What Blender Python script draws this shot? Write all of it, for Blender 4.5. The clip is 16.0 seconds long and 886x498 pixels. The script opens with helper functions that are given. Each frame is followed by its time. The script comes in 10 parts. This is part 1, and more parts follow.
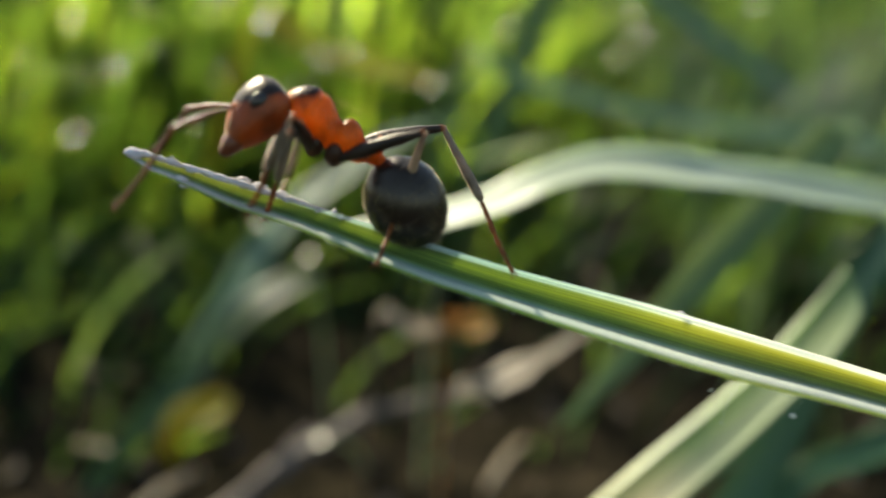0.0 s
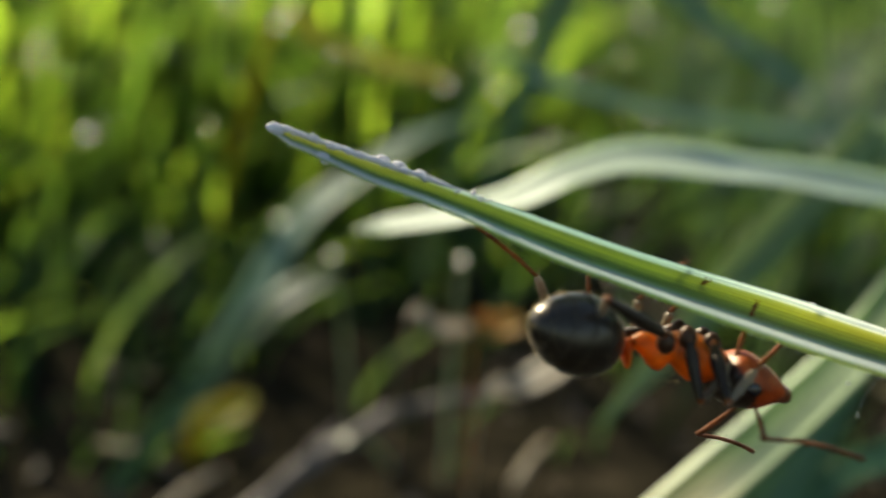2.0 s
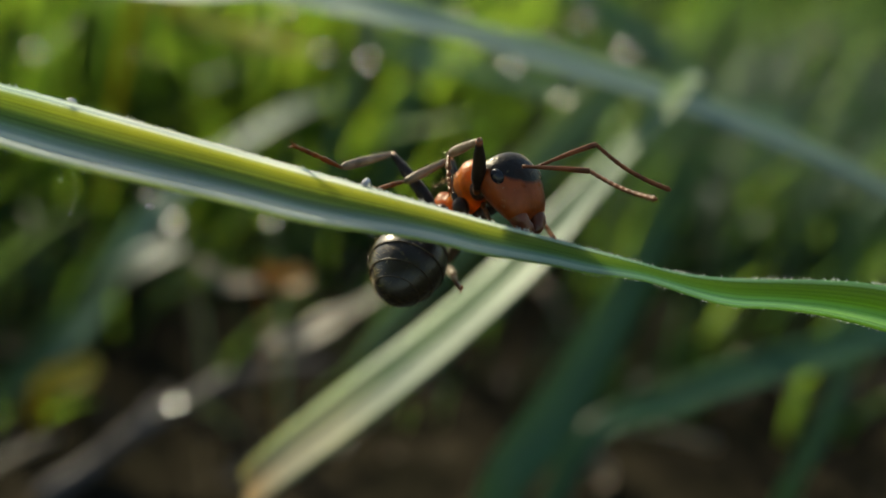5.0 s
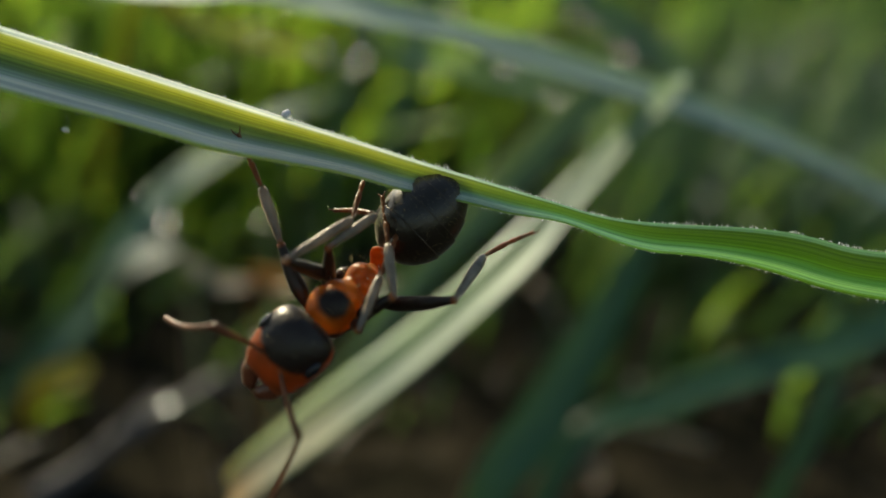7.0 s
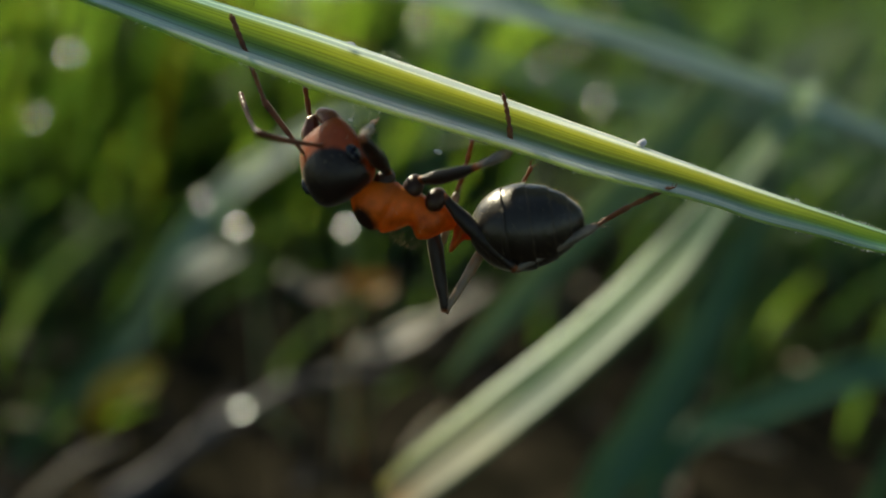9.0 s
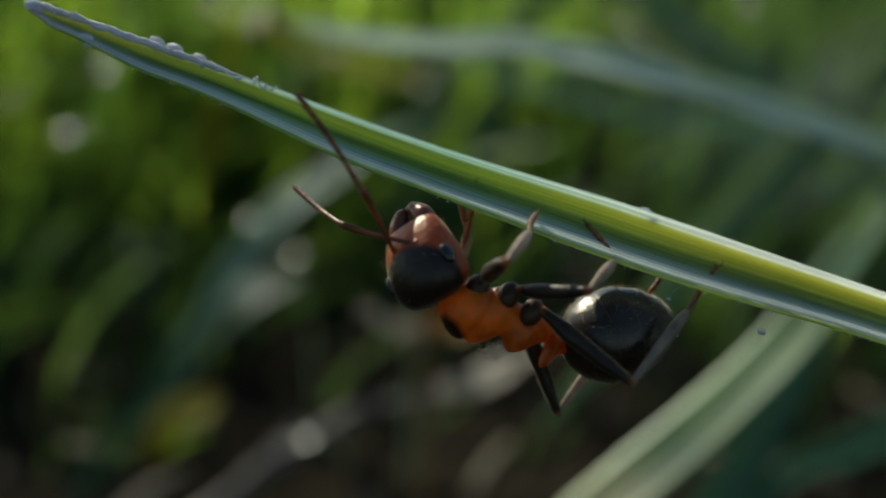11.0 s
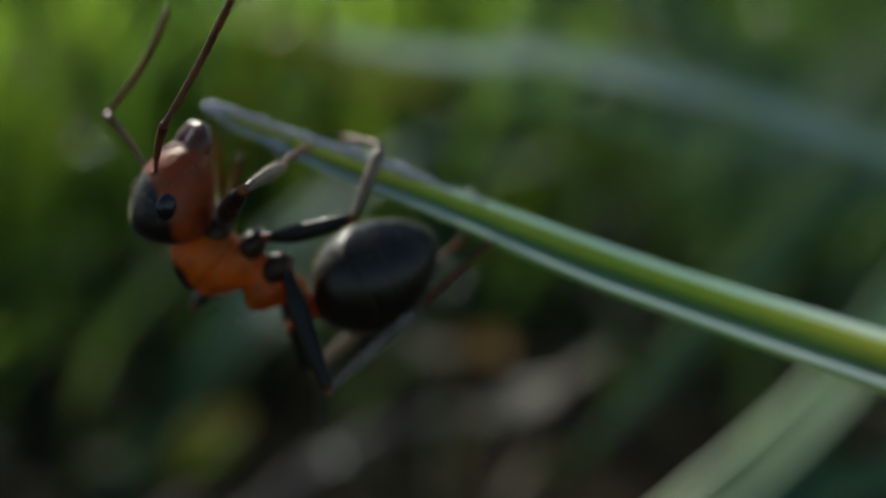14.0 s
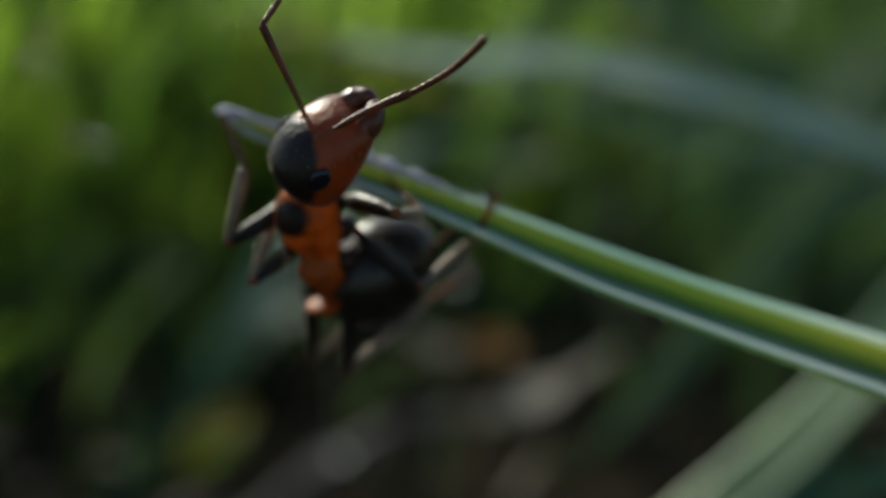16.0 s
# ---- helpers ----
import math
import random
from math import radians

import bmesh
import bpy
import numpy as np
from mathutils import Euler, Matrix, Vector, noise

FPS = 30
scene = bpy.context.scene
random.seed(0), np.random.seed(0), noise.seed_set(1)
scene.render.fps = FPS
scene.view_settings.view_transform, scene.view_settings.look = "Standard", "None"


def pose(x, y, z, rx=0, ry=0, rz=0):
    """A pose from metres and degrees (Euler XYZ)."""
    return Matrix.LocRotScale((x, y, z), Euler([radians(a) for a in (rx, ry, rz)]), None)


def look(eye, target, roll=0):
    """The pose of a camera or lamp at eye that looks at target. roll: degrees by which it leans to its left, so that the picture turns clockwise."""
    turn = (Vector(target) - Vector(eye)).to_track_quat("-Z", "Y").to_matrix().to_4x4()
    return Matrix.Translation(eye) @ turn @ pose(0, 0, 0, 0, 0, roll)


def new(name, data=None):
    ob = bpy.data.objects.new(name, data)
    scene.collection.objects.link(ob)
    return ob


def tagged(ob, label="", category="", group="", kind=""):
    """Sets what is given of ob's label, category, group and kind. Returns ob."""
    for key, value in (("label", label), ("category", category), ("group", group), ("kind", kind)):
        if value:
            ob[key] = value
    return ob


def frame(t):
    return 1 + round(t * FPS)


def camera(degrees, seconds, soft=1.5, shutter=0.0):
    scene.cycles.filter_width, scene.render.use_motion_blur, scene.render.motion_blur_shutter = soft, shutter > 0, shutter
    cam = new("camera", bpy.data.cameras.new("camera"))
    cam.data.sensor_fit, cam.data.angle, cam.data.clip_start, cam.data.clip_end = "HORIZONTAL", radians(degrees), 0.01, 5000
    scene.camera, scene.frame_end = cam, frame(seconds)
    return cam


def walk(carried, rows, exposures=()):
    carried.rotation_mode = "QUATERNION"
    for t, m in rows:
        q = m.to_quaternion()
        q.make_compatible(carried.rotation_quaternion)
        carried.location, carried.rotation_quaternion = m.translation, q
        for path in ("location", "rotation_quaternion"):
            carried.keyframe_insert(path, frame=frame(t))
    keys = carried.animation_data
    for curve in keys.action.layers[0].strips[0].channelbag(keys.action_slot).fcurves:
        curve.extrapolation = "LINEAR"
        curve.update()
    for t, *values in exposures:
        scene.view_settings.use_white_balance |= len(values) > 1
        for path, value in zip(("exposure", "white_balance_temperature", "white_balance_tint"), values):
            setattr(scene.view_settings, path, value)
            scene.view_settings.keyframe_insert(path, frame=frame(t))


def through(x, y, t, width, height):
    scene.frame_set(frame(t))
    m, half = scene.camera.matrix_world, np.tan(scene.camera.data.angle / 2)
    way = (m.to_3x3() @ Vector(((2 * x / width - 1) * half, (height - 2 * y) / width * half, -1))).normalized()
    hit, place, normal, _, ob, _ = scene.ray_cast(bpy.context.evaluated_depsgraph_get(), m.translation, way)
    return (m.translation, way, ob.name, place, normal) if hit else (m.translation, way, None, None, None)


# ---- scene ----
# ---------------------------------------------------------------- camera
# The lens looks 18 degrees down over a lawn, 6 cm above the soil. Places in the lawn are given
# in millimetres to the right of, above and away from the lens at rest: site(u, v, w).
VIEW = pose(0, 0, 0.060, 72, 0, 0)


def site(u, v, w):
    return VIEW @ (Vector((u, v, -w)) * 0.001)


def site_pose(u, v, w=0):
    return VIEW @ Matrix.Translation((u * 0.001, v * 0.001, -w * 0.001))


cam = camera(50.0, 16.0, soft=1.8, shutter=0.4)
walk(cam, [
    (0, site_pose(-17.07, 4.26)),
    (0.5, site_pose(-19.47, 4.37)),
    (1, site_pose(-20.32, 4.21)),
    (1.5, site_pose(-20.13, 4.10)),
    (2, site_pose(-19.99, 4.19)),
    (2.5, site_pose(-19.16, 3.95)),
    (3, site_pose(-13.65, 4.33)),
    (3.5, site_pose(-8.62, 0.86)),
    (4, site_pose(-4.39, 0.13)),
    (4.5, site_pose(-0.67, 0.02)),
    (5, site_pose(0.00, -0.00)),
    (7.5, site_pose(0.94, 0.12)),
    (8, site_pose(0.46, 0.06)),
    (8.5, site_pose(-3.89, 0.46)),
    (9, site_pose(-7.83, 0.70)),
    (9.5, site_pose(-8.46, 1.17)),
    (10, site_pose(-11.83, 3.68)),
    (12.5, site_pose(-17.16, 4.76)),
    (13, site_pose(-18.43, 5.83)),
    (13.5, site_pose(-18.85, 6.30)),
    (14, site_pose(-18.79, 6.30)),
    (14.5, site_pose(-19.23, 6.26)),
    (15, site_pose(-19.39, 6.26)),
    (15.5, site_pose(-19.39, 6.24)),
    (16, site_pose(-19.46, 6.24)),
], exposures=[(0, 1.17, 6750, 5), (5, 0.62, 6600, 1), (10.2, 0.27, 6150, 0), (12.3, -0.10, 5550, 3), (16, -0.10, 5550, 3)])

# ---------------------------------------------------------------- sky and sun
SUN_AZ, SUN_EL = -30.0, 33.0      # degrees to the right of straight ahead, and above the horizon
world = bpy.data.worlds.new("sky")
scene.world = world
world.use_nodes = True
wn = world.node_tree.nodes
sky = wn.new("ShaderNodeTexSky")
sky.sky_type, sky.sun_disc = "NISHITA", False
sky.sun_elevation, sky.sun_rotation = radians(SUN_EL), radians(SUN_AZ)
wn["Background"].inputs["Strength"].default_value = 0.09
world.node_tree.links.new(sky.outputs["Color"], wn["Background"].inputs["Color"])
sun_data = bpy.data.lights.new("sun", "SUN")
sun_data.energy, sun_data.angle, sun_data.color = 5.0, radians(0.53), (1.0, 0.90, 0.72)
sun = new("sun", sun_data)
to_sun = Vector((math.sin(radians(SUN_AZ)) * math.cos(radians(SUN_EL)),
                 math.cos(radians(SUN_AZ)) * math.cos(radians(SUN_EL)), math.sin(radians(SUN_EL))))
sun.matrix_world = look(to_sun * 2, (0, 0, 0))

from mathutils.bvhtree import BVHTree

# ---------------------------------------------------------------- materials
def material(name):
    m = bpy.data.materials.new(name)
    m.use_nodes = True
    nt = m.node_tree
    nt.nodes.clear()
    out = nt.nodes.new("ShaderNodeOutputMaterial")

    def node(kind, **kw):
        n = nt.nodes.new(kind)
        for k, v in kw.items():
            if k in n.inputs:
                n.inputs[k].default_value = v
        return n

    def link(a, b):
        nt.links.new(a, b)
    return m, out, node, link


def ramp(node, link, fac, stops, interp="LINEAR"):
    r = node("ShaderNodeValToRGB")
    r.color_ramp.interpolation = interp
    while len(r.color_ramp.elements) < len(stops):
        r.color_ramp.elements.new(0.5)
    for e, (p, c) in zip(r.color_ramp.elements, stops):
        e.position, e.color = p, (*c, 1)
    link(fac, r.inputs["Fac"])
    return r.outputs["Color"]


def mixed(node, link, fac, a, b, how="MIX"):
    m = node("ShaderNodeMix")
    m.data_type, m.blend_type = "RGBA", how
    for v, i in ((fac, 0), (a, 6), (b, 7)):
        if hasattr(v, "links"):
            link(v, m.inputs[i])
        else:
            m.inputs[i].default_value = v if i == 0 else (*v, 1)
    return m.outputs[2]


def noise_tex(node, link, scale, detail=3, vector=None, stretch=None):
    n = node("ShaderNodeTexNoise", Scale=scale, Detail=detail)
    src = vector
    if src is None:
        src = node("ShaderNodeNewGeometry").outputs["Position"]
    if stretch:
        mp = node("ShaderNodeMapping")
        mp.inputs["Scale"].default_value = stretch
        link(src, mp.inputs["Vector"])
        src = mp.outputs["Vector"]
    link(src, n.inputs["Vector"])
    return n.outputs["Fac"]


def leaf_material(name, across, along=None, back=(0.30, 0.36, 0.03), through=0.45, ribs=26, rough=0.45, island=0.0, spots=0.25, gloss=0.5, glow=None, glow_along=None, veins=0.55):
    """Grass: colour stops across the blade (0 one edge, 1 the other), optional stops along it, light passing through."""
    m, out, node, link = material(name)
    uv = node("ShaderNodeUVMap").outputs["UV"]
    sep = node("ShaderNodeSeparateXYZ")
    link(uv, sep.inputs[0])
    col = ramp(node, link, sep.outputs["Y"], across)
    tint = None
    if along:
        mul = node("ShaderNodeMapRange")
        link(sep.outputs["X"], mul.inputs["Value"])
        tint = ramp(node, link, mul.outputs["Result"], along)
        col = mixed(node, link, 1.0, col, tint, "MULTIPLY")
    # veins: fine lines along the blade
    wob = noise_tex(node, link, 1.0, 2, uv, (5.0, ribs, 1.0))
    vein = ramp(node, link, wob, [(0.40, (0.38, 0.46, 0.50)), (0.50, (0.92, 0.95, 0.98)), (0.60, (1.40, 1.34, 1.18))])
    col = mixed(node, link, veins, col, vein, "MULTIPLY")
    big = noise_tex(node, link, 140.0, 3)
    blot = ramp(node, link, big, [(0.3, (0.7, 0.75, 0.7)), (0.6, (1.1, 1.08, 1.0))])
    col = mixed(node, link, spots, col, blot, "MULTIPLY")
    if island:
        geo = node("ShaderNodeNewGeometry")
        hsv = node("ShaderNodeHueSaturation")
        mr = node("ShaderNodeMapRange")
        link(geo.outputs["Random Per Island"], mr.inputs["Value"])
        mr.inputs["To Min"].default_value, mr.inputs["To Max"].default_value = 0.5 - island * 0.35, 0.5 + island * 0.22
        link(mr.outputs["Result"], hsv.inputs["Hue"])
        mv = node("ShaderNodeMapRange")
        fr = node("ShaderNodeMath")
        fr.operation = "FRACT"
        tm = node("ShaderNodeMath")
        tm.operation = "MULTIPLY"
        tm.inputs[1].default_value = 7.31
        link(geo.outputs["Random Per Island"], tm.inputs[0])
        link(tm.outputs[0], fr.inputs[0])
        link(fr.outputs[0], mv.inputs["Value"])
        mv.inputs["To Min"].default_value, mv.inputs["To Max"].default_value = 0.4, 1.5
        link(mv.outputs["Result"], hsv.inputs["Value"])
        link(col, hsv.inputs["Color"])
        col = hsv.outputs["Color"]
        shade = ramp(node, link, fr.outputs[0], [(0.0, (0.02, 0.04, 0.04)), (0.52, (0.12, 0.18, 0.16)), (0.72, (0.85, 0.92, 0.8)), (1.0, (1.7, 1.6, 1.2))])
    p = node("ShaderNodeBsdfPrincipled", Roughness=rough)
    p.inputs["Specular IOR Level"].default_value = gloss
    link(col, p.inputs["Base Color"])
    tr = node("ShaderNodeBsdfTranslucent")
    if glow:
        tcol = ramp(node, link, sep.outputs["Y"], [(p, tuple(c ** 0.5 for c in q)) for p, q in glow])
        tcol = mixed(node, link, 1.0, tcol, ramp(node, link, sep.outputs["X"], glow_along), "MULTIPLY")
        tcol = mixed(node, link, spots, tcol, blot, "MULTIPLY")
    else:
        # light passes the upper and the lower skin
        tcol = mixed(node, link, 0.8, col, tuple(c ** 0.5 for c in back))
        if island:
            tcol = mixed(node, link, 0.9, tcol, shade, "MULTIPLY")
    tcol = mixed(node, link, veins * 0.6, tcol, vein, "MULTIPLY")
    link(tcol, tr.inputs["Color"])
    bump = node("ShaderNodeBump", Strength=0.5, Distance=0.0001)
    link(wob, bump.inputs["Height"])
    link(bump.outputs["Normal"], p.inputs["Normal"])
    mx = node("ShaderNodeMixShader")
    mx.inputs[0].default_value = through
    link(p.outputs[0], mx.inputs[1])
    link(tr.outputs[0], mx.inputs[2])
    link(mx.outputs[0], out.inputs["Surface"])
    return m


def solid_material(name, stops, scale, rough=0.6, bump=0.3, dist=0.00005, gloss=0.5, island=False, stretch=None, through=0.0, coat=0.0, sheen=0.0):
    """Opaque matter: colour by noise at two sizes, and relief."""
    m, out, node, link = material(name)
    src = node("ShaderNodeTexCoord").outputs["Object"]
    n1 = noise_tex(node, link, scale, 4, src, stretch)
    n2 = noise_tex(node, link, scale * 6.5, 3, src, stretch)
    col = ramp(node, link, n1, stops)
    fine = ramp(node, link, n2, [(0.3, (0.72, 0.72, 0.72)), (0.65, (1.12, 1.12, 1.12))])
    col = mixed(node, link, 0.6, col, fine, "MULTIPLY")
    if island:
        geo = node("ShaderNodeNewGeometry")
        sh = ramp(node, link, geo.outputs["Random Per Island"], [(0.0, (0.45, 0.45, 0.45)), (0.6, (1, 1, 1)), (1.0, (1.7, 1.6, 1.45))])
        col = mixed(node, link, 1.0, col, sh, "MULTIPLY")
    p = node("ShaderNodeBsdfPrincipled", Roughness=rough)
    p.inputs["Specular IOR Level"].default_value = gloss
    p.inputs["Coat Weight"].default_value = coat
    p.inputs["Coat Roughness"].default_value = 0.2
    p.inputs["Sheen Weight"].default_value = sheen
    link(col, p.inputs["Base Color"])
    b = node("ShaderNodeBump", Strength=bump, Distance=dist)
    link(n2, b.inputs["Height"])
    link(b.outputs["Normal"], p.inputs["Normal"])
    if through:
        tr = node("ShaderNodeBsdfTranslucent")
        link(col, tr.inputs["Color"])
        mx = node("ShaderNodeMixShader")
        mx.inputs[0].default_value = through
        link(p.outputs[0], mx.inputs[1])
        link(tr.outputs[0], mx.inputs[2])
        link(mx.outputs[0], out.inputs["Surface"])
    else:
        link(p.outputs[0], out.inputs["Surface"])
    return m


# pale edges are its own; skylight on the lower fold and tipward dimness are painted
PERCH = leaf_material("perch_leaf", [(0.0, (0.84, 0.86, 0.80)), (0.095, (0.80, 0.83, 0.72)), (0.125, (0.22, 0.31, 0.06)), (0.36, (0.22, 0.33, 0.07)), (0.52, (0.26, 0.40, 0.13)), (0.60, (0.34, 0.50, 0.28)),
                                     (0.66, (0.46, 0.63, 0.54)), (0.71, (0.56, 0.70, 0.62)), (0.745, (0.84, 0.88, 0.83)), (0.925, (0.84, 0.87, 0.79)), (0.955, (0.40, 0.52, 0.12)), (1.0, (0.34, 0.48, 0.09))],
                      [(0.0, (1.3, 1.15, 1.4)), (0.035, (1.25, 1.15, 1.2)), (0.09, (1.15, 1.15, 1.15)), (0.40, (1, 1, 1)), (0.50, (0.62, 0.76, 0.62)), (1.0, (0.6, 0.7, 0.5))], through=0.63, ribs=24, rough=0.42, veins=0.65, spots=0.4, gloss=0.45,
                      glow=[(0.0, (0.92, 0.93, 0.88)), (0.095, (0.90, 0.92, 0.80)), (0.125, (0.36, 0.35, 0.035)), (0.24, (0.33, 0.33, 0.024)), (0.38, (0.31, 0.35, 0.028)), (0.50, (0.33, 0.40, 0.05)), (0.58, (0.32, 0.43, 0.13)),
                            (0.68, (0.28, 0.44, 0.28)), (0.73, (0.34, 0.48, 0.33)), (0.75, (0.92, 0.95, 0.88)), (0.925, (0.90, 0.93, 0.78)), (0.955, (0.62, 0.70, 0.10)), (1.0, (0.62, 0.70, 0.09))],
                      glow_along=[(0.0, (0.75, 0.75, 0.85)), (0.08, (0.62, 0.72, 0.70)), (0.17, (0.66, 0.80, 0.74)), (0.27, (1, 1, 1)), (0.40, (1, 1, 1)), (0.48, (0.50, 0.68, 0.6)), (0.56, (0.42, 0.60, 0.32)), (1.0, (0.42, 0.56, 0.3))])
# tan dry end; beyond it, highlights and dim stretches are painted along the blade
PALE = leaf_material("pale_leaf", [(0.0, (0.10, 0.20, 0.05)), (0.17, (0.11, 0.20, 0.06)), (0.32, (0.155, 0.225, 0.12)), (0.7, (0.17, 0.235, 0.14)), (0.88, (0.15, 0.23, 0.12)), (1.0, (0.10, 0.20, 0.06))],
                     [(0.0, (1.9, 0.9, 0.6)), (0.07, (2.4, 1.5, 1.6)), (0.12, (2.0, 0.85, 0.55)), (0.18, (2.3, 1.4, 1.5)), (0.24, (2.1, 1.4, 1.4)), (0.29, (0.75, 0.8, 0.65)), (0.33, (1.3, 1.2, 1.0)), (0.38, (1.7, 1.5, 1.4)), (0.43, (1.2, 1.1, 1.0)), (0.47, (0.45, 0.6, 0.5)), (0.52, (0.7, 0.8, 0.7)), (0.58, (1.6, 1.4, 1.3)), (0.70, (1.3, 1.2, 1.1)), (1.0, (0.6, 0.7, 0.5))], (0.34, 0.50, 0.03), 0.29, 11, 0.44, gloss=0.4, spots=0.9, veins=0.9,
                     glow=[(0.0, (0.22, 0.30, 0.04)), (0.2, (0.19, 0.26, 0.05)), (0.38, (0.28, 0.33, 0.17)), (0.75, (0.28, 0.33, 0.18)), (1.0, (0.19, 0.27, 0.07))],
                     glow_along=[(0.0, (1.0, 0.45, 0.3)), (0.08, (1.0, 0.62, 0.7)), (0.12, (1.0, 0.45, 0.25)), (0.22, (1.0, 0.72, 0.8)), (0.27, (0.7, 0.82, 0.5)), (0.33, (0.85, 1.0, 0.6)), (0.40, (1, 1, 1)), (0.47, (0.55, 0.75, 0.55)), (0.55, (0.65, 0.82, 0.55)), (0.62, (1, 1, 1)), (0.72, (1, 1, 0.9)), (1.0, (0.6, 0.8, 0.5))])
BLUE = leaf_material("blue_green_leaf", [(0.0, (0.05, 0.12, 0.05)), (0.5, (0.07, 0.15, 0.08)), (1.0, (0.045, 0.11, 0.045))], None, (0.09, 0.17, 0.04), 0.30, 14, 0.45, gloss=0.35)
FRESH = leaf_material("fresh_leaf", [(0.0, (0.15, 0.25, 0.06)), (0.5, (0.20, 0.28, 0.12)), (1.0, (0.16, 0.26, 0.07))], None, (0.30, 0.37, 0.12), 0.42, 14, 0.36, gloss=0.5, spots=0.9)
# sheen of sky and sun painted in: paler middle, bright stretches by the kink
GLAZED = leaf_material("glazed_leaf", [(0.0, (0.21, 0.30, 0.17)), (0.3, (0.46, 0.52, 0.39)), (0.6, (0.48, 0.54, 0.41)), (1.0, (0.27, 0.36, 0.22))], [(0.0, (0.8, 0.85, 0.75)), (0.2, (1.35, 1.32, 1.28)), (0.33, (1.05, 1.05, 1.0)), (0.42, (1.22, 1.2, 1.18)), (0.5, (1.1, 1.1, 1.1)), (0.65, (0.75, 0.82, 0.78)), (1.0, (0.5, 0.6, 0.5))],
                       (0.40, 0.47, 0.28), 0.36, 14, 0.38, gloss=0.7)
DULL = leaf_material("dull_leaf", [(0.0, (0.10, 0.19, 0.10)), (0.5, (0.15, 0.24, 0.17)), (1.0, (0.11, 0.20, 0.11))], None, (0.14, 0.24, 0.10), 0.28, 14, 0.50, gloss=0.15)
# both lawn greens darken to the foot: shade between blades put into the colour
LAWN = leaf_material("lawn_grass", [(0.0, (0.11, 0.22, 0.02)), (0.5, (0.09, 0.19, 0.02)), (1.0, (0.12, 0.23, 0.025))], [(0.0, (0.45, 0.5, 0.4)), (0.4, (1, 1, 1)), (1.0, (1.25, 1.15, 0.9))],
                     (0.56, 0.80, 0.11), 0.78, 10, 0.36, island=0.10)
# the lawn leaf again, dimmed in colour for blades that stand in shade
LOW = leaf_material("dimmed_grass", [(0.0, (0.07, 0.15, 0.05)), (0.5, (0.06, 0.13, 0.05)), (1.0, (0.08, 0.16, 0.05))], [(0.0, (0.45, 0.5, 0.4)), (0.4, (1, 1, 1)), (1.0, (1.25, 1.15, 0.9))],
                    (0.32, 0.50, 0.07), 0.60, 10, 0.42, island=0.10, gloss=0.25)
STRAW = leaf_material("dry_straw", [(0.0, (0.36, 0.28, 0.18)), (0.5, (0.30, 0.22, 0.14)), (1.0, (0.38, 0.31, 0.21))], None, (0.45, 0.33, 0.16), 0.25, 12, 0.5)
def soil_material(name, stops, turf):
    """Soil near by, close turf from a metre off."""
    m = solid_material(name, stops, 90, 1.0, 0.8, 0.002, 0.0)
    nt = m.node_tree
    p = next(n for n in nt.nodes if n.type == "BSDF_PRINCIPLED")
    near = p.inputs["Base Color"].links[0].from_socket
    geo = nt.nodes.new("ShaderNodeNewGeometry")
    far = nt.nodes.new("ShaderNodeVectorMath")
    far.operation = "LENGTH"
    nt.links.new(geo.outputs["Position"], far.inputs[0])
    mr = nt.nodes.new("ShaderNodeMapRange")
    mr.inputs["From Min"].default_value, mr.inputs["From Max"].default_value = 0.30, 0.9
    nt.links.new(far.outputs["Value"], mr.inputs["Value"])
    grain = nt.nodes.new("ShaderNodeTexNoise")
    grain.inputs["Scale"].default_value, grain.inputs["Detail"].default_value = 14.0, 6.0
    nt.links.new(geo.outputs["Position"], grain.inputs["Vector"])
    green = nt.nodes.new("ShaderNodeValToRGB")
    for e, (q, c) in zip(green.color_ramp.elements, turf):
        e.position, e.color = q, (*c, 1)
    nt.links.new(grain.outputs["Fac"], green.inputs["Fac"])
    mx = nt.nodes.new("ShaderNodeMix")
    mx.data_type = "RGBA"
    nt.links.new(mr.outputs["Result"], mx.inputs[0])
    nt.links.new(near, mx.inputs[6])
    nt.links.new(green.outputs["Color"], mx.inputs[7])
    nt.links.new(mx.outputs[2], p.inputs["Base Color"])
    return m


SOIL = soil_material("dark_soil", [(0.3, (0.012, 0.011, 0.007)), (0.55, (0.023, 0.019, 0.012)), (0.75, (0.043, 0.034, 0.022))], [(0.35, (0.012, 0.028, 0.008)), (0.7, (0.04, 0.075, 0.018))])
LITTER = solid_material("leaf_litter", [(0.3, (0.04, 0.028, 0.016)), (0.6, (0.10, 0.07, 0.042)), (0.8, (0.26, 0.20, 0.13))], 300, 0.55, 0.5, 0.0002, 0.4, island=True)
TWIG = solid_material("weathered_twig", [(0.3, (0.06, 0.045, 0.036)), (0.6, (0.12, 0.092, 0.076)), (0.8, (0.30, 0.25, 0.22))], 260, 0.6, 0.5, 0.0002, 0.4)
ORANGE = solid_material("dry_orange_leaf", [(0.3, (0.48, 0.22, 0.03)), (0.7, (0.62, 0.34, 0.05))], 300, 0.5, 0.3, through=0.4)
YELLOW = solid_material("yellow_leaf", [(0.3, (0.42, 0.36, 0.02)), (0.7, (0.60, 0.52, 0.04))], 300, 0.5, 0.3, through=0.5)


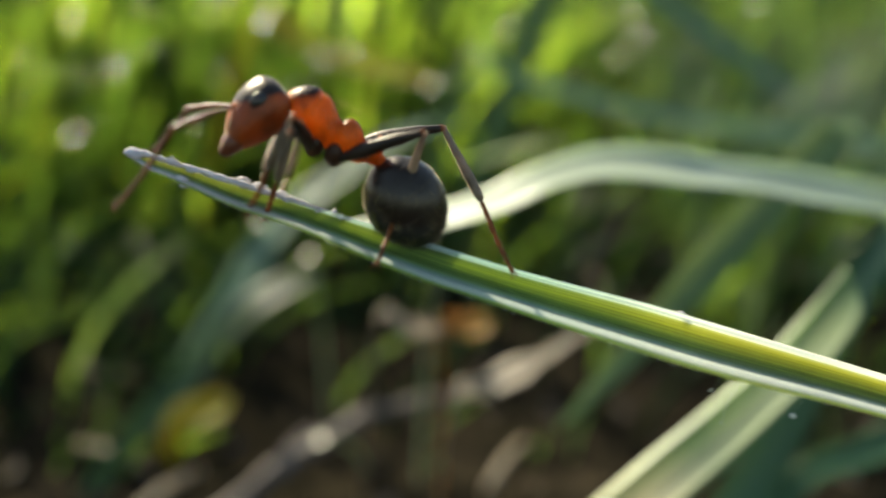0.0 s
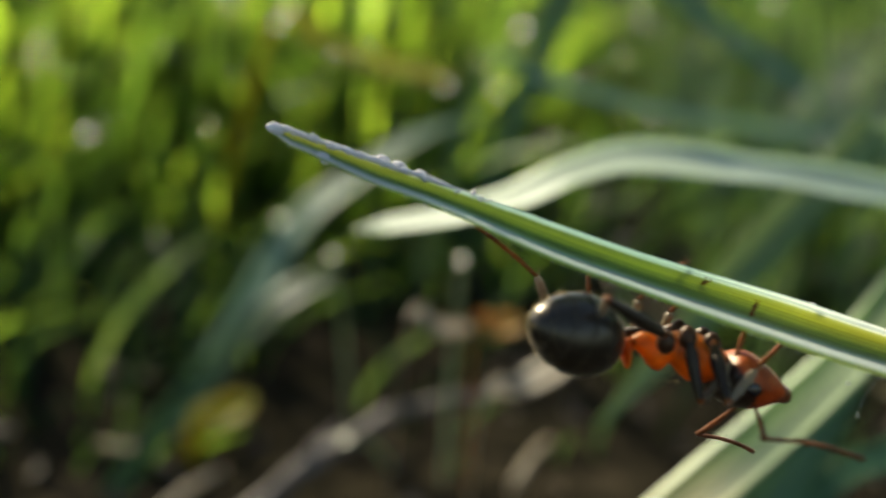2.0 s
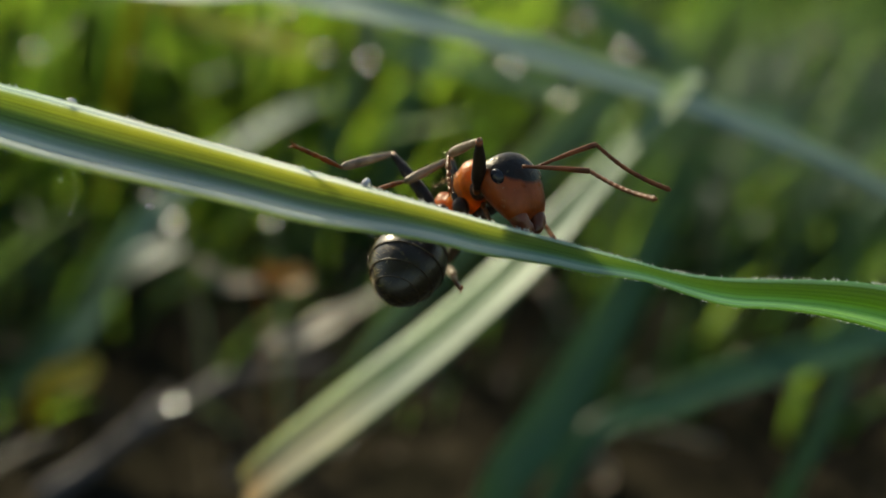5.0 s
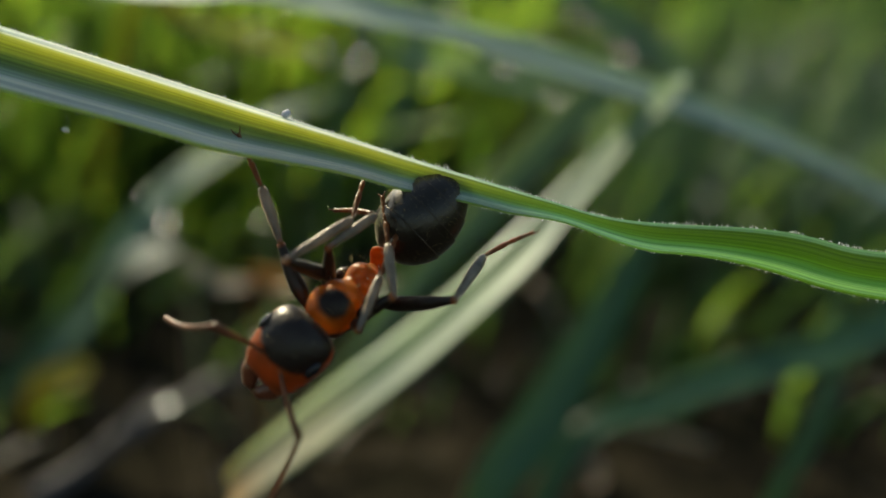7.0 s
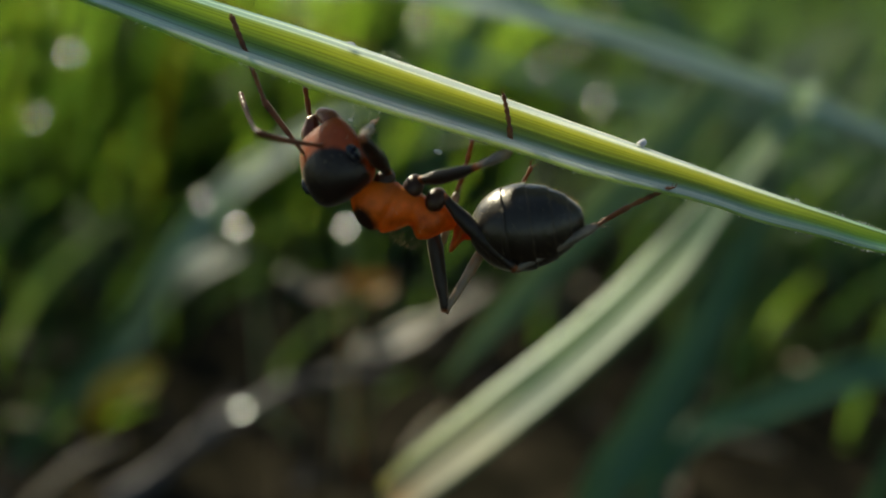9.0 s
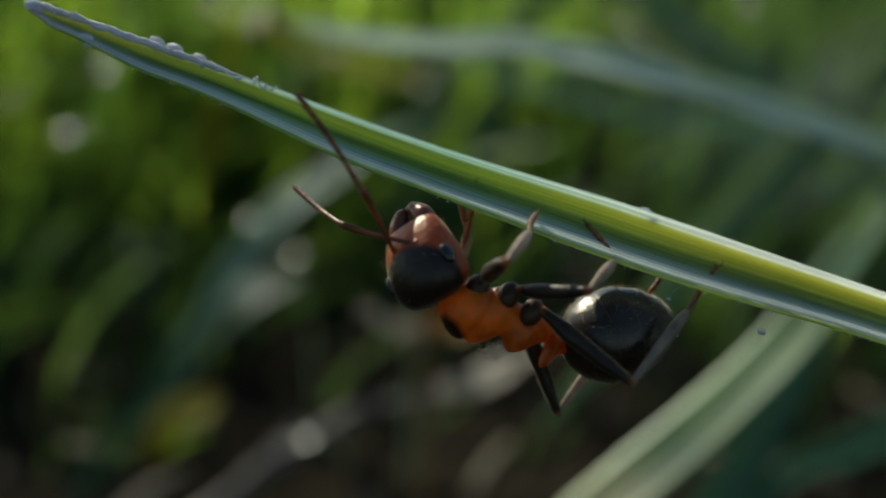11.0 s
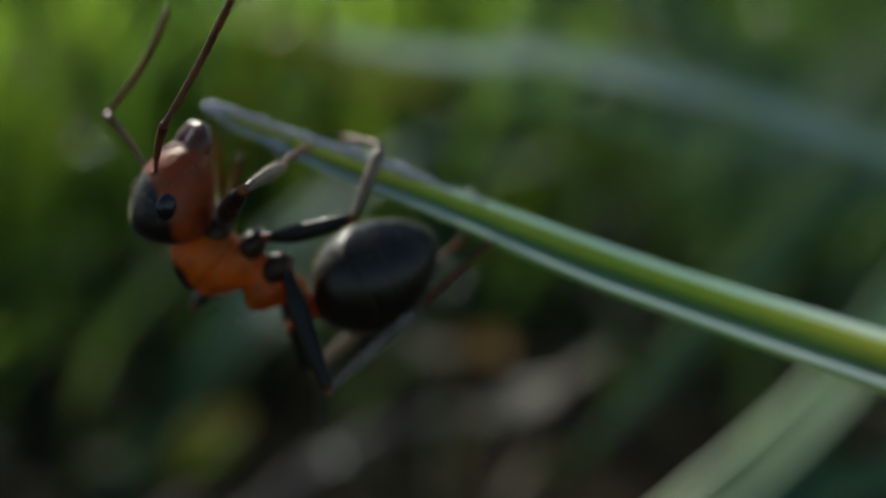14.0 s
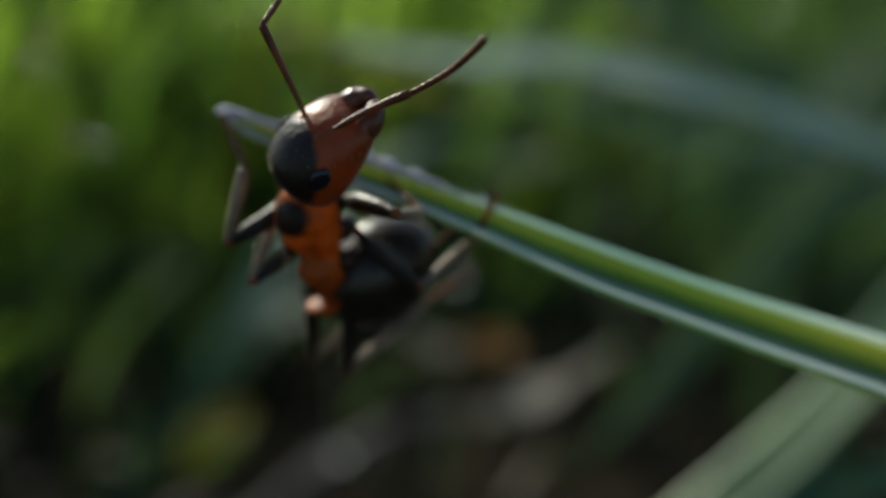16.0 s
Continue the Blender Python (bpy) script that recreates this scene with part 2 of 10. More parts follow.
# ---------------------------------------------------------------- builders
def shaped(name, bm, mat, parent=None, label="", smooth=True):
    me = bpy.data.meshes.new(name)
    bm.to_mesh(me)
    bm.free()
    me.materials.append(mat)
    if smooth:
        me.polygons.foreach_set("use_smooth", [True] * len(me.polygons))
    ob = new(name, me)
    if parent:
        ob.parent = parent
    if label:
        tagged(ob, label)
    return ob


def spline(points, n):
    """n + 1 places on a smooth line through the points."""
    p = [Vector(q) for q in points]
    p = [p[0] * 2 - p[1]] + p + [p[-1] * 2 - p[-2]]
    segs, out = len(p) - 3, []
    for i in range(n + 1):
        f = i / n * segs
        k = min(int(f), segs - 1)
        t = f - k
        a, b, c, d = p[k:k + 4]
        out.append(0.5 * ((2 * b) + (c - a) * t + (2 * a - 5 * b + 4 * c - d) * t * t + (3 * b - a - 3 * c + d) * t ** 3))
    return out


def curve_of(stops, x):
    """A value between (x, value) stops, eased."""
    if x <= stops[0][0]:
        return stops[0][1]
    for (x0, y0), (x1, y1) in zip(stops, stops[1:]):
        if x <= x1:
            t = (x - x0) / (x1 - x0)
            t = t * t * (3 - 2 * t)
            return y0 + (y1 - y0) * t
    return stops[-1][1]


def blade_into(bm, line, width, facing, profile, thick=0.00012, across=6, span=(0.0, 1.0)):
    """A grass blade along a line: width(f) in metres, facing(f) the side it shows, profile(c) its hollow across."""
    uv = bm.loops.layers.uv.verify()
    n = len(line) - 1
    rows = []
    for i, c in enumerate(line):
        f = i / n
        tan = (line[min(i + 1, n)] - line[max(i - 1, 0)]).normalized()
        nor = facing(f)
        side = tan.cross(nor).normalized()
        nor = side.cross(tan).normalized()
        w = width(f)
        top, low = [], []
        for j in range(across + 1):
            v = j / across
            y, z = (v - 0.5) * w, profile(v) * w
            q = c + side * y + nor * z
            edge = min(1.0, 4 * v * (1 - v) + 0.25)
            top.append(bm.verts.new(q))
            low.append(bm.verts.new(q - nor * thick * edge))
        rows.append((top, low))
    def quad(vs, uvs):
        fc = bm.faces.new(vs)
        for l, t in zip(fc.loops, uvs):
            l[uv].uv = t
    for i in range(n):
        (t0, l0), (t1, l1) = rows[i], rows[i + 1]
        f0, f1 = (span[0] + (span[1] - span[0]) * k / n for k in (i, i + 1))
        for j in range(across):
            v0, v1 = j / across, (j + 1) / across
            quad((t0[j], t1[j], t1[j + 1], t0[j + 1]), ((f0, v0), (f1, v0), (f1, v1), (f0, v1)))
            quad((l0[j], l0[j + 1], l1[j + 1], l1[j]), ((f0, v0), (f0, v1), (f1, v1), (f1, v0)))
        quad((t0[0], l0[0], l1[0], t1[0]), ((f0, 0), (f0, 0), (f1, 0), (f1, 0)))
        quad((t0[-1], t1[-1], l1[-1], l0[-1]), ((f0, 1), (f1, 1), (f1, 1), (f0, 1)))
    for e in (0, n):
        t, l = rows[e]
        for j in range(across):
            vs = (t[j], t[j + 1], l[j + 1], l[j])
            quad(vs if e == 0 else vs[::-1], ((e / n, 0.5),) * 4)


def tube_into(bm, line, radius, sides=8, cap=True):
    """A round rod along a line; radius(f) in metres."""
    n, prev, rings = len(line) - 1, None, []
    for i, c in enumerate(line):
        tan = (line[min(i + 1, n)] - line[max(i - 1, 0)]).normalized()
        ref = prev if prev is not None else (Vector((0, 0, 1)) if abs(tan.z) < 0.9 else Vector((1, 0, 0)))
        side = (ref - tan * ref.dot(tan)).normalized()
        prev, oth, r = side, tan.cross(side), radius(i / n)
        rings.append([bm.verts.new(c + (side * math.cos(k * math.tau / sides) + oth * math.sin(k * math.tau / sides)) * r) for k in range(sides)])
    for a, b in zip(rings, rings[1:]):
        for k in range(sides):
            bm.faces.new((a[k], a[(k + 1) % sides], b[(k + 1) % sides], b[k]))
    if cap:
        bm.faces.new(rings[0][::-1])
        bm.faces.new(rings[-1])


MM = 0.001
# ---------------------------------------------------------------- ground
def ground_height(x, y):
    near = math.exp(-((x + 0.02) ** 2 + (y - 0.12) ** 2) / 0.18)
    return near * (0.006 * (noise.noise((x * 18, y * 18, 0.3)) + 0.5 * noise.noise((x * 45, y * 45, 2.0))) + 0.0022 * noise.noise((x * 160, y * 160, 5.0)))


def make_ground():
    def axis(centre):
        s = [0.0]
        step = 0.004
        while s[-1] < 60:
            s.append(s[-1] + step)
            step *= 1.0 if s[-1] < 0.16 else 1.13
        return [centre - v for v in s[:0:-1]] + [centre + v for v in s]
    xs, ys = axis(-0.02), axis(0.14)
    bm = bmesh.new()
    grid = [[bm.verts.new((x, y, ground_height(x, y))) for x in xs] for y in ys]
    for r0, r1 in zip(grid, grid[1:]):
        for i in range(len(xs) - 1):
            bm.faces.new((r0[i], r0[i + 1], r1[i + 1], r1[i]))
    tagged(shaped("ground", bm, SOIL), "dark crumbly soil under a lawn, strewn with plant litter", "ground", kind="structure")


make_ground()


def down_to_soil(p, lean):
    """The way of a blade from p to the soil, for its hidden foot."""
    end = Vector((p.x + lean[0] * MM, p.y + lean[1] * MM, 0))
    end.z = ground_height(end.x, end.y) - 0.002
    return end


VIEW_BACK = (VIEW.to_3x3() @ Vector((0, 0, 1))).normalized()   # towards the lens
VIEW_UP = (VIEW.to_3x3() @ Vector((0, 1, 0))).normalized()
VIEW_RIGHT = Vector((1, 0, 0))
VIEW_TURN = VIEW.to_3x3().inverted().to_4x4()


def single_blade(label, mat, points, widths, facing, hollow=0.12, foot=None, name="grass_blade", n=40, category="grass blade"):
    """One grass blade through places (right, up, away in mm); widths in mm along it."""
    line = [site(*p) for p in points]
    if foot is not None:
        line.append(down_to_soil(line[-1], foot))
    line = spline(line, n)
    o = line[-1].copy()
    line = [p - o for p in line]
    bm = bmesh.new()
    fr, fu, fb = facing
    face = (VIEW_RIGHT * fr + VIEW_UP * fu + VIEW_BACK * fb).normalized()
    blade_into(bm, line, lambda f: curve_of(widths, f) * MM, lambda f: face, lambda v: -hollow * 4 * v * (1 - v))
    ob = shaped(name, bm, mat)
    ob.location = o
    # the rib along its middle
    bm = bmesh.new()
    blade_into(bm, [p - face * (curve_of(widths, i / n) * (hollow + 0.05) + 0.12) * MM for i, p in enumerate(line)], lambda f: curve_of(widths, f) * 0.12 * MM, lambda f: face, lambda v: 0.5 * 4 * v * (1 - v), 0.0001, 4)
    shaped("midrib", bm, mat, ob)
    return tagged(ob, label, category)

# ---------------------------------------------------------------- the blade that the ant climbs
# Its own space: x along the blade to its foot, y up across it, z towards the lens; its zero sits on the upper edge.
PERCH_WIDTH = [(-17.2, 0.26), (-16.4, 0.50), (-13.2, 0.85), (-7.0, 1.33), (0.0, 1.72), (6.6, 1.48), (11.7, 0.98), (15.0, 0.72), (17.3, 0.47), (20.0, 0.85),
               (24.5, 1.28), (32.0, 2.18), (45.0, 2.4), (110.0, 2.6)]
PERCH_TURN = [(-17.2, 0.35), (-12.0, 0.8), (8.0, 1.0), (15.0, 0.3), (17.5, -0.1), (22.0, -0.5), (30.0, -0.6)]
PERCH_HOLLOW = [(0.0, 0.26), (0.10, 0.14), (0.25, 0.05), (0.40, 0.06), (0.52, 0.20), (0.62, 0.42), (0.72, 0.70), (0.82, 0.98), (0.91, 1.22), (1.0, 1.26)]


def perch_line(x):
    """The upper edge at x: its place in the blade's space, in mm."""
    if x <= 45:
        y = curve_of([(-17.2, 0.12), (-13.0, 0.06), (-6, -0.04), (0, 0.12), (12, 0.15), (17.3, 0.22), (24.5, 1.55), (32.0, 3.39), (45.0, 4.0)], x)
        return Vector((x, y, 0))
    t = (x - 45) / 65
    a, b, c = Vector((45, 4, 0)), Vector((62, 5, -2)), Vector((71, -44, -15))
    return a * (1 - t) ** 2 + b * 2 * t * (1 - t) + c * t * t


def make_perch():
    bm = bmesh.new()
    uv = bm.loops.layers.uv.verify()
    xs = [-17.2 + 0.35 * i for i in range(int(62.2 / 0.35))] + [45 + 2.5 * i for i in range(27)]
    cols = [0.0, 0.04, 0.08, 0.13, 0.2, 0.28, 0.36, 0.44, 0.51, 0.57, 0.63, 0.68, 0.73, 0.78, 0.82, 0.86, 0.90, 0.93, 0.96, 1.0]
    rows = []
    for x in xs:
        c, w, k = perch_line(x), curve_of(PERCH_WIDTH, x), curve_of(PERCH_TURN, x)
        tan = (perch_line(x + 0.2) - perch_line(x - 0.2)).normalized()
        across = Vector((tan.y, -tan.x, 0)).normalized()
        ruffle = 0.03 * noise.noise((x * 0.5, 0, 7)) + 0.015 * noise.noise((x * 1.7, 3, 7))
        front, back = [], []
        for v in cols:
            rib = 0.012 * math.cos(v * 46)
            z = curve_of(PERCH_HOLLOW, v) * w * k + rib * w + ruffle * (0.5 - v) * 2
            q = c + across * (v * w) + Vector((0, 0, z))
            th = 0.11 * min(1.0, 5 * v * (1 - v) + 0.35)
            front.append(bm.verts.new(q * MM))
            back.append(bm.verts.new((q + across * (th * 0.45 if v > 0.6 else 0) - Vector((0, 0, th))) * MM))
        rows.append((front, back))
    n = len(xs) - 1
    for i in range(n):
        (a, b), (c, d) = rows[i], rows[i + 1]
        for j in range(len(cols) - 1):
            for vs, order in (((a[j], a[j + 1], c[j + 1], c[j]), ((i, j), (i, j + 1), (i + 1, j + 1), (i + 1, j))),
                              ((b[j], d[j], d[j + 1], b[j + 1]), ((i, j), (i + 1, j), (i + 1, j + 1), (i, j + 1)))):
                f = bm.faces.new(vs)
                for l, (p, q) in zip(f.loops, order):
                    l[uv].uv = (p / n, cols[q])
        for j, flip in ((0, False), (-1, True)):
            vs = (a[j], c[j], d[j], b[j])
            f = bm.faces.new(vs[::-1] if flip else vs)
            for l in f.loops:
                l[uv].uv = (i / n, 0.0 if j == 0 else 1.0)
    for e in (0, n):
        f = bm.faces.new(rows[e][0] + rows[e][1][::-1])
        for l in f.loops:
            l[uv].uv = (e / n, 0.02)
    bm.normal_update()
    ob = shaped("grass_blade", bm, PERCH)
    tagged(ob, "folded green grass blade with pale edges and dry white tip", "grass blade")
    # short white hairs on both edges
    bm = bmesh.new()
    rnd = random.Random(5)
    for i in range(900):
        x = -16.8 + 44 * rnd.random()
        c, w, k = perch_line(x), curve_of(PERCH_WIDTH, x), curve_of(PERCH_TURN, x)
        low = rnd.random() < 0.4
        base = c + (Vector((0, -w, 1.24 * w * k - 0.05)) if low else Vector((0, 0, -0.03)))
        ln = 0.05 + 0.10 * rnd.random() ** 3
        d = Vector((-0.5 + 0.5 * rnd.random(), -0.6 if low else 0.9, 0.8 * rnd.random() - 0.4)).normalized() * ln
        s = Vector((0.014, 0, 0))
        bm.faces.new([bm.verts.new(q * MM) for q in (base - s, base + s, base + d)])
    shaped("hair_fringe", bm, HAIR_WHITE, ob, "short white hairs along the edges")
    # dried white crust near the tip
    bm = bmesh.new()
    rim = [perch_line(-17.25 + 0.12 * i) + Vector((0, -0.02 - 0.05 * noise.noise((i * 0.35, 0, 1)), 0.22 * curve_of(PERCH_WIDTH, -17.25 + 0.12 * i))) for i in range(52)]
    tube_into(bm, [p * MM for p in rim], lambda f: MM * (0.10 + 0.05 * noise.noise((f * 21, 0, 4))) * curve_of([(0, 0.8), (0.5, 1.0), (0.8, 0.8), (1, 0.25)], f), 9)
    for i in range(46):
        x = -16.9 + 6.6 * rnd.random()
        c = perch_line(x) + Vector((0, 0.03 - 0.16 * rnd.random(), 0.22 * curve_of(PERCH_WIDTH, x) + 0.04))
        m = Matrix.Translation(c * MM) @ Euler((rnd.random() * 6, rnd.random() * 6, rnd.random() * 6)).to_matrix().to_4x4()
        bmesh.ops.create_icosphere(bm, subdivisions=1, radius=rnd.uniform(0.025, 0.075) * MM, matrix=m @ Matrix.Diagonal((1.9, 0.9, 0.6, 1)))
    for x, y, z, r in ((-17.1, -0.12, 0.05, 0.20), (-15.5, -0.42, 0.2, 0.13), (-15.4, -0.6, 0.22, 0.10), (-13.3, 0.12, 0.0, 0.16), (-13.8, 0.14, 0, 0.15), (-12.6, 0.1, 0, 0.13), (0.0, 0.06, 0, 0.10)):
        m = Matrix.Translation((perch_line(x) + Vector((0, y, z))) * MM)
        bmesh.ops.create_icosphere(bm, subdivisions=2, radius=r * MM, matrix=m @ Matrix.Diagonal((1.5, 0.8, 0.8, 1)))
    for v in bm.verts:
        v.co += Vector(noise.noise_vector(v.co * 9000)) * 0.00003
    shaped("dry_crust", bm, CRUST, ob, "crumbly white dried crust")
    # tiny drops on threads under the lower edge
    for x, y, r in ((0.9, -2.0, 0.05), (3.4, -2.03, 0.09), (1.4, -2.8, 0.035)):
        w = curve_of(PERCH_WIDTH, x)
        bm = bmesh.new()
        bmesh.ops.create_icosphere(bm, subdivisions=2, radius=r * MM, matrix=Matrix.Translation(Vector((x, y, 1.5)) * MM) @ Matrix.Diagonal((1.3, 0.8, 0.8, 1)))
        tube_into(bm, [Vector((x, y, 1.5)) * MM, Vector((x + 0.04, (y - w) / 2, 1.52)) * MM, Vector((x, 0.05 - w, 1.24 * w)) * MM], lambda f: 0.004 * MM, 4)
        shaped("droplet", bm, HAIR_WHITE, ob, "tiny pale drop on a thread")
    # a speck of dry matter and a yellow stain
    bm = bmesh.new()
    bmesh.ops.create_icosphere(bm, subdivisions=2, radius=0.13 * MM, matrix=Matrix.Translation((perch_line(8.7) + Vector((0, 0.10, 0.25))) * MM))
    for v in bm.verts:
        v.co += Vector(noise.noise_vector(v.co * 7000)) * 0.00004
    shaped("speck", bm, CRUST, ob, "brown dry speck on the edge")
    return ob


HAIR_WHITE = solid_material("white_hair", [(0.3, (0.72, 0.72, 0.66)), (0.7, (0.85, 0.84, 0.78))], 900, 0.5, 0.1, through=0.4)
CRUST = solid_material("white_crust", [(0.3, (0.66, 0.60, 0.57)), (0.7, (0.86, 0.81, 0.77))], 2500, 0.7, 0.5, through=0.15)
perch = make_perch()
cam.data.dof.use_dof = True
cam.data.dof.aperture_fstop = 31.0

# ---------------------------------------------------------------- single blades behind it
up_front = (0.1, 0.6, 0.8)
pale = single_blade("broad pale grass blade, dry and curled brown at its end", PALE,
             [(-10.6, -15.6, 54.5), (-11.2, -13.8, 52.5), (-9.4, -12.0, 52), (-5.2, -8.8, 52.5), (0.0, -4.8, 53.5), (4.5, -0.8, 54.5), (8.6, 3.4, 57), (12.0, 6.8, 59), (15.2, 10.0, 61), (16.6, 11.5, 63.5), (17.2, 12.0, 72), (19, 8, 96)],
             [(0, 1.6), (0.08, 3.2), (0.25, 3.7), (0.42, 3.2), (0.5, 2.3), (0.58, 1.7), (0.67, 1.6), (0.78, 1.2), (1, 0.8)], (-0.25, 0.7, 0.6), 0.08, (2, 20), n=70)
single_blade("narrow pale green grass blade leaning behind the pale one", FRESH, [(-8.0, -10.0, 75), (-3.0, -4.3, 74), (2.5, 1.7, 74), (8.0, 7.5, 74), (12.5, 12.2, 74), (15, 14.6, 76), (18, 13, 90), (20, 6, 106)],
             [(0, 0.6), (0.15, 2.4), (0.3, 3.4), (0.5, 3.4), (0.62, 2.4), (0.8, 1.2), (1, 0.8)], (-0.2, 0.5, 0.8), 0.1, (4, 20))
single_blade("blue-green grass blade standing in shade", BLUE, [(22.5, 8.0, 84), (17.9, 0.0, 82), (15.0, -4.7, 80), (9.1, -13.9, 78), (4.3, -20.5, 76)], [(0, 0.6), (0.3, 3.2), (0.6, 4.6), (1, 3.6)], (0.3, 0.2, 1), 0.1, (-3, -2))
single_blade("blue-green grass blade lying low", BLUE, [(44, -6.0, 88), (36, -8.6, 85), (28, -10.5, 84), (20, -13.0, 82), (11.5, -17.0, 80)], [(0, 3.4), (0.4, 3.6), (0.8, 2.4), (1, 1.2)], (0, 0.7, 0.7), 0.1, (-8, -3))
single_blade("upright green grass blade", BLUE, [(39, 2.0, 90), (37.5, -8.3, 88), (35.1, -14.8, 86), (31.0, -22.5, 86)], [(0, 0.5), (0.4, 2.4), (1, 2.2)], (0.3, 0, 1), 0.1, (-3, 0))
single_blade("long dull blue-green grass blade arching over the soil", DULL, [(-12, 27, 160), (-23.2, 23.2, 155), (-33.1, 16.2, 150), (-42.4, 7.8, 145), (-51.6, -10.3, 136), (-59.0, -21.6, 130), (-66.4, -29, 128)],
             [(0, 1.0), (0.2, 3.6), (0.5, 6.0), (0.8, 7.0), (1, 6.0)], (-0.3, 0.6, 0.7), 0.1, (-5, -3))
single_blade("dull yellow-green grass blade bent to the soil", LOW, [(-33.5, 1.2, 130), (-36.5, 0.3, 128), (-42.1, -3.0, 125), (-48.8, -10.1, 122), (-54.9, -17.4, 120), (-61, -26, 118)], [(0, 2.0), (0.2, 4.2), (0.6, 4.6), (1, 3.8)], (-0.3, 0.6, 0.7), 0.1, (-4, -2))
single_blade("bright yellow fallen leaf on the soil", YELLOW, [(-44.0, -14.9, 121), (-46.0, -15.6, 121), (-48.5, -16.6, 121), (-51.0, -18.4, 121)], [(0, 1.2), (0.2, 4.6), (0.6, 4.8), (1, 2.0)], (0.1, 0.7, 0.7), 0.15, (-2, 1), "fallen_leaf", 16, "leaf")
single_blade("small dry orange leaf on the soil", ORANGE, [(-12.5, -2.7, 89), (-14.0, -2.8, 89), (-15.6, -3.0, 89), (-17.2, -3.4, 89)], [(0, 1.4), (0.22, 2.9), (0.5, 2.8), (0.68, 0.22), (1, 0.2)], (0, 0.7, 0.7), 0.15, (0, 9), "fallen_leaf", 16, "leaf")
single_blade("dry straw-coloured grass stalk lying slantwise", STRAW, [(-17.2, -3.2, 91), (-20.3, -3.2, 89.5), (-23.5, -3.4, 89.5)], [(0, 1.6), (0.3, 2.2), (0.5, 1.8), (0.65, 0.22), (1, 0.2)], (0, 0.8, 0.6), 0.1, (-3, 8), "straw", 14, "straw")
single_blade("dry tan straw sticking up from the soil", STRAW, [(-3.5, -2.6, 86), (-7.5, -5.0, 85), (-9.6, -6.2, 85), (-13.0, -8.0, 85), (-16.6, -10.4, 85)], [(0, 0.8), (0.3, 1.2), (0.45, 2.8), (0.68, 2.2), (0.80, 0.22), (1, 0.2)], (-0.2, 0.7, 0.7), 0.1, (-2, 1), "straw", 24, "straw")
single_blade("pale green grass blade leaning over the lawn", DULL, [(44, 24.0, 152), (36, 30.5, 150), (26, 37.5, 150), (13.2, 48, 152), (4, 54, 156)], [(0, 1), (0.3, 4.5), (1, 5.0)], (0.2, 0.6, 0.8), 0.1, (-20, 30), n=30)
single_blade("dull green grass blade leaning level over the lawn", DULL, [(52, 18.5, 140), (40.2, 20.6, 140), (15.2, 24.0, 140), (-4.8, 29.4, 142), (-14, 31, 146)], [(0, 3.4), (0.5, 3.6), (0.8, 3.0), (1, 2.0)], (0, 0.8, 0.6), 0.1, (-10, 30), n=30)
single_blade("sunlit yellow grass blade bent level", YELLOW, [(-18.0, 29.0, 140), (-22, 30.0, 140), (-30, 31.8, 140), (-38, 34.5, 140), (-46, 36.8, 142)], [(0, 1.5), (0.3, 4.5), (0.7, 4.6), (1, 3.0)], (0, 0.8, 0.6), 0.1, (-20, 20), n=24)


def make_twig():
    line = spline([site(*p) for p in ((-56, -34.6, 107), (-45.9, -28.8, 108), (-38.6, -23.4, 111), (-32.5, -19.2, 113), (-24.4, -15.6, 117), (-14.0, -14.6, 121))], 40)
    o = line[0].copy()
    bm = bmesh.new()
    tube_into(bm, [p - o + Vector(noise.noise_vector(p * 200)) * 0.0004 for p in line], lambda f: 0.0016 - 0.0008 * f + 0.0003 * noise.noise((f * 14, 1, 1)), 10)
    ob = shaped("twig", bm, TWIG)
    ob.location = o
    bm = bmesh.new()
    k = line[18] - o
    tube_into(bm, spline([k, k + Vector((0.002, 0.001, 0.003)), k + Vector((0.005, 0.002, 0.0055))], 8), lambda f: 0.0007 - 0.0004 * f, 8)
    shaped("side_shoot", bm, TWIG, ob)
    tagged(ob, "weathered grey-brown twig lying on the soil", "twig")


make_twig()

# the glossy blade that springs up; its zero lies at its foot, and its outer third bends at the kink
SPRING_FOOT, SPRING_KINK = site(16.0, 7.6, 64.0), site(-8.0, 9.3, 58.0)
SPRING_WIDTH = [(0, 0.4), (0.1, 1.8), (0.2, 2.6), (0.3, 3.3), (0.45, 4.2), (0.6, 5.2), (0.8, 5.4), (1, 4.0)]
SPRING_FACE = (VIEW_RIGHT * -0.30 + VIEW_UP * 0.75 + VIEW_BACK * 0.56).normalized()


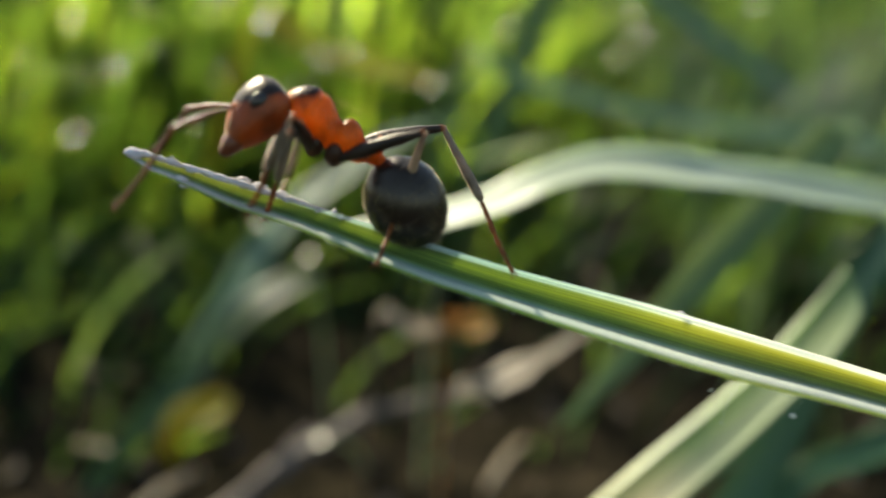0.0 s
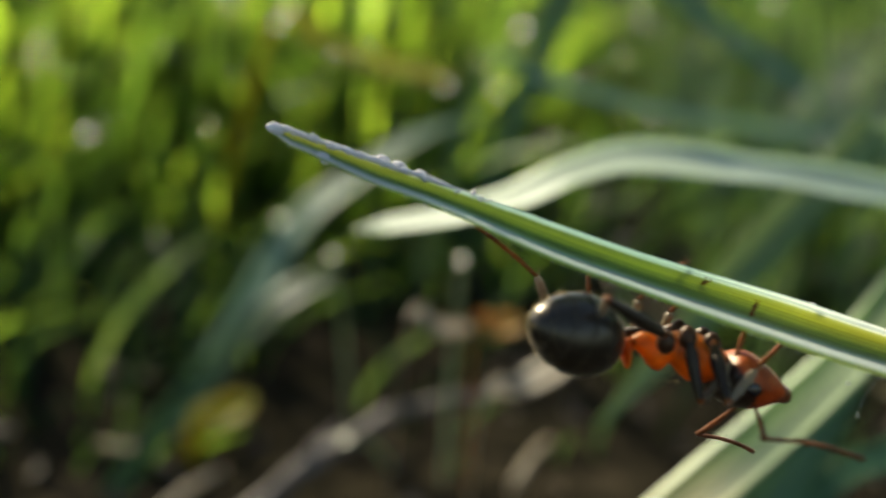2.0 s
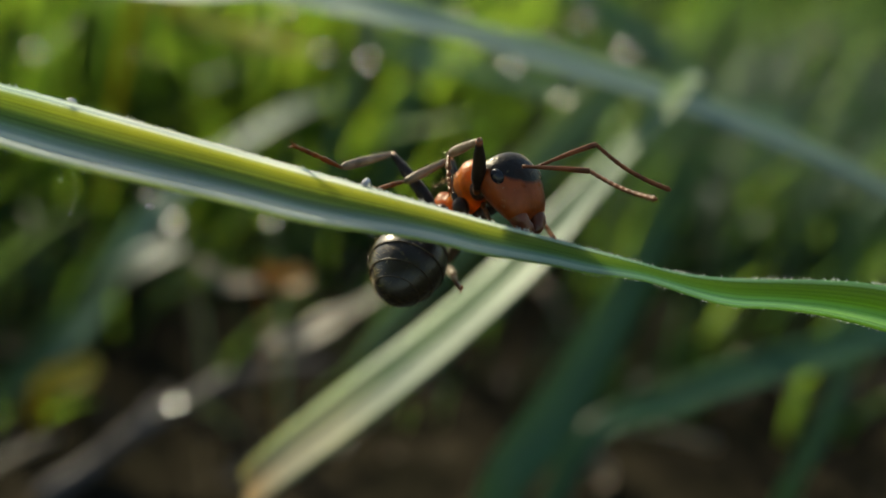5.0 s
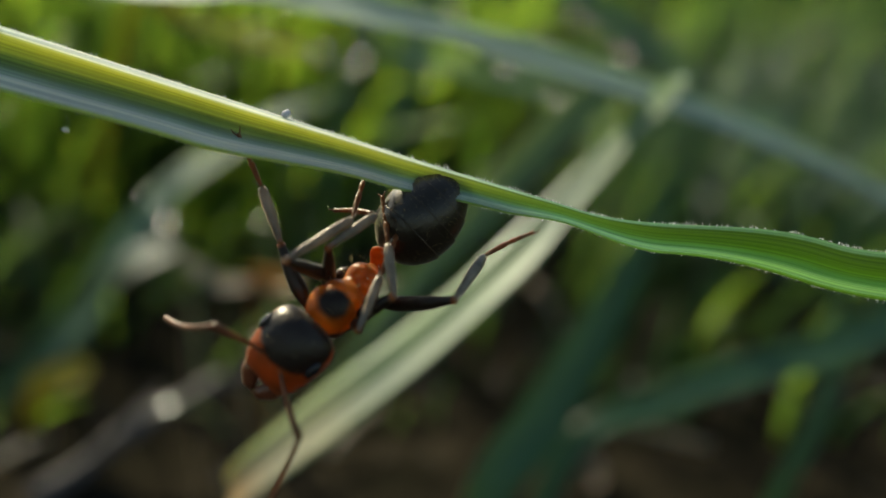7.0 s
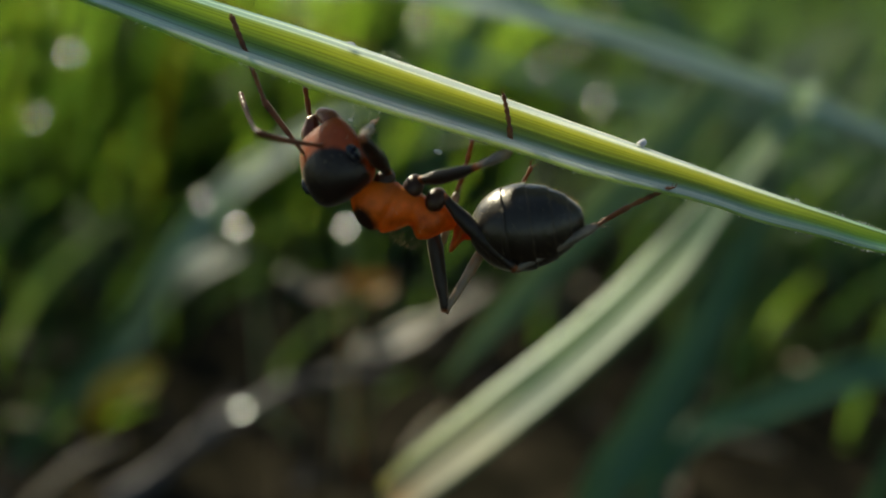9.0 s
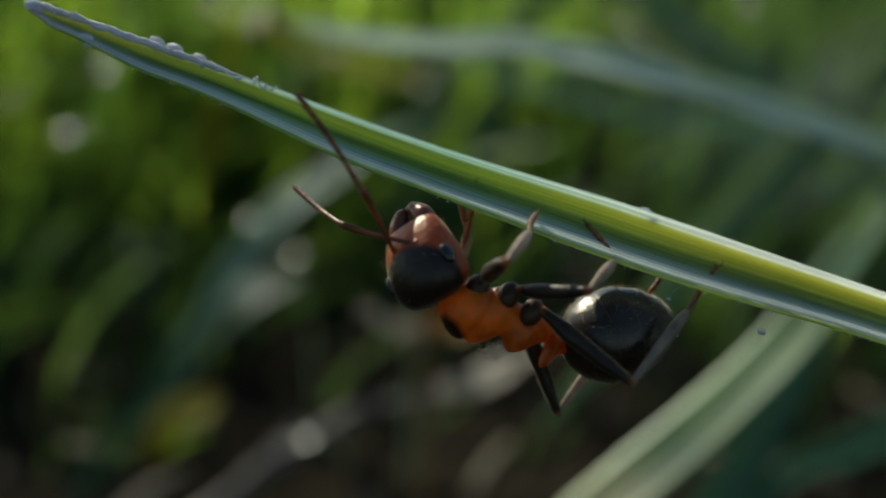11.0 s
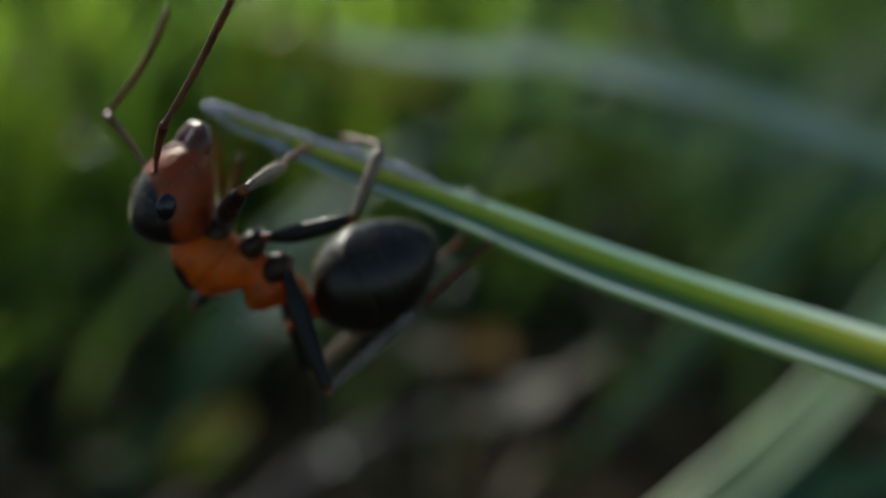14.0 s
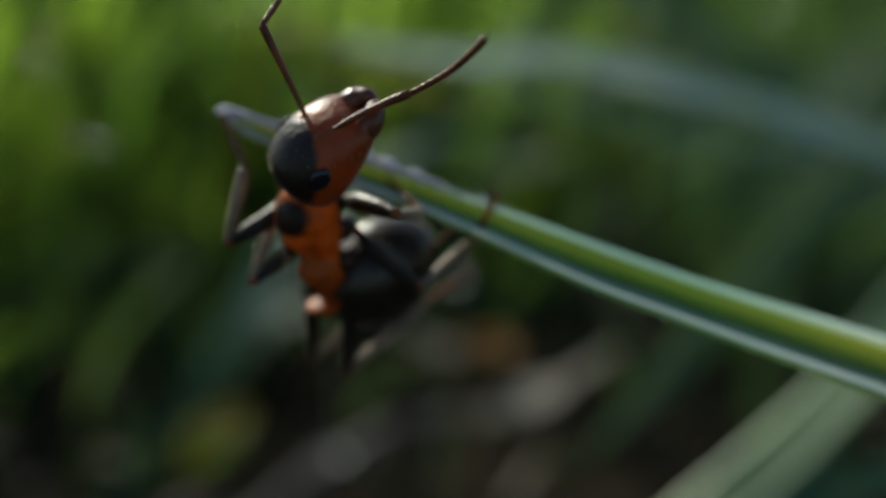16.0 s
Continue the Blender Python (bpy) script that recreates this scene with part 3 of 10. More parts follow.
def make_spring():
    line = [site(*p) for p in ((-25.5, 4.8, 60), (-23.6, 5.1, 60), (-19.8, 5.7, 59), (-15.6, 6.8, 58), (-11.8, 8.5, 58), (-8.0, 9.3, 58), (-2.5, 8.8, 58),
                               (3.1, 8.2, 60), (9.8, 7.4, 62), (20, 5.8, 66), (34, 2.5, 72), (52, -5, 80))]
    line.append(down_to_soil(line[-1], (20, 10)) - Vector((0, 0, 0.004)))
    line = spline(line, 84)
    pieces = []
    for name, lo, hi, zero in (("grass_blade", 35, 84, SPRING_FOOT), ("blade_tip", 0, 35, SPRING_KINK)):
        bm = bmesh.new()
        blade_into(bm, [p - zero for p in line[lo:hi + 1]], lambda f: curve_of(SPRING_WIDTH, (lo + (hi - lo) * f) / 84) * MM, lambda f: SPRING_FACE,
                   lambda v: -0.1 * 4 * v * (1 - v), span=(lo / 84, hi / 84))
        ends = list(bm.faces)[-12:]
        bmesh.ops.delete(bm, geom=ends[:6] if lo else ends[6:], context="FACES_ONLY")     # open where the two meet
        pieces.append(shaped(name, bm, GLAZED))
    stem, tip = pieces
    tip.parent = stem
    return tagged(stem, "glossy grey-green grass blade with a kink, arching free", "grass blade"), tip


spring, spring_tip = make_spring()


# ---------------------------------------------------------------- the lawn and its litter
def make_lawn():
    rnd = random.Random(11)

    def grow(bm, x, y, h, w, az, bend, steps=8):
        """One blade: its place, height, width, the way it leans and how far it bows."""
        lean = Vector((math.cos(az), math.sin(az), 0))
        base = Vector((x, y, ground_height(x, y) - 0.002))
        line = [base + Vector((0, 0, 1)) * h * (f - 0.35 * bend * f * f) + lean * h * bend * f * f * 0.9 for f in (k / (steps - 1) for k in range(steps))]
        fz = rnd.random() * math.tau
        nor = Vector((math.cos(fz), math.sin(fz), 0.3))
        blade_into(bm, line, lambda f: w * max(0.08, (1 - f ** 3)), lambda f: nor, lambda v: -0.15 * 4 * v * (1 - v), 0.0001, 2)

    # low blades on the soil, leaning to the right, with a bare patch in the middle
    bm = bmesh.new()
    for i in range(1000):
        x, y = rnd.uniform(-0.15, 0.13), rnd.uniform(0.105, 0.20)
        if -0.050 < x < 0.020 and y < 0.150 + 0.02 * rnd.random() and rnd.random() < 0.8 or rnd.random() < 0.2:
            continue
        short = 0.4 if x < 0.0 and y < 0.117 else 1.0     # stubble along the near edge
        grow(bm, x, y, rnd.uniform(0.012, 0.036) * short, rnd.uniform(0.0006, 0.0016), rnd.gauss(0.3, 0.8), rnd.uniform(0.3, 1.1))
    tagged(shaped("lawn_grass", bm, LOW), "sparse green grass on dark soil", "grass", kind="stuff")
    # close grass on the right, the shade there put into its dark colour
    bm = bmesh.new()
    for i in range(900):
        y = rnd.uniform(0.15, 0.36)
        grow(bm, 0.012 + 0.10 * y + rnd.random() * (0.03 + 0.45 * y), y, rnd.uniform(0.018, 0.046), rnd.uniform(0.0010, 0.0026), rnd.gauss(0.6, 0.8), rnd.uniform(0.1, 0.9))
    tagged(shaped("lawn_grass", bm, BLUE), "close blue-green grass, its dark colour standing in for shade", "grass", kind="stuff")
    # tufts: from and to how far off, half width, tufts, blades in each, spread, heights, label
    bands = ((0.172, 0.46, 0.30, 330, 9, 0.011, (0.026, 0.068), "sunlit green lawn grass in tufts"),
             (0.46, 1.4, 0.8, 330, 4, 0.03, (0.03, 0.08), "sunlit green lawn grass further off"))
    for y0, y1, half, tufts, per, spread, (h0, h1), label in bands:
        bm, dull = bmesh.new(), bmesh.new()
        for i in range(tufts):
            cx, cy = rnd.uniform(-half, half), y0 + (y1 - y0) * rnd.random() ** 1.2
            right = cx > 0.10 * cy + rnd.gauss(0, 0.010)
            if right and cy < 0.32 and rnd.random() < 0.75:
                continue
            # most tufts on the right take the dimmed copy, shade put into their colour
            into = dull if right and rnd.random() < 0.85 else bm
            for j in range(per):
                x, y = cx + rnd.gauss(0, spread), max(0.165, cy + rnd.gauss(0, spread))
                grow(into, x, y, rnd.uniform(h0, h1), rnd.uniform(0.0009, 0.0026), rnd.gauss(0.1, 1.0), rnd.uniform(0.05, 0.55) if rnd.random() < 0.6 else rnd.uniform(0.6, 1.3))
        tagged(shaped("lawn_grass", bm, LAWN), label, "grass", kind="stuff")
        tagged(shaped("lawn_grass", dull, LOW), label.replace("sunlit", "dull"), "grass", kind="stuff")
    bm = bmesh.new()
    for i in range(40):
        cx, cy = rnd.uniform(-0.135, -0.015), rnd.uniform(0.19, 0.32)
        for j in range(9):
            grow(bm, cx + rnd.gauss(0, 0.008), cy + rnd.gauss(0, 0.008), rnd.uniform(0.045, 0.095), rnd.uniform(0.0014, 0.0032), rnd.gauss(0.1, 1.2), rnd.uniform(0.05, 0.5))
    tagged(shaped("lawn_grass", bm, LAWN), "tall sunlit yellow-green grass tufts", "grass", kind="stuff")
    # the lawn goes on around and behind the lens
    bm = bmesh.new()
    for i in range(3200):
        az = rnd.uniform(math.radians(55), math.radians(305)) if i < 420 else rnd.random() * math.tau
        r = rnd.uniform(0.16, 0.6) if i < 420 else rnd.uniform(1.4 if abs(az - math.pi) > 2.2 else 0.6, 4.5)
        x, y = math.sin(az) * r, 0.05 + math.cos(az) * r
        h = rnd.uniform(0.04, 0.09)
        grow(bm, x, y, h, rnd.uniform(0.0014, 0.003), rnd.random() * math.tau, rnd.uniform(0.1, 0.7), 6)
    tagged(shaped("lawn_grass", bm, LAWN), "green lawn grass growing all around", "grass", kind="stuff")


make_lawn()


def make_litter():
    rnd = random.Random(23)
    bm = bmesh.new()
    for i in range(260):
        x, y = rnd.uniform(-0.12, 0.10), rnd.uniform(0.075, 0.30)
        s = rnd.uniform(0.0006, 0.0026)
        m = Matrix.Translation((x, y, ground_height(x, y) + s * 0.5)) @ Euler((rnd.gauss(0, 0.6), rnd.gauss(0, 0.6), rnd.random() * 6.3)).to_matrix().to_4x4()
        ring = [bm.verts.new(m @ Vector((math.cos(k * math.tau / 7) * s * rnd.uniform(0.7, 1.4), math.sin(k * math.tau / 7) * s * rnd.uniform(0.3, 0.7), s * 0.25 * math.cos(2 * k)))) for k in range(7)]
        low = [bm.verts.new(v.co - Vector((0, 0, s * 0.18))) for v in ring]
        bm.faces.new(ring)
        bm.faces.new(low[::-1])
        for k in range(7):
            bm.faces.new((ring[k], low[k], low[(k + 1) % 7], ring[(k + 1) % 7]))
    tagged(shaped("plant_litter", bm, LITTER, smooth=False), "scattered tan and brown plant litter on the soil", "litter", kind="stuff")
    bm = bmesh.new()
    for i in range(45):
        x, y = rnd.uniform(-0.13, 0.11), rnd.uniform(0.09, 0.30)
        az, ln = rnd.random() * math.tau, rnd.uniform(0.006, 0.022)
        z = ground_height(x, y) + 0.0015
        a = Vector((x, y, z))
        b = a + Vector((math.cos(az) * ln, math.sin(az) * ln, rnd.uniform(0, 0.004)))
        tube_into(bm, spline([a, (a + b) / 2 + Vector((0, 0, rnd.uniform(0, 0.002))), b], 6), lambda f: 0.0005, 6)
    tagged(shaped("dry_stems", bm, STRAW, smooth=True), "dry broken grass stems lying on the soil", "litter", kind="stuff")


make_litter()


def make_glints():
    """Discs added in the grass, turned to send the sun to the lens as glints."""
    rnd = random.Random(31)
    spots = [(-45.5, 8.8, 150, 1.1), (-24.0, 16.0, 150, 0.8), (-34, 3.4, 120, 0.6), (-31.5, -18.3, 112, 0.75), (-18, 3.0, 100, 0.5)]
    spots = [(site(u, v, w), q) for u, v, w, q in spots]
    # the added discs ride on sunlit blades of the lawn
    blades = [o for o in bpy.data.objects if o.name.startswith("lawn_grass") and o.data.materials[0] == LAWN]
    trees, verts = [], []
    for o in blades:
        co = [v.co.copy() for v in o.data.vertices]
        trees.append(BVHTree.FromPolygons(co, [tuple(p.vertices) for p in o.data.polygons]))
        verts += [c for c in co if c.z > 0.016 and 0.15 < c.y < 0.36 and -0.2 < c.x < 0.08]
    while len(spots) < 230:
        p = rnd.choice(verts) + to_sun * 0.0009
        if all(t.ray_cast(p, to_sun)[0] is None for t in trees):
            spots.append((p, rnd.uniform(0.4, 0.9) * (0.4 + p.y / 0.3)))
    bm = bmesh.new()
    for n, (p, s) in enumerate(spots):
        p.z = max(p.z, ground_height(p.x, p.y) + 0.001)
        half = (to_sun + (site(-9, 3, 0) - p).normalized()).normalized()
        turn = (half + Vector((rnd.gauss(0, 0.035), rnd.gauss(0, 0.035), rnd.gauss(0, 0.035))) * (1.0 if n > 4 else 0.5)).normalized().to_track_quat("Z", "Y").to_matrix().to_4x4()
        m = Matrix.Translation(p) @ turn @ Matrix.Diagonal((1, rnd.uniform(0.6, 1), 1, 1))
        bmesh.ops.create_cone(bm, cap_ends=True, segments=9, radius1=s * 0.7 * MM, radius2=s * 0.62 * MM, depth=0.12 * MM, matrix=m)
        # the stalk that holds it
        if p.z > 0.004 and n < 5:
            foot = Vector((p.x + rnd.uniform(-0.006, 0.006), p.y + 0.008, ground_height(p.x, p.y) - 0.002))
            tube_into(bm, spline([foot, (foot + p) / 2 + Vector((0, 0.004, 0)), p + Vector((0, 0.0003, 0))], 6), lambda f: 0.00028, 5)
    tagged(shaped("glint_discs", bm, GLINT, smooth=False), "small added discs that glint in the sun, a few on thin stalks", "grass seed", kind="stuff")


# pale surface of the discs added for glints
GLINT = solid_material("glint_disc", [(0.3, (0.36, 0.44, 0.12)), (0.7, (0.56, 0.56, 0.30))], 600, 0.29, 0.0, gloss=0.5)
make_glints()

# ---------------------------------------------------------------- the ant
# Its space: x ahead, y to its left, z out of its back; millimetres.
def ant_material(name, dark, red, spots, rough=0.32, gloss=0.5, hair=0.0, through=0.0, relief=0.6):
    """Horny skin: red, with dark patches; spots are (x, y, z, radius, edge) in mm."""
    m, out, node, link = material(name)
    src = node("ShaderNodeTexCoord").outputs["Object"]
    n1 = noise_tex(node, link, 1300, 5, src)
    n2 = noise_tex(node, link, 6500, 3, src)
    col = ramp(node, link, n1, [(0.36, tuple(c * 0.5 for c in red)), (0.5, tuple(c * 0.85 for c in red)), (0.68, tuple(min(1, c * 1.15) for c in red))])
    darkcol = ramp(node, link, n1, [(0.3, tuple(c * 0.7 for c in dark)), (0.7, dark)])
    for x, y, z, r, e in spots:
        d = node("ShaderNodeVectorMath")
        d.operation = "DISTANCE"
        link(src, d.inputs[0])
        d.inputs[1].default_value = (x * MM, y * MM, z * MM)
        ad = node("ShaderNodeMath")
        ad.operation = "MULTIPLY_ADD"
        link(n1, ad.inputs[0])
        ad.inputs[1].default_value = 0.25 * MM
        link(d.outputs["Value"], ad.inputs[2])
        mr = node("ShaderNodeMapRange")
        link(ad.outputs[0], mr.inputs["Value"])
        mr.inputs["From Min"].default_value, mr.inputs["From Max"].default_value = (r + e) * MM, (r - e) * MM
        col = mixed(node, link, mr.outputs["Result"], col, darkcol)
    p = node("ShaderNodeBsdfPrincipled", Roughness=rough)
    p.inputs["Specular IOR Level"].default_value = gloss
    p.inputs["Specular Tint"].default_value = (1.0, 0.84, 0.64, 1)
    p.inputs["Sheen Weight"].default_value = hair
    p.inputs["Sheen Roughness"].default_value = 0.25
    p.inputs["Sheen Tint"].default_value = (0.95, 0.82, 0.58, 1)
    link(col, p.inputs["Base Color"])
    b = node("ShaderNodeBump", Strength=relief, Distance=0.00005)
    link(n2, b.inputs["Height"])
    link(b.outputs["Normal"], p.inputs["Normal"])
    if through:
        tr = node("ShaderNodeBsdfTranslucent")
        link(col, tr.inputs["Color"])
        mx = node("ShaderNodeMixShader")
        mx.inputs[0].default_value = through
        link(p.outputs[0], mx.inputs[1])
        link(tr.outputs[0], mx.inputs[2])
        link(mx.outputs[0], out.inputs["Surface"])
    else:
        link(p.outputs[0], out.inputs["Surface"])
    return m


RED, DARK = (0.85, 0.25, 0.014), (0.020, 0.015, 0.014)
SKIN_THORAX = ant_material("ant_thorax", DARK, RED, [(0.85, 0, 1.05, 0.60, 0.10), (-0.2, 0, -1.0, 0.62, 0.25), (0.95, 0, -0.75, 0.55, 0.22), (1.45, 0, 0.2, 0.26, 0.12)], 0.40, 0.8, 0.2, 0.58)
SKIN_HEAD = ant_material("ant_head", DARK, (0.50, 0.095, 0.012), [(0.26, 0, 1.32, 1.50, 0.07)], 0.40, 0.9, 0.6, 0.42)
SKIN_GASTER = ant_material("ant_gaster", (0.010, 0.008, 0.007), (0.016, 0.011, 0.008), [], 0.33, 0.7, 0.32, relief=0.3)
ORANGE_SKIN = (0.55, 0.13, 0.015)
SKIN_LEG = ant_material("ant_leg", ORANGE_SKIN, (0.022, 0.013, 0.009), [(-0.1, 0, 0, 0.40, 0.12), (2.12, 0, 0, 0.28, 0.08)], 0.44, 0.55, 0.3, 0.16)
SKIN_HIND = ant_material("ant_hind_leg", ORANGE_SKIN, (0.022, 0.013, 0.009), [(-0.1, 0, 0, 0.40, 0.12), (2.96, 0, 0, 0.28, 0.08)], 0.44, 0.55, 0.3, 0.16)
SKIN_WAIST = ant_material("ant_waist", DARK, (0.62, 0.14, 0.012), [], 0.42, 0.4, 0.15, 0.55)
SKIN_SHANK = ant_material("ant_shank", ORANGE_SKIN, (0.36, 0.27, 0.18), [(0, 0, 0, 0.20, 0.08)], 0.38, 1.0, 1.0, 0.42)
SKIN_FOOT = ant_material("ant_foot", (0.05, 0.03, 0.02), (0.30, 0.10, 0.025), [], 0.35, 0.6, 0.7, 0.45)
SKIN_FEELER = ant_material("ant_feeler", (0.04, 0.02, 0.015), (0.26, 0.085, 0.03), [], 0.4, 0.5, 0.4, 0.30)
SKIN_MARGIN = ant_material("ant_margin", (0.05, 0.035, 0.025), (0.11, 0.075, 0.045), [], 0.35, 0.6, 0.3, 0.3)
SKIN_JAW = ant_material("ant_jaw", (0.02, 0.012, 0.01), (0.17, 0.045, 0.02), [], 0.28, 0.6, 0.2)
SKIN_COXA = ant_material("ant_coxa", DARK, (0.085, 0.036, 0.018), [], 0.38, 0.5, 0.2, 0.3)
SKIN_EYE = ant_material("ant_eye", (0.008, 0.008, 0.012), (0.010, 0.011, 0.018), [], 0.16, 0.7)
HAIR_GOLD = solid_material("golden_bristle", [(0.3, (0.55, 0.42, 0.20)), (0.7, (0.70, 0.56, 0.30))], 900, 0.35, 0.1, through=0.5)


def loft(bm, stations, sides=20, pinch=0.0):
    """A closed body through rings (x, z of its middle, half height, half width), in mm."""
    pts = []
    dense = []
    for i in range(len(stations) - 1):
        for k in range(3):
            dense.append((i, k / 3))
    dense.append((len(stations) - 2, 1.0))
    vals = [Vector((s[0], s[1], s[2])) for s in stations]
    wid = [Vector((s[3], 0, 0)) for s in stations]
    a, b = spline(vals, len(dense) - 1), spline(wid, len(dense) - 1)
    rings = []
    for v, w in zip(a, b):
        ring = []
        for k in range(sides):
            t = k * math.tau / sides
            c, s = math.cos(t), math.sin(t)
            ring.append(bm.verts.new(Vector((v.x, c * max(w.x, 0.01) * (1 - pinch * s), v.y + s * max(v.z, 0.01))) * MM))
        rings.append(ring)
    for r0, r1 in zip(rings, rings[1:]):
        for k in range(sides):
            bm.faces.new((r0[k], r0[(k + 1) % sides], r1[(k + 1) % sides], r1[k]))
    bm.faces.new(rings[0][::-1])
    bm.faces.new(rings[-1])
    bmesh.ops.recalc_face_normals(bm, faces=bm.faces[:])


def bristles(bm, count, spot, length, seed, thick=0.008):
    """Fine stiff hairs; spot(rnd) gives a place and the way out of the skin, in mm."""
    rnd = random.Random(seed)
    for i in range(count):
        p, n = spot(rnd)
        d = (n + Vector((rnd.gauss(0, 0.3), rnd.gauss(0, 0.3), rnd.gauss(0, 0.3)))).normalized() * length * rnd.uniform(0.5, 1.2)
        s = d.cross(Vector((0.3, 0.5, 0.8))).normalized() * thick
        u = d.cross(s).normalized() * thick
        v = [bm.verts.new(q * MM) for q in (p + s, p - s * 0.5 + u, p - s * 0.5 - u, p + d)]
        for f in ((0, 1, 3), (1, 2, 3), (2, 0, 3)):
            bm.faces.new([v[k] for k in f])


def make_ant():
    ant = tagged(new("ant"), "red and black wood ant clinging to a grass blade", "ant")
    ant.rotation_mode = "QUATERNION"
    # middle body
    bm = bmesh.new()
    loft(bm, [(1.47, 0.28, 0.15, 0.18), (1.25, 0.26, 0.40, 0.46), (0.95, 0.25, 0.64, 0.66), (0.58, 0.20, 0.77, 0.70), (0.40, 0.15, 0.70, 0.60), (0.22, 0.10, 0.76, 0.60), (-0.05, -0.04, 0.66, 0.50), (-0.33, -0.20, 0.47, 0.40),
              (-0.65, -0.10, 0.60, 0.48), (-0.95, -0.20, 0.54, 0.45), (-1.20, -0.38, 0.34, 0.30), (-1.45, -0.45, 0.15, 0.17)], 24)
    thorax = shaped("mesosoma", bm, SKIN_THORAX, ant, "orange-red middle body with a dark patch")
    bm = bmesh.new()
    bristles(bm, 110, lambda r: (lambda x, t: (Vector((x, math.cos(t) * 0.58, 0.12 + math.sin(t) * 0.70)), Vector((0, math.cos(t), math.sin(t)))))(r.uniform(-0.9, 1.1), r.uniform(0.2, 2.9)), 0.16, 3)
    shaped("bristles", bm, HAIR_GOLD, thorax, "short golden hairs")
    # waist scale
    bm = bmesh.new()
    loft(bm, [(-1.35, -0.46, 0.13, 0.15), (-1.48, -0.36, 0.22, 0.24), (-1.57, -0.14, 0.44, 0.38), (-1.67, -0.12, 0.46, 0.39), (-1.79, -0.34, 0.22, 0.23), (-1.96, -0.38, 0.14, 0.16)], 18)
    shaped("petiole", bm, SKIN_WAIST, ant, "upright orange waist scale")
    # hind body, its zero at the waist, x to its tip
    def girth(x):
        f = max(0.0, min(1.0, x / 3.15))
        return (math.sin(math.pi * f ** 0.86) ** 0.56) if 0 < f < 1 else 0.02
    bm = bmesh.new()
    loft(bm, [(x, 0.0, max(0.03, 1.18 * girth(x)), max(0.03, 1.13 * girth(x))) for x in (0.0, 0.12, 0.3, 0.6, 1.0, 1.4, 1.8, 2.2, 2.6, 2.88, 3.05, 3.15)], 26)
    gaster = shaped("gaster", bm, SKIN_GASTER, ant, "glossy black rounded hind body")
    for x0, x1 in ((0.03, 1.00), (0.95, 1.68), (1.63, 2.27), (2.22, 2.72), (2.67, 3.1)):
        bm = bmesh.new()
        loft(bm, [(x0 + (x1 - x0) * f, 0.0, 1.18 * girth(x0 + (x1 - x0) * f) + 0.012 + 0.042 * f, 1.13 * girth(x0 + (x1 - x0) * f) + 0.012 + 0.042 * f) for f in (0.0, 0.3, 0.6, 0.85, 0.97, 1.0)], 26)
        shaped("tergite", bm, SKIN_GASTER, gaster)
        g = girth(x1)
        if g > 0.3:
            bm = bmesh.new()
            ring = [Vector((x1 + 0.006 * math.sin(5 * a), math.cos(a) * (1.13 * g + 0.046), math.sin(a) * (1.18 * g + 0.046))) * MM for a in [k * math.tau / 40 for k in range(41)]]
            tube_into(bm, ring, lambda f: 0.018 * MM, 6)
            shaped("tergite_margin", bm, SKIN_MARGIN, gaster, "pale thin hind edge of a segment")
    bm = bmesh.new()
    def on_gaster(r):
        x, t = 3.12 - 2.7 * r.random() ** 1.3, r.uniform(0, math.tau)
        g = girth(x)
        n = Vector((0.5 if x > 2 else 0.25, math.cos(t), math.sin(t))).normalized()
        return Vector((x, math.cos(t) * (1.14 * g + 0.02), math.sin(t) * (1.19 * g + 0.02))), n
    bristles(bm, 900, on_gaster, 0.15, 4, 0.004)
    shaped("bristles", bm, HAIR_GOLD, gaster, "pale golden hairs round the hind body")
    # head, its zero at the neck
    bm = bmesh.new()
    loft(bm, [(-0.03, 0.12, 0.26, 0.36), (0.10, 0.14, 0.62, 0.80), (0.42, 0.15, 0.82, 1.00), (0.85, 0.12, 0.84, 1.02), (1.25, 0.05, 0.77, 0.97), (1.62, -0.06, 0.63, 0.88), (1.88, -0.16, 0.48, 0.76), (2.04, -0.22, 0.30, 0.62)], 28)
    head = shaped("head", bm, SKIN_HEAD, ant, "red head, black on the crown")
    for s in (1, -1):
        bm = bmesh.new()
        bmesh.ops.create_icosphere(bm, subdivisions=3, radius=0.23 * MM, matrix=Matrix.Translation(Vector((0.85, s * 0.88, 0.42)) * MM) @ Matrix.Diagonal((1.25, 0.6, 1.05, 1)))
        shaped("eye", bm, SKIN_EYE, head, "oval black eye")
        bm = bmesh.new()
        tube_into(bm, spline([Vector(q) * MM for q in ((1.70, s * 0.38, -0.20), (1.98, s * 0.40, -0.30), (2.20, s * 0.30, -0.38), (2.36, s * 0.14, -0.44), (2.42, s * 0.01, -0.46))], 14), lambda f: curve_of([(0, 0.30), (0.3, 0.29), (0.65, 0.21), (1, 0.06)], f) * MM, 12)
        for k in range(4):
            a, y = 0.07 * k, 0.30 - 0.07 * k
            tube_into(bm, [Vector((2.14 + a, s * y, -0.42 - a * 0.3)) * MM, Vector((2.20 + a, s * (y - 0.22), -0.44 - a * 0.3)) * MM], lambda f: (0.07 - 0.06 * f) * MM, 6)
        shaped("mandible", bm, SKIN_JAW, head, "dark toothed jaw")
        bm = bmesh.new()
        bmesh.ops.create_icosphere(bm, subdivisions=2, radius=0.15 * MM, matrix=Matrix.Translation(Vector((1.42, s * 0.34, 0.52)) * MM))
        shaped("antenna_socket", bm, SKIN_HEAD, head)
    bm = bmesh.new()
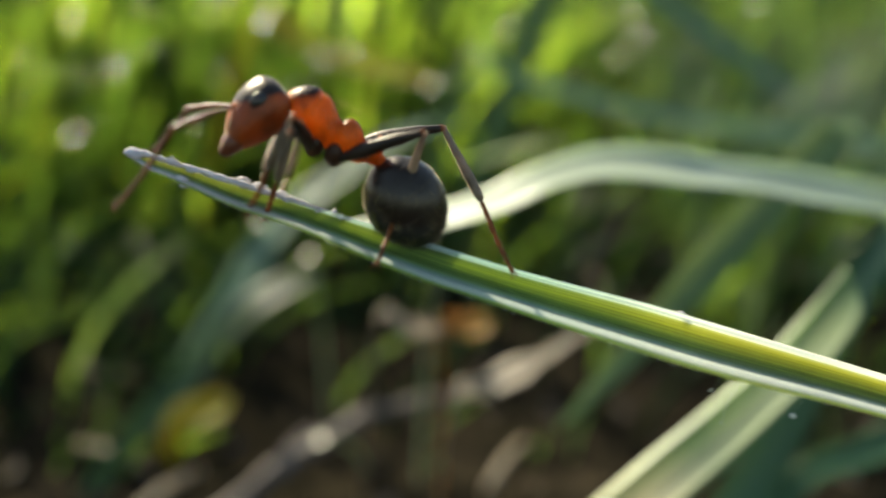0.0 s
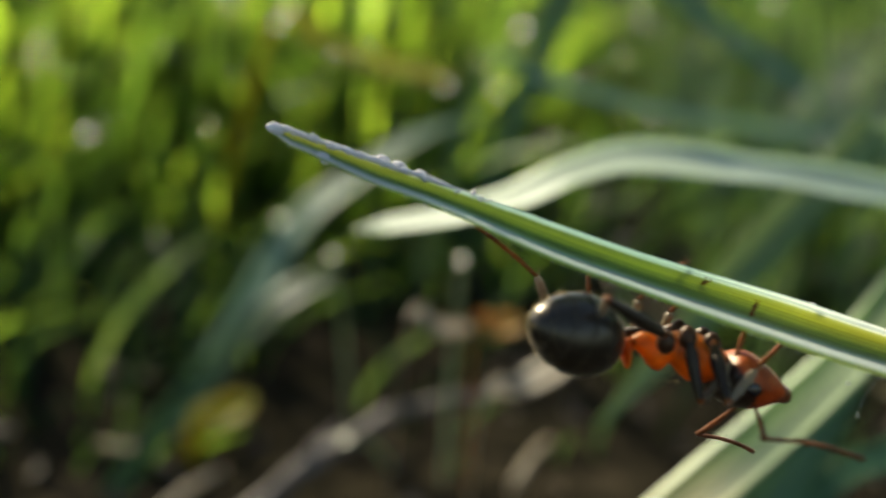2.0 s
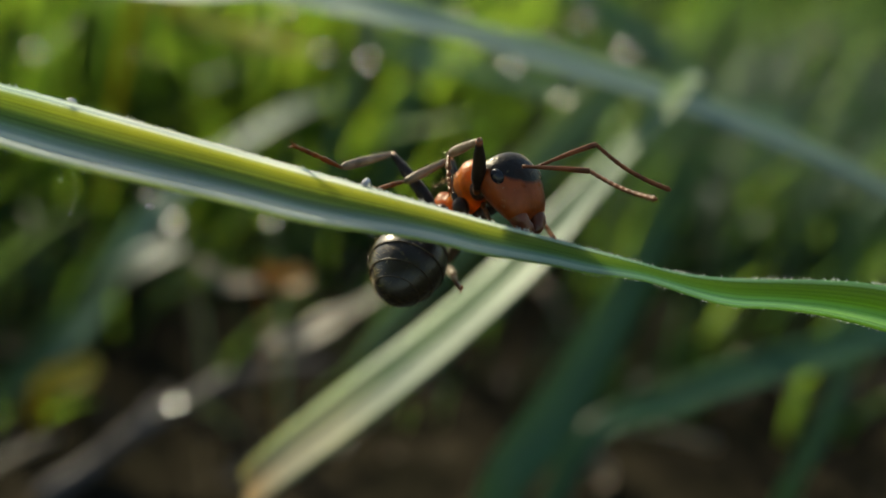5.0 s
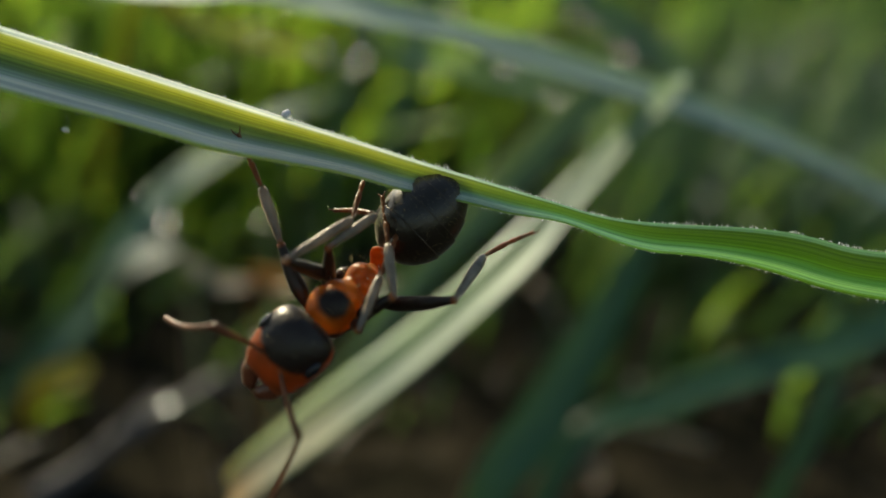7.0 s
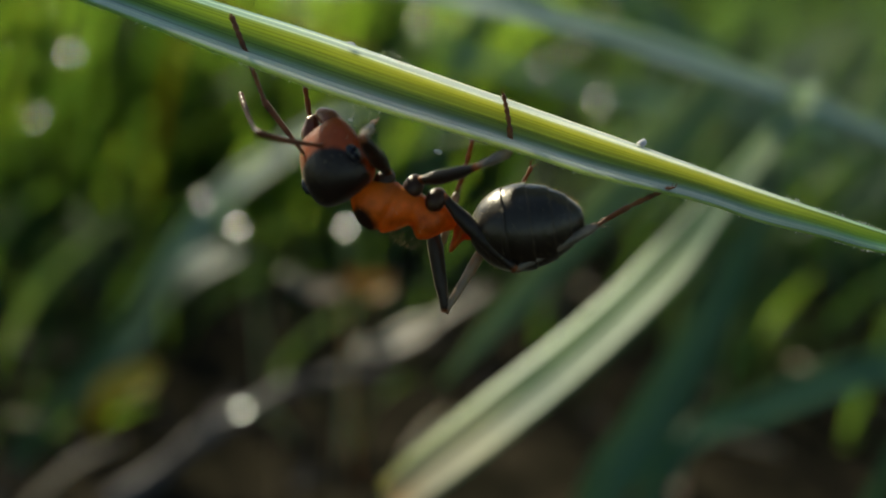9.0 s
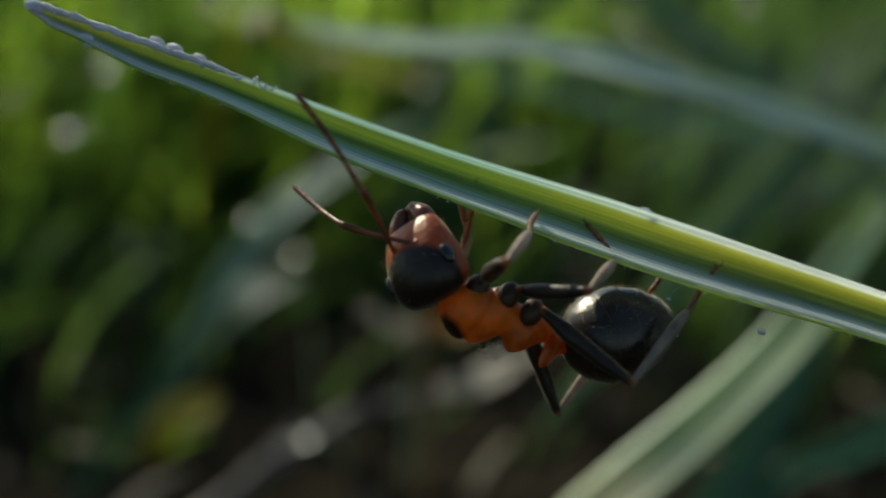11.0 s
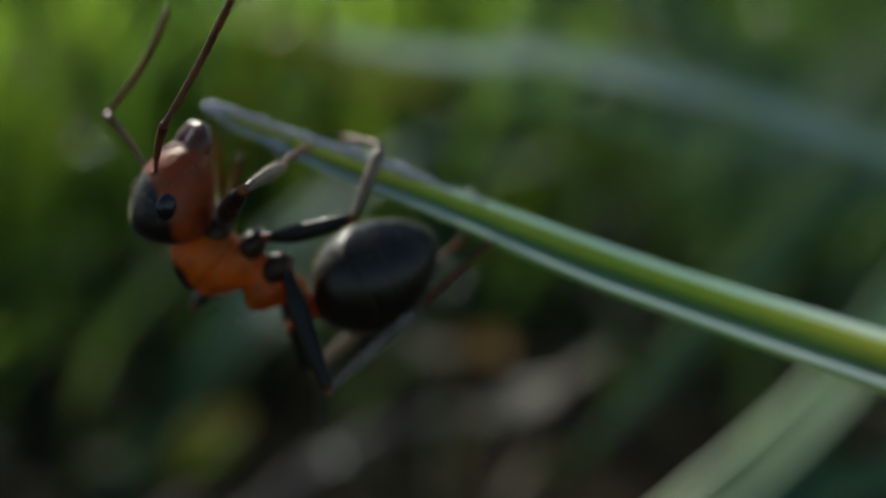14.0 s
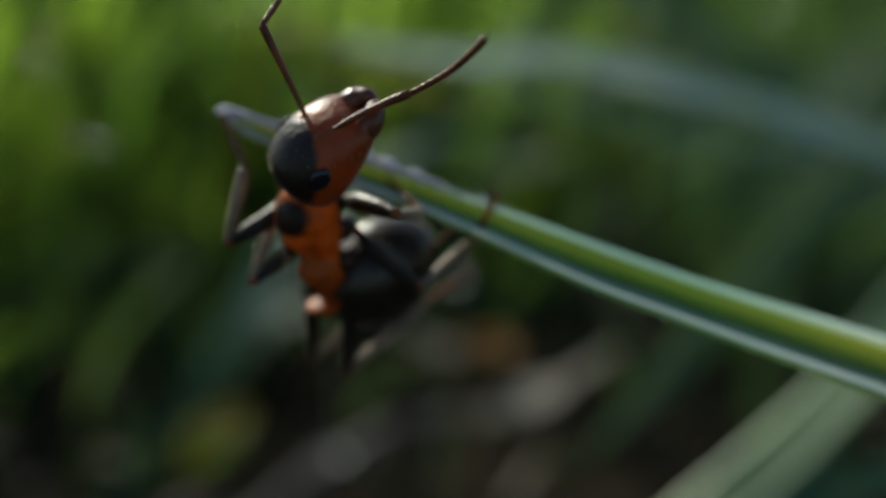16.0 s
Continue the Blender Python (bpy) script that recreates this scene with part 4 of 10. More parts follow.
    bristles(bm, 60, lambda r: (lambda x, t: (Vector((x, math.cos(t) * 1.0 * math.sin(1.2 + 0.5 * x), 0.12 + math.sin(t) * 0.80)), Vector((0.4, math.cos(t), math.sin(t)))))(r.uniform(0.3, 1.7), r.uniform(0, 6.3)), 0.13, 9)
    shaped("bristles", bm, HAIR_GOLD, head)
    parts = {"head": head, "gaster": gaster}
    hips = {"f": (0.85, 0.45, -0.48), "m": (0.10, 0.48, -0.75), "h": (-0.60, 0.58, -0.70)}
    size = {"f": (2.05, 1.7, 1.6, 0.23, 0.135), "m": (2.05, 1.8, 1.8, 0.205, 0.125), "h": (2.9, 2.5, 2.3, 0.225, 0.135)}
    meshes = {}
    for k, (lf, lt, la, rf, rt) in size.items():
        bm = bmesh.new()
        tube_into(bm, [Vector((lf * i / 14, 0, 0.05 * math.sin(i / 14 * math.pi))) * MM for i in range(15)], lambda f: MM * rf * curve_of([(0, 0.45), (0.12, 0.62), (0.35, 1.0), (0.7, 0.85), (0.93, 0.55), (1, 0.5)], f), 12)
        o1 = shaped("femur", bm, SKIN_HIND if k == "h" else SKIN_LEG)
        bm = bmesh.new()
        tube_into(bm, [Vector((lt * i / 12 - 0.04, 0, 0)) * MM for i in range(13)], lambda f: MM * rt * curve_of([(0, 0.75), (0.08, 0.6), (0.2, 0.85), (0.7, 1.15), (0.95, 1.0), (1, 0.7)], f), 10)
        for s in (1, -1):
            tube_into(bm, [Vector((lt - 0.1, 0, 0)) * MM, Vector((lt + 0.22, s * 0.14, -0.10)) * MM], lambda f: MM * (0.03 - 0.024 * f), 5)
        bristles(bm, 70, lambda r: (lambda x, t: (Vector((x, math.cos(t) * rt, math.sin(t) * rt)), Vector((0.6, math.cos(t), math.sin(t)))))(r.uniform(0.2, lt), r.uniform(0, 6.3)), 0.13, 12, 0.008)
        o2 = shaped("tibia", bm, SKIN_SHANK)
        bm = bmesh.new()
        cuts = (0.0, 0.46, 0.62, 0.75, 0.86, 1.0)
        stops = [(q, v) for c0, c1 in zip(cuts, cuts[1:]) for q, v in ((c0 + 0.001, 0.60), (c0 + (c1 - c0) * 0.35, 0.85), (c0 + (c1 - c0) * 0.9, 1.1))] + [(1.0, 0.8)]
        tube_into(bm, [Vector((la * i / 30, 0, -0.05 * math.sin(3.1 * i / 30))) * MM for i in range(31)], lambda f: MM * (0.088 - 0.02 * f) * curve_of(stops, f), 8)
        for s in (1, -1):
            tube_into(bm, spline([Vector(q) * MM for q in ((la - 0.02, s * 0.03, 0), (la + 0.10, s * 0.10, 0.02), (la + 0.17, s * 0.12, -0.07))], 4), lambda f: MM * (0.032 - 0.024 * f), 5)
        o3 = shaped("tarsus", bm, SKIN_FOOT)
        meshes[k] = (o1, o2, o3)
    used = set()
    for s, side in ((1, "l"), (-1, "r")):
        for k in "fmh":
            x, y, z = hips[k]
            bm = bmesh.new()
            bmesh.ops.create_icosphere(bm, subdivisions=2, radius=0.34 * MM, matrix=Matrix.Translation(Vector((x + 0.02, s * (y - 0.10), z + 0.18)) * MM) @ Matrix.Diagonal((0.85, 0.8, 1.15, 1)))
            leg = shaped("leg", bm, SKIN_COXA, ant, {"f": "short fore leg", "m": "dark middle leg", "h": "long dark hind leg"}[k])
            for nm, ob in zip(("femur", "tibia", "tarsus"), meshes[k]):
                o = ob if k not in used else new(nm, ob.data)
                o.parent = leg
                parts[side + k + nm] = o
            used.add(k)
    bm = bmesh.new()
    tube_into(bm, [Vector((2.0 * i / 12, 0, 0.06 * math.sin(i / 12 * 3.1))) * MM for i in range(13)], lambda f: MM * curve_of([(0, 0.06), (0.1, 0.05), (0.6, 0.078), (1, 0.095)], f), 9)
    scape = shaped("antenna", bm, SKIN_FEELER, ant, "jointed dark red feeler")
    bm = bmesh.new()
    tube_into(bm, [Vector((2.7 * i / 66, 0, -0.16 * math.sin(i / 66 * 3.1))) * MM for i in range(67)], lambda f: MM * (0.062 + 0.02 * f) * (0.80 + 0.26 * abs(math.sin(f * 11 * math.pi))) * (1 if f < 0.97 else 0.6), 8)
    whip = shaped("funiculus", bm, SKIN_FEELER, scape)
    parts["lascape"], parts["lawhip"] = scape, whip
    o = new("antenna", scape.data)
    o.parent = ant
    tagged(o, "jointed dark red feeler")
    w = new("funiculus", whip.data)
    w.parent = o
    parts["rascape"], parts["rawhip"] = o, w
    return ant, parts


ant, limbs = make_ant()
# what the lens is set to
focus = new("focus")
cam.data.dof.focus_object = focus


# ---------------------------------------------------------------- what moves
def perch_pose(u, v, w, slope, yaw, roll):
    return site_pose(u, v, w) @ pose(0, 0, 0, 0, 0, -slope) @ pose(0, 0, 0, 0, yaw, 0) @ pose(0, 0, 0, roll, 0, 0)


def limb(x, y, z, rx, ry, rz):
    return pose(x * MM, y * MM, z * MM, rx, ry, rz)


def set_out(x, y, z, rx, ry, rz):
    return VIEW @ limb(x, y, z, rx, ry, rz)


def motions():
    walk(perch, [
        (0, perch_pose(-9.86, 2.11, 29.00, 16.83, 3.0, -10.8)),
        (0.5, perch_pose(-8.91, 2.03, 29.00, 17.23, 3.0, -12.0)),
        (1, perch_pose(-8.59, 1.81, 29.00, 18.61, 3.0, -9.3)),
        (1.5, perch_pose(-8.61, 1.76, 29.00, 18.27, 3.0, -8.4)),
        (2, perch_pose(-8.76, 2.30, 29.00, 18.51, 3.0, -9.1)),
        (2.5, perch_pose(-8.97, 2.88, 29.00, 19.46, 3.0, -8.9)),
        (3, perch_pose(-10.15, 3.87, 27.50, 17.85, 2.0, -0.7)),
        (3.5, perch_pose(-10.60, 4.54, 27.00, 16.86, 1.0, 4.1)),
        (4, perch_pose(-10.48, 4.36, 27.00, 17.28, 0.0, 0.3)),
        (4.5, perch_pose(-10.43, 4.09, 27.00, 16.94, 0.0, 2.0)),
        (5, perch_pose(-10.59, 4.04, 27.00, 15.99, 0.0, 0.8)),
        (7.5, perch_pose(-12.01, 6.65, 27.00, 18.22, 0.0, 3.8)),
        (8, perch_pose(-11.80, 6.30, 27.00, 17.84, 0.0, 1.8)),
        (8.5, perch_pose(-10.77, 6.09, 27.00, 18.94, 0.0, 1.9)),
        (9, perch_pose(-10.50, 6.34, 27.00, 19.40, 0.0, -0.5)),
        (9.5, perch_pose(-11.20, 6.25, 27.00, 19.47, 0.0, -0.9)),
        (10, perch_pose(-11.08, 6.02, 27.00, 19.12, 0.0, -2.0)),
        (12.5, perch_pose(-8.32, 3.85, 23.00, 19.47, 4.0, -8.8)),
        (13, perch_pose(-8.19, 3.83, 23.00, 19.46, 4.0, -14.5)),
        (13.5, perch_pose(-8.08, 3.90, 23.00, 18.45, 4.0, -12.5)),
        (14, perch_pose(-7.88, 4.01, 23.00, 18.71, 4.0, -10.6)),
        (14.5, perch_pose(-8.23, 4.00, 23.00, 18.97, 4.0, -8.2)),
        (15, perch_pose(-8.37, 3.77, 23.00, 18.90, 4.0, -12.0)),
        (15.5, perch_pose(-8.26, 3.76, 23.00, 19.04, 4.0, -9.9)),
        (16, perch_pose(-8.27, 3.75, 23.00, 19.05, 4.0, -9.3)),
    ])
    walk(spring, [(t, site_pose(u, v, 64.0) @ pose(0, 0, 0, 0, 0, turn) @ VIEW_TURN) for t, u, v, turn in (
        (0, 17.32, 7.94, 0), (0.5, 16.47, 7.71, 0), (1, 15.96, 7.55, 0), (1.5, 15.97, 7.95, 0), (2, 15.95, 8.22, 0), (2.5, 15.22, 7.80, 0),
        (2.6, 16.20, 11.2, -6.5), (3, 16.6, 11.3, -6.5), (5, 16.6, 11.2, -5.8), (7.5, 16.6, 11.4, -5.8), (8.5, 16.6, 12.0, -6), (10, 16.6, 12.0, -6.4), (12.5, 14.3, 11.2, -7), (13, 14.3, 12.2, -7),
        (13.5, 14.3, 12.9, -7), (14, 14.3, 13.0, -7), (16, 14.3, 12.8, -7))])
    walk(spring_tip, [(t, Matrix.Translation(SPRING_KINK - SPRING_FOOT) @ VIEW.to_3x3().to_4x4() @ pose(0, 0, 0, 0, 0, turn) @ VIEW_TURN) for t, turn in (
        (0, 0), (2.5, 0), (2.6, -14), (3, -14), (5, -16), (10, -16), (12.5, -15), (16, -15))])
    walk(ant, [
        (0, set_out(-20.46, 7.87, -27.80, 55, 8, 156)), (0.17, set_out(-21.26, 6.72, -27.81, 7, 26, 151)), (0.33, set_out(-22.08, 5.58, -27.84, -49, 34, 131)),
        (0.5, set_out(-22.89, 4.44, -27.87, -104, 24, 112)), (0.75, set_out(-22.31, 3.45, -28.04, -113, 38, 119)), (1, set_out(-21.75, 2.48, -28.34, -124, 53, 123)),
        (1.17, set_out(-20.27, 2.26, -28.26, -173, 62, 80)), (1.33, set_out(-18.79, 2.05, -28.17, 143, 50, 40)), (1.5, set_out(-17.31, 1.84, -28.08, 121, 28, 25)),
        (1.75, set_out(-15.13, 1.46, -28.23, 109, 18, 13)), (2, set_out(-12.94, 1.08, -28.38, 100, 6, 3)), (2.5, set_out(-8.70, 1.01, -28.43, 99, 3, 6)),
        (2.75, set_out(-6.96, 0.55, -27.83, 106, 5, 11)), (3, set_out(-5.18, 0.22, -27.60, 113, 7, 16)), (3.17, set_out(-4.16, 0.53, -27.56, 142, 10, 14)),
        (3.33, set_out(-2.90, 0.87, -28.73, 173, 12, 17)), (3.5, set_out(-1.74, 0.99, -29.58, -157, 11, 21)), (3.75, set_out(-0.37, 1.29, -30.12, -153, -1, 23)),
        (4, set_out(1.00, 1.28, -30.68, -149, -11, 25)), (4.25, set_out(0.61, 1.23, -30.65, -140, -20, 28)), (4.5, set_out(0.23, 1.18, -30.62, -132, -31, 30)),
        (5, set_out(0.63, 1.66, -30.26, -122, -33, 29)), (5.29, set_out(0.38, 1.52, -29.96, -121, -38, 25)), (5.58, set_out(0.09, 0.63, -28.62, -114, -52, 14)),
        (5.86, set_out(-0.28, -0.38, -26.90, -90, -69, -15)), (6.15, set_out(-0.68, -1.18, -26.19, -36, -70, -75)), (6.44, set_out(-1.09, -1.49, -25.87, -7, -57, -110)),
        (6.72, set_out(-1.47, -1.39, -25.88, 1, -42, -125)), (7.01, set_out(-1.78, -1.14, -25.99, 4, -31, -132)), (7.3, set_out(-1.98, -0.88, -26.05, 4, -27, -134)),
        (7.37, set_out(-2.21, -0.45, -26.17, -1, -3, -145)), (7.43, set_out(-2.43, -0.03, -26.30, -11, 20, -160)), (7.5, set_out(-2.66, 0.39, -26.42, -31, 39, 177)),
        (7.67, set_out(-3.37, 0.33, -26.14, -40, 25, 169)), (7.83, set_out(-4.09, 0.27, -25.86, -46, 11, 163)), (8, set_out(-4.80, 0.20, -25.58, -51, -4, 159)),
        (8.17, set_out(-5.34, 0.16, -25.25, -55, -6, 156)), (8.33, set_out(-5.87, 0.11, -24.92, -59, -8, 153)), (8.5, set_out(-6.42, 0.17, -24.60, -63, -11, 150)),
        (8.75, set_out(-7.64, 0.98, -25.18, -64, -8, 150)), (9, set_out(-8.87, 1.74, -25.76, -65, -4, 150)), (9.25, set_out(-9.73, 2.22, -24.36, -58, -6, 143)),
        (9.5, set_out(-10.61, 2.61, -22.93, -51, -7, 135)), (9.75, set_out(-10.78, 2.33, -23.89, -56, -7, 139)), (10, set_out(-10.97, 1.99, -24.84, -61, -7, 144)),
        (10.31, set_out(-11.13, 1.90, -24.36, -62, -7, 144)), (10.62, set_out(-12.15, 2.06, -23.95, -65, -7, 144)), (10.94, set_out(-13.77, 2.40, -23.56, -70, -8, 145)),
        (11.25, set_out(-15.66, 2.89, -23.15, -75, -9, 145)), (11.56, set_out(-17.57, 3.47, -22.71, -80, -10, 146)), (11.88, set_out(-19.20, 4.00, -22.20, -85, -11, 147)),
        (12.19, set_out(-20.25, 4.30, -21.64, -88, -11, 147)), (12.5, set_out(-20.43, 4.24, -21.03, -90, -11, 147)), (12.75, set_out(-21.54, 5.11, -21.00, -85, -7, 142)),
        (13, set_out(-22.66, 5.98, -21.01, -82, -1, 138)), (13.17, set_out(-22.66, 5.92, -20.98, -80, -1, 138)), (13.33, set_out(-22.65, 5.86, -20.95, -79, -1, 138)),
        (13.5, set_out(-22.65, 5.80, -20.92, -77, -1, 138)), (13.75, set_out(-22.91, 5.82, -20.64, -76, -6, 139)), (14, set_out(-23.18, 5.84, -20.37, -75, -11, 140)),
        (14.25, set_out(-23.65, 6.45, -20.41, -66, -8, 131)), (14.5, set_out(-24.12, 7.07, -20.41, -58, -4, 124)), (14.75, set_out(-23.28, 6.69, -19.91, -46, -22, 111)),
        (15, set_out(-22.44, 6.33, -19.41, -26, -36, 92)), (15.17, set_out(-22.40, 6.66, -19.58, -27, -22, 95)), (15.33, set_out(-22.35, 6.99, -19.73, -27, -7, 97)),
        (15.5, set_out(-22.31, 7.32, -19.88, -26, 7, 99)), (15.75, set_out(-22.28, 6.87, -20.35, -26, -9, 96)), (16, set_out(-22.25, 6.43, -20.82, -26, -24, 92)),
    ])
    walk(focus, [(t, site_pose(-10, 2, w)) for t, w in (
        (0, 29.8), (0.5, 34.0), (0.9, 30.2), (2, 30.6), (2.5, 30.6), (3, 30.4), (3.4, 33.5), (3.6, 33.0), (4, 28.6), (5, 28.4), (7.5, 26.4), (8, 25.8), (9, 26.6), (9.5, 25.8), (10, 26.0),
        (12.5, 19.4), (13, 19.0), (14, 17.9), (15, 17.9), (16, 17.9))])
    walk(limbs["head"], [
        (0, limb(1.35, 0.00, 0.28, 34, 30, 52)), (0.17, limb(1.35, 0.00, 0.28, 46, 16, 35)), (0.33, limb(1.35, 0.00, 0.28, 61, 6, 17)),
        (0.5, limb(1.35, 0.00, 0.28, 78, 2, -3)), (0.75, limb(1.35, 0.00, 0.28, 31, -9, -8)), (1, limb(1.35, 0.00, 0.28, -17, -20, -4)),
        (1.17, limb(1.35, 0.00, 0.28, -17, -23, -5)), (1.33, limb(1.35, 0.00, 0.28, -16, -27, -5)), (1.5, limb(1.35, 0.00, 0.28, -15, -30, -6)),
        (1.75, limb(1.35, 0.00, 0.28, -19, -38, -3)), (2, limb(1.35, 0.00, 0.28, -25, -45, 2)), (2.5, limb(1.35, 0.00, 0.28, -24, -38, -2)),
        (2.75, limb(1.35, 0.00, 0.28, -34, -40, 9)), (3, limb(1.35, 0.00, 0.28, -44, -40, 20)), (3.17, limb(1.35, 0.00, 0.28, -10, -18, 11)),
        (3.33, limb(1.35, 0.00, 0.28, 19, 5, 16)), (3.5, limb(1.35, 0.00, 0.28, 52, 22, 33)), (3.75, limb(1.35, 0.00, 0.28, 62, 35, 31)),
        (4, limb(1.35, 0.00, 0.28, 73, 48, 31)), (4.25, limb(1.35, 0.00, 0.28, 57, 41, 30)), (4.5, limb(1.35, 0.00, 0.28, 43, 34, 31)),
        (5, limb(1.35, 0.00, 0.28, 35, 63, 22)), (5.29, limb(1.35, 0.00, 0.28, 35, 54, 23)), (5.58, limb(1.35, 0.00, 0.28, 15, 42, -1)),
        (5.86, limb(1.35, 0.00, 0.28, 12, 38, -2)), (6.15, limb(1.35, 0.00, 0.28, 9, 34, -4)), (6.44, limb(1.35, 0.00, 0.28, 6, 30, -6)),
        (6.72, limb(1.35, 0.00, 0.28, 3, 27, -7)), (7.01, limb(1.35, 0.00, 0.28, 2, 24, -7)), (7.3, limb(1.35, 0.00, 0.28, 1, 23, -7)),
        (7.37, limb(1.35, 0.00, 0.28, 5, -3, -3)), (7.43, limb(1.35, 0.00, 0.28, 8, -30, -1)), (7.5, limb(1.35, 0.00, 0.28, 9, -57, 1)),
        (7.67, limb(1.35, 0.00, 0.28, -1, -32, -2)), (7.83, limb(1.35, 0.00, 0.28, -11, -7, -8)), (8, limb(1.35, 0.00, 0.28, -23, 15, -19)),
        (8.17, limb(1.35, 0.00, 0.28, -13, 17, -16)), (8.33, limb(1.35, 0.00, 0.28, -3, 18, -13)), (8.5, limb(1.35, 0.00, 0.28, 7, 19, -10)),
        (8.75, limb(1.35, 0.00, 0.28, 19, 22, -10)), (9, limb(1.35, 0.00, 0.28, 31, 25, -10)), (9.25, limb(1.35, 0.00, 0.28, 30, 15, 3)),
        (9.5, limb(1.35, 0.00, 0.28, 27, 6, 15)), (9.75, limb(1.35, 0.00, 0.28, 40, 14, 9)), (10, limb(1.35, 0.00, 0.28, 53, 23, 5)),
        (10.31, limb(1.35, 0.00, 0.28, 52, 23, 5)), (10.62, limb(1.35, 0.00, 0.28, 48, 25, 5)), (10.94, limb(1.35, 0.00, 0.28, 44, 28, 4)),
        (11.25, limb(1.35, 0.00, 0.28, 38, 32, 4)), (11.56, limb(1.35, 0.00, 0.28, 32, 35, 3)), (11.88, limb(1.35, 0.00, 0.28, 26, 37, 2)),
        (12.19, limb(1.35, 0.00, 0.28, 22, 39, 1)), (12.5, limb(1.35, 0.00, 0.28, 21, 40, 0)), (12.75, limb(1.35, 0.00, 0.28, 15, 38, -8)),
        (13, limb(1.35, 0.00, 0.28, 9, 35, -16)), (13.17, limb(1.35, 0.00, 0.28, 5, 39, -19)), (13.33, limb(1.35, 0.00, 0.28, 1, 43, -21)),
        (13.5, limb(1.35, 0.00, 0.28, -4, 47, -25)), (13.75, limb(1.35, 0.00, 0.28, -5, 47, -24)), (14, limb(1.35, 0.00, 0.28, -6, 47, -23)),
        (14.25, limb(1.35, 0.00, 0.28, -18, 52, -44)), (14.5, limb(1.35, 0.00, 0.28, -34, 54, -68)), (14.75, limb(1.35, 0.00, 0.28, -25, 52, -44)),
        (15, limb(1.35, 0.00, 0.28, -19, 49, -22)), (15.17, limb(1.35, 0.00, 0.28, -9, 45, -19)), (15.33, limb(1.35, 0.00, 0.28, 1, 41, -17)),
        (15.5, limb(1.35, 0.00, 0.28, 10, 36, -17)), (15.75, limb(1.35, 0.00, 0.28, -14, 23, -28)), (16, limb(1.35, 0.00, 0.28, -33, 7, -33)),
    ])
